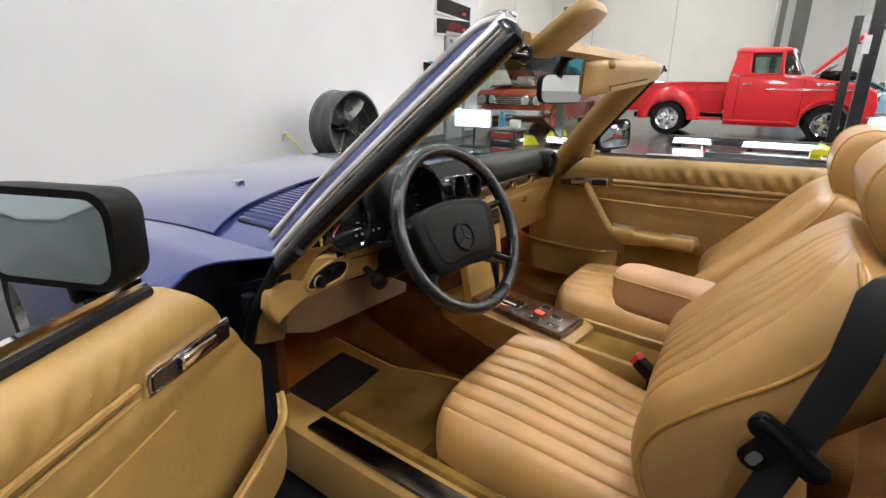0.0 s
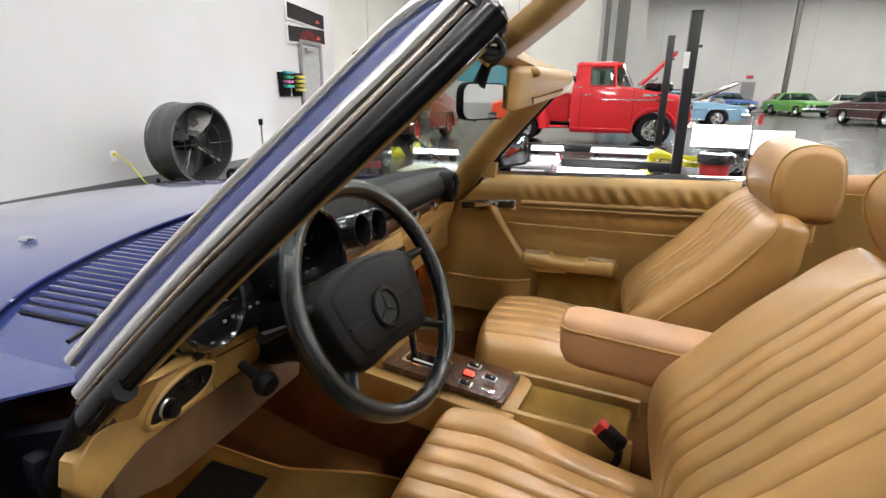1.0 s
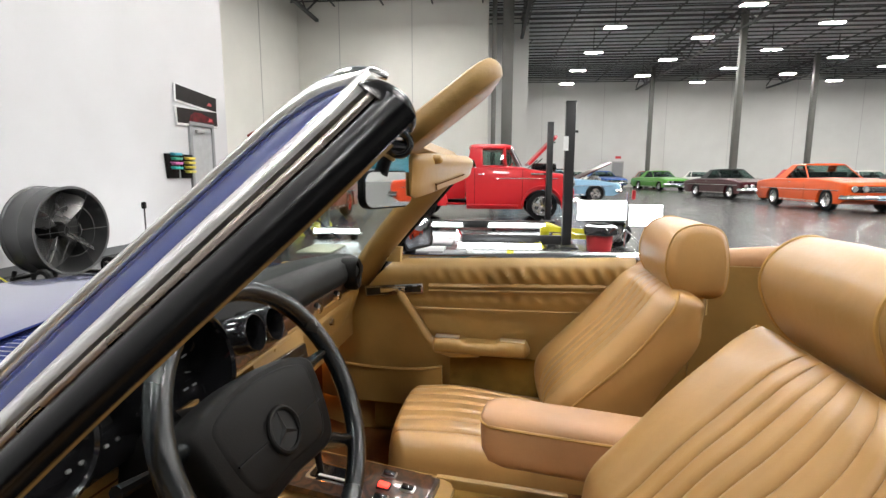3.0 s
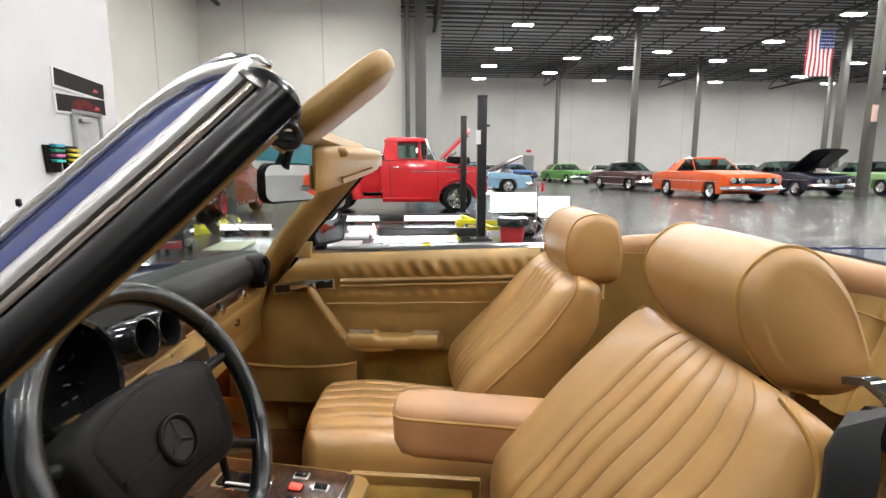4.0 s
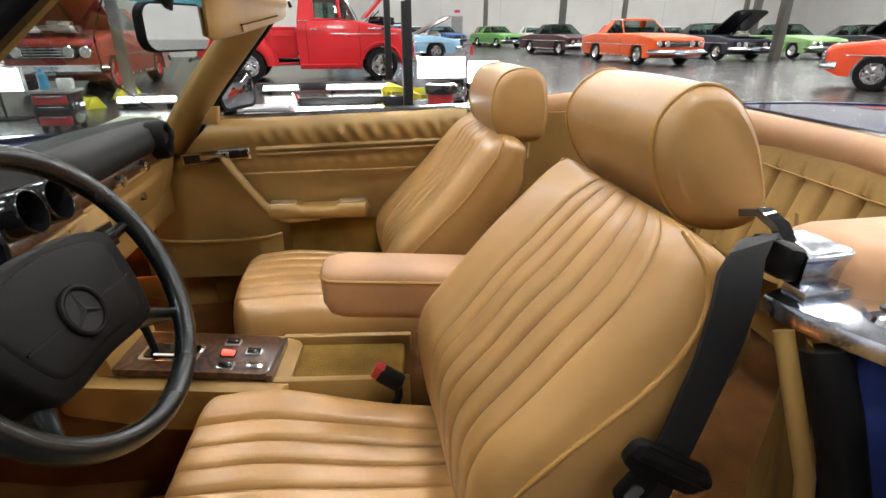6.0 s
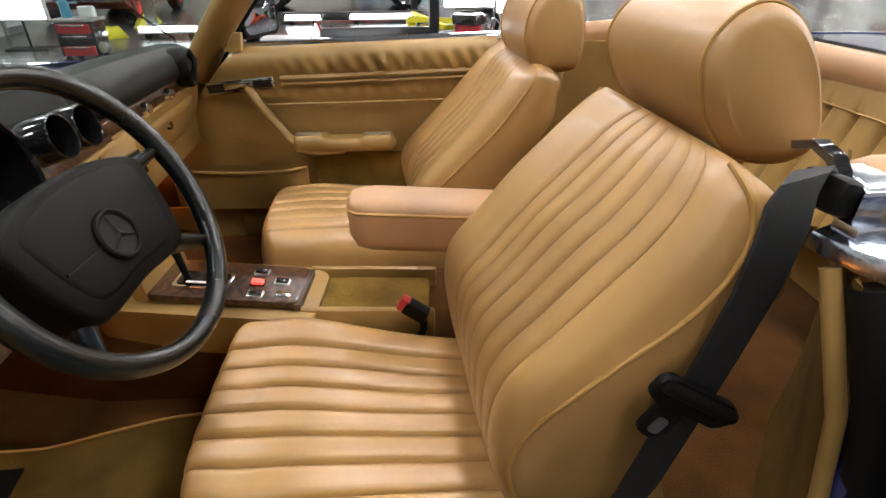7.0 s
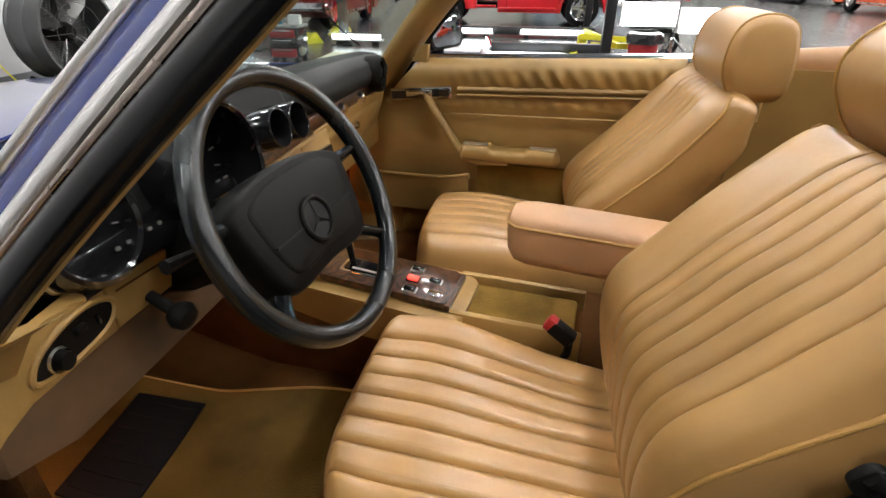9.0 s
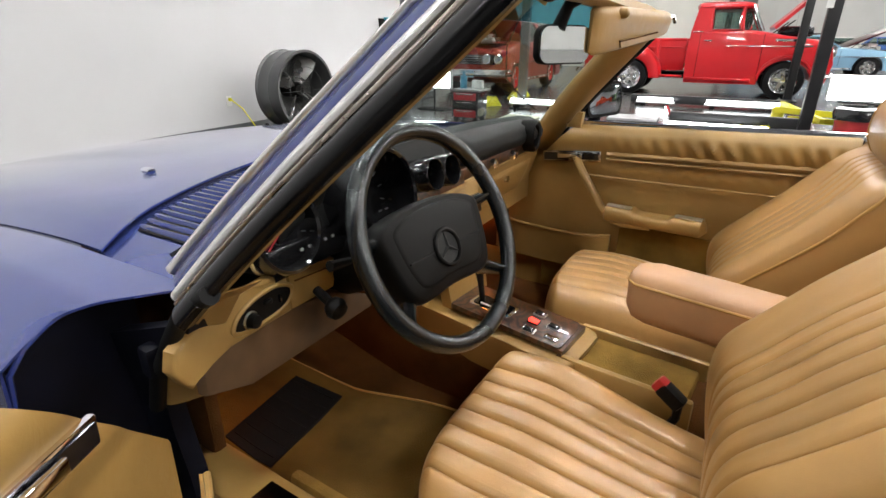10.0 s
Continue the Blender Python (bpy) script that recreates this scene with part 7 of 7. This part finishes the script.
        part("window_frame", tube([Vector(p) for p in ((0.05, s * 0.835, 1.32), (0.03, s * 0.80, 1.5), (0.02, s * 0.705, zt - 0.12), (0.08, s * 0.70, zt - 0.085), (0.54, s * 0.70, zt - 0.085), (0.585, s * 0.71, zt - 0.13), (0.60, s * 0.80, 1.5), (0.62, s * 0.835, 1.32))], 0.02, 8, loop=True), RED_CAR, t)
        part("cab_corner_trim", box((0.20, 0.02, 0.02), (-0.2, s * 0.86, 1.29), 0.006), CHROME, t)
        part("bed_panel_step", box((1.9, 0.03, 0.03), (-1.4, s * 0.675, 0.98), 0.01), RED_CAR, t)
        part("bed_step", box((0.55, 0.2, 0.05), (-0.65, s * 0.74, 0.4), 0.02), RED_CAR, t)
        for xx in (XF, XR):
            wheel(t, xx, s * 0.76, R, 0.24, s, rim_r=0.66)
        m = Matrix.Translation((2.2, s * 0.62, 0.92)) @ Matrix.Rotation(radians(90), 4, "Y")
        hl = part("headlight", lathe([(0, 0), (0.12, 0), (0.125, 0.05), (0.1, 0.08), (0, 0.08)], 24, m), CHROME, t)
        part("lens", lathe([(0.1, 0.07), (0.07, 0.1), (0, 0.11)], 20, m), LENS, hl)
    part("windshield", plate([(1.0, -0.74, 1.32), (1.0, 0.74, 1.32), (0.76, 0.66, zt - 0.07), (0.76, -0.66, zt - 0.07)]), CAR_GLASS, t)
    part("rear_window", plate([(-0.3, 0.5, 1.4), (-0.3, -0.5, 1.4), (-0.25, -0.5, zt - 0.1), (-0.25, 0.5, zt - 0.1)]), CAR_GLASS, t)
    part("bench_seat", box((0.14, 1.3, 0.22), (-0.12, 0, 1.4), 0.05), INSIDE, t)
    part("bed_floor", box((2.1, 1.24, 0.05), (-1.44, 0, 0.6)), CARPET_BROWN, t, "varnished wooden bed floor")
    part("tailgate", box((0.05, 1.25, 0.56), (-2.5, 0, 0.82), 0.012), RED_CAR, t)
    part("rear_bumper", tube([(-2.62, -0.85, 0.5), (-2.7, 0, 0.5), (-2.62, 0.85, 0.5)], 0.07, 8, squash=0.5), CHROME, t)
    part("front_bumper", tube([(2.1, -0.9, 0.5), (2.38, -0.7, 0.5), (2.42, 0, 0.5), (2.38, 0.7, 0.5), (2.1, 0.9, 0.5)], 0.08, 8, squash=0.5), CHROME, t)
    part("grille", box((0.08, 1.0, 0.3), (2.25, 0, 0.78), 0.03), CHROME, t)
    part("frame_rail", box((4.2, 0.7, 0.12), (-0.2, 0, 0.4), 0.02), BLACK, t)
    part("engine_bay", box((1.0, 1.1, 0.02), (1.6, 0, 1.25)), BLACK, t)
    part("engine", box((0.6, 0.5, 0.2), (1.6, 0, 1.3), 0.05), GLOSS_BLACK, t)
    m = Matrix.Translation((1.2, 0, 1.33)) @ Matrix.Rotation(radians(-46), 4, "Y")
    part("hood", prism([(0, -0.72), (0.9, -0.66), (1.0, -0.4), (1.02, 0), (1.0, 0.4), (0.9, 0.66), (0, 0.72)], m, 0.07, 0.03), RED_CAR, t)
    for s in (-1, 1):
        part("hood_hinge", tube([(1.25, s * 0.6, 1.28), (1.5, s * 0.62, 1.5)], 0.014, 6), BLACK, t)
    PLACE[0] = None


pickup(-0.68, 12.68)


# ---- the work bay: lift posts, ramps, lamps and clutter ----
def lift_post(x, y, h, note):
    at = hall_at(x, y)
    t = thing("lift_post", at, "black steel car lift post bolted to the floor", "lift post", "posts of a car lift")
    part("column", box((0.14, 0.13, h - 0.04), (0, 0, h / 2 + 0.02), 0.012), POST_BLACK, t)
    part("cap", box((0.15, 0.14, 0.02), (0, 0, h - 0.008), 0.004), POST_BLACK, t)
    part("base_plate", box((0.32, 0.34, 0.02), (0, 0, 0.01)), POST_BLACK, t)
    for dx in (-0.12, 0.12):
        for dy in (-0.13, 0.13):
            part("bolt", lathe([(0, 0.02), (0.018, 0.02), (0.018, 0.045), (0, 0.05)], 6, Matrix.Translation((dx, dy, 0))), STEEL_GREY, t)
    part("lock_handle", tube([(0.07, 0, h * 0.8), (0.12, 0, h * 0.8)], 0.02, 8), POST_BLACK, t)
    if note:
        part("paper_label", box((0.075, 0.004, 0.21), (-0.065, -0.069, 1.58)), WHITE_PAINT, t, "white paper label taped to the post")
    PLACE[0] = None


lift_post(0.735, 7.18, 2.2, True)
lift_post(0.95, 11.63, 2.33, False)

PLACE[0] = HALL


def ramp(y, x0, x1, label):
    t = thing("lift_runway", HALL @ Vector((x0, y, 0)), label, "lift runway")
    part("rail", box((x1 - x0, 0.12, 0.14), ((x0 + x1) / 2, y, 0.11), 0.01), POST_BLACK, t)
    for x in (x0 + 0.15, x1 - 0.15):
        part("foot", box((0.12, 0.2, 0.05), (x, y, 0.025), 0.006), POST_BLACK, t)


ramp(7.22, -0.88, 0.66, "low black steel cross beam of a car lift")
ramp(9.7, -1.75, 0.8, "low black steel runway of a car lift")


def tube_lamp(x0, x1, y, z, label="lit white fluorescent work lamp lying low on the floor"):
    t = thing("work_lamp", HALL @ Vector(((x0 + x1) / 2, y, 0)), label, "work lamp", "fluorescent work lamps")
    part("tray", box((x1 - x0 + 0.06, 0.14, 0.03), ((x0 + x1) / 2, y, z - 0.05), 0.006), WHITE_PAINT, t)
    for d in (-0.018, 0.018):
        part("tube", tube([(x0, y - 0.06 + d * 0.5, z + d), (x1, y - 0.06 + d * 0.5, z + d)], 0.016, 8), TUBE, t, "glowing fluorescent tube")
    for x in (x0 + 0.1, x1 - 0.1):
        part("foot", box((0.08, 0.16, max(0.02, z - 0.064)), (x, y, max(0.02, z - 0.064) / 2), 0.004), BLACK, t)


tube_lamp(-1.6, -1.0, 9.5, 0.12)
tube_lamp(-0.46, 0.74, 9.5, 0.12)
tube_lamp(-3.5, -2.7, 7.9, 0.14)
tube_lamp(-0.9, 0.3, 6.75, 0.08)

# yellow lift arms folded on the floor
t = thing("swing_arm", HALL @ Vector((0.85, 7.6, 0)), "yellow steel swing arms of the car lift", "lift arm")
for pts, w in (([(0.45, 8.0, 0.2), (1.5, 7.5, 0.2)], 0.055), ([(0.62, 7.9, 0.1), (1.55, 7.62, 0.1)], 0.05), ([(0.55, 8.3, 0.26), (0.95, 7.4, 0.14)], 0.045)):
    part("arm", tube([Vector(p) for p in pts], w, 4), YELLOW, t)
for x, y in ((1.5, 7.5), (0.5, 8.05)):
    part("arm_pad", lathe([(0, 0), (0.08, 0), (0.08, 0.2), (0.05, 0.24), (0, 0.24)], 16, Matrix.Translation((x, y, 0))), YELLOW, t)


def wedge(x, y, turn, s=1.0):
    keep = PLACE[0]
    at = hall_at(x, y, turn)
    t = thing("caution_marker", at, "small yellow plastic caution tent on the floor", "floor marker", "yellow floor markers")
    part("marker", prism([(-0.09 * s, 0), (0.09 * s, 0), (0.02 * s, 0.1 * s), (-0.02 * s, 0.1 * s)], axes((0, 0.08 * s, 0), (1, 0, 0), (0, 0, 1)), 0.16 * s, 0.006), YELLOW, t)
    part("stripe", box((0.05 * s, 0.163 * s, 0.01), (0, 0, 0.102 * s)), BLACK, t)
    PLACE[0] = keep


for x, y, a, s in ((0.06, 7.0, 15, 0.9), (0.29, 7.05, -20, 1.0), (-3.92, 9.3, 30, 1.6), (-4.04, 10.0, 0, 1.8), (-3.96, 8.09, 50, 1.7), (-0.15, 6.4, 80, 0.6)):
    wedge(x, y, a, s)

# sheets and trim strips laid on the floor
for name, at, size, m, lab in (("floor_sheet", (-2.95, 6.6, 0.012), (0.5, 0.8, 0.02), plain("cream sheet", (0.5, 0.5, 0.36), 0.5), "cream protective sheet on the floor"),
                               ("floor_mat", (0.0, 6.42, 0.008), (2.6, 0.5, 0.014), plain("grey floor mat", (0.12, 0.12, 0.125), 0.7), "grey rubber mat on the floor"),
                               ("floor_panel", (-1.35, 6.6, 0.02), (0.5, 0.55, 0.035), plain("pale grey panel", (0.25, 0.25, 0.26), 0.4), "pale grey panel lying on the floor"),
                               ("floor_panel", (-1.4, 7.5, 0.02), (0.7, 0.5, 0.035), plain("light grey panel", (0.4, 0.4, 0.42), 0.3), "light grey panel lying on the floor")):
    tagged(part(name, box(size, at, 0.006), m), lab, name.replace("_", " "))
t = thing("chrome_bar", HALL @ Vector((-0.9, 7.4, 0)), "polished bar leaning from floor to runway", "bar")
part("bar", tube([(-1.02, 8.5, 0.1), (-0.72, 6.35, 0.03)], 0.03, 8), CHROME, t)
part("bar_end", box((0.08, 0.08, 0.06), (-0.72, 6.35, 0.03), 0.01), WHITE_PAINT, t)

# red bucket with a black bag
t = thing("waste_bucket", HALL @ Vector((1.18, 6.9, 0)), "red plastic bucket lined with a black bag", "bucket")
m = Matrix.Translation((1.18, 6.9, 0))
part("bucket", lathe([(0, 0), (0.17, 0), (0.2, 0.28), (0.21, 0.28), (0.21, 0.3), (0.18, 0.3), (0.16, 0.02), (0, 0.02)], 28, m), RED, t)
b = bmesh.new()
loft([[Vector((rr * (1 + 0.08 * math.sin(5 * a + 9 * z)) * math.cos(a), rr * (1 + 0.08 * math.sin(5 * a + 9 * z)) * math.sin(a), z)) for a in (2 * math.pi * i / 28 for i in range(28))] for rr, z in ((0.2, 0.27), (0.23, 0.24), (0.24, 0.31), (0.22, 0.37), (0.17, 0.39), (0.1, 0.33), (0.05, 0.33))], bm=b)
bmesh.ops.transform(b, matrix=m, verts=b.verts)
part("bag", b, GLOSS_BLACK, t, "crumpled black plastic bag")

# bright flood panels on a chrome stand
t = thing("flood_lamp", HALL @ Vector((1.6, 7.05, 0)), "bright white flood panels on a chrome stand", "flood lamp")
for x0, x1, z0, z1 in ((0.86, 1.58, 0.44, 0.74), (1.62, 2.1, 0.36, 0.68)):
    p = part("panel", box((x1 - x0, 0.08, z1 - z0), ((x0 + x1) / 2, 7.05, (z0 + z1) / 2), 0.01), WHITE_PAINT, t)
    part("glass", box((x1 - x0 - 0.02, 0.006, z1 - z0 - 0.02), ((x0 + x1) / 2, 7.005, (z0 + z1) / 2)), FLOOD, p, "glowing white lamp glass")
part("stand", tube([(1.6, 7.1, 0.03), (1.6, 7.1, 0.86)], 0.018, 10), CHROME, t)
part("crossbar", tube([(1.0, 7.1, 0.42), (2.0, 7.1, 0.42)], 0.014, 8), CHROME, t)
for dx, dy in ((-0.28, -0.1), (0.28, -0.1), (0, 0.3)):
    part("leg", tube([(1.6 + dx, 7.1 + dy, 0.015), (1.6, 7.1, 0.3)], 0.012, 8), CHROME, t)
part("red_cap", box((0.05, 0.05, 0.14), (1.7, 7.12, 0.82), 0.01), RED, t)
part("cap_arm", tube([(1.6, 7.1, 0.8), (1.7, 7.12, 0.8)], 0.01, 6), CHROME, t)
t = thing("loose_tyre", HALL @ Vector((1.62, 7.4, 0)), "black tyre standing behind the lamp", "tyre")
wheel(t, 1.55, 7.45, 0.21, 0.3, -1)

# bench and red cart seen through the windshield
t = thing("tool_cart", HALL @ Vector((-3.45, 6.05, 0)), "low black tool cart with red drawers and chrome pulls", "tool cart")
part("cabinet", box((0.4, 0.35, 0.36), (-3.5, 6.1, 0.25), 0.02), GLOSS_BLACK, t)
for k in range(3):
    d = part("drawer", box((0.34, 0.02, 0.1), (-3.5, 5.92, 0.13 + 0.115 * k), 0.008), RED if k != 1 else GLOSS_BLACK, t)
    part("handle", box((0.26, 0.02, 0.02), (-3.5, 5.905, 0.165 + 0.115 * k), 0.006), CHROME, d)
part("cart_top", box((0.44, 0.39, 0.03), (-3.5, 6.1, 0.445), 0.008), STEEL_GREY, t)
for dx in (-0.15, 0.15):
    for dy in (-0.13, 0.13):
        part("castor", lathe([(0, -0.015), (0.035, -0.015), (0.035, 0.015), (0, 0.015)], 14, Matrix.Translation((-3.5 + dx, 6.1 + dy, 0.035)) @ Matrix.Rotation(radians(90), 4, "X")), RUBBER, t)
b = lathe([(0, 0), (0.05, 0), (0.05, 0.16), (0.02, 0.19), (0.02, 0.23), (0, 0.23)], 16, Matrix.Translation((-3.6, 6.1, 0.46)))
tagged(part("spray_bottle", b, plain("blue bottle", (0.05, 0.25, 0.4), 0.3)), "small blue bottle on the tool cart", "bottle")
b = box((0.16, 0.1, 0.12), (-3.38, 6.1, 0.52), 0.02)
tagged(part("rag_box", b, WHITE_PAINT), "white box of rags on the tool cart", "box")
t = thing("flood_lamp", HALL @ Vector((-4.55, 7.0, 0)), "bright white work lamp on a black stand", "flood lamp")
p = part("panel", box((0.7, 0.08, 0.3), (-4.6, 7.05, 0.5), 0.01), WHITE_PAINT, t)
part("glass", box((0.66, 0.006, 0.26), (-4.6, 7.005, 0.5)), FLOOD, p, "glowing white lamp glass")
part("stand", tube([(-4.6, 7.1, 0.02), (-4.6, 7.1, 0.6)], 0.015, 8), BLACK, t)
part("foot", box((0.5, 0.3, 0.02), (-4.6, 7.1, 0.01)), BLACK, t)
t = thing("lift_post", HALL @ Vector((-3.35, 7.6, 0)), "dark grey lift post with a hose", "lift post")
part("column", box((0.14, 0.12, 2.3), (-3.35, 8.0, 1.17), 0.012), COLUMN, t)
part("base_plate", box((0.34, 0.34, 0.02), (-3.35, 8.0, 0.01)), POST_BLACK, t)
part("hose", tube([Vector(p) for p in ((-3.42, 7.93, 1.5), (-3.6, 7.8, 1.0), (-3.55, 7.7, 0.5), (-3.2, 7.6, 0.2), (-3.0, 7.7, 0.02))], 0.014, 6), BLACK, t)

# flag hung flat under the roof
t = thing("flag", HALL @ Vector((21.4, 26.0, 7.1)), "striped red, white and blue flag hanging on end", "flag")
CLOTH_RED = plain("red flag cloth", (0.4, 0.02, 0.035), 0.8)
CLOTH_WHITE = plain("white flag cloth", (0.7, 0.7, 0.7), 0.8)
CLOTH_BLUE = plain("blue flag cloth", (0.02, 0.035, 0.16), 0.8)
part("pole", tube([(20.55, 26.02, 8.32), (22.3, 26.02, 8.32)], 0.02, 8), STEEL_GREY, t)
for x in (20.7, 22.1):
    part("cord", tube([(x, 26.02, 8.33), (x, 26.02, TOP)], 0.008, 5), STEEL_GREY, t)
for k in range(13):
    x0 = 20.66 + 1.54 * k / 13
    zt = 8.3 if k < 6 else 7.35
    b = loft([[Vector((xx, 26.0 + 0.03 * math.sin(3 * z + 4 * xx) + yy, z)) for xx, yy in ((x0, 0), (x0 + 1.54 / 13, 0), (x0 + 1.54 / 13, 0.008), (x0, 0.008))] for z in (5.95 + (zt - 5.95) * i / 10 for i in range(11))])
    part("stripe", b, CLOTH_RED if k % 2 == 0 else CLOTH_WHITE, t)
x0 = 20.66 + 1.54 * 6 / 13
c = part("canton", box((1.54 * 7 / 13, 0.03, 0.95), (x0 + 1.54 * 3.5 / 13, 26.01, 7.825)), CLOTH_BLUE, t, "dark blue corner with rows of white stars")
for i in range(6):
    for j in range(5):
        part("star", lathe([(0, 0), (0.035, 0), (0, 0.006)], 5, Matrix.Translation((x0 + 0.08 + 0.135 * i, 25.992, 7.45 + 0.18 * j)) @ Matrix.Rotation(radians(90), 4, "X")), CLOTH_WHITE, c)
PLACE[0] = None
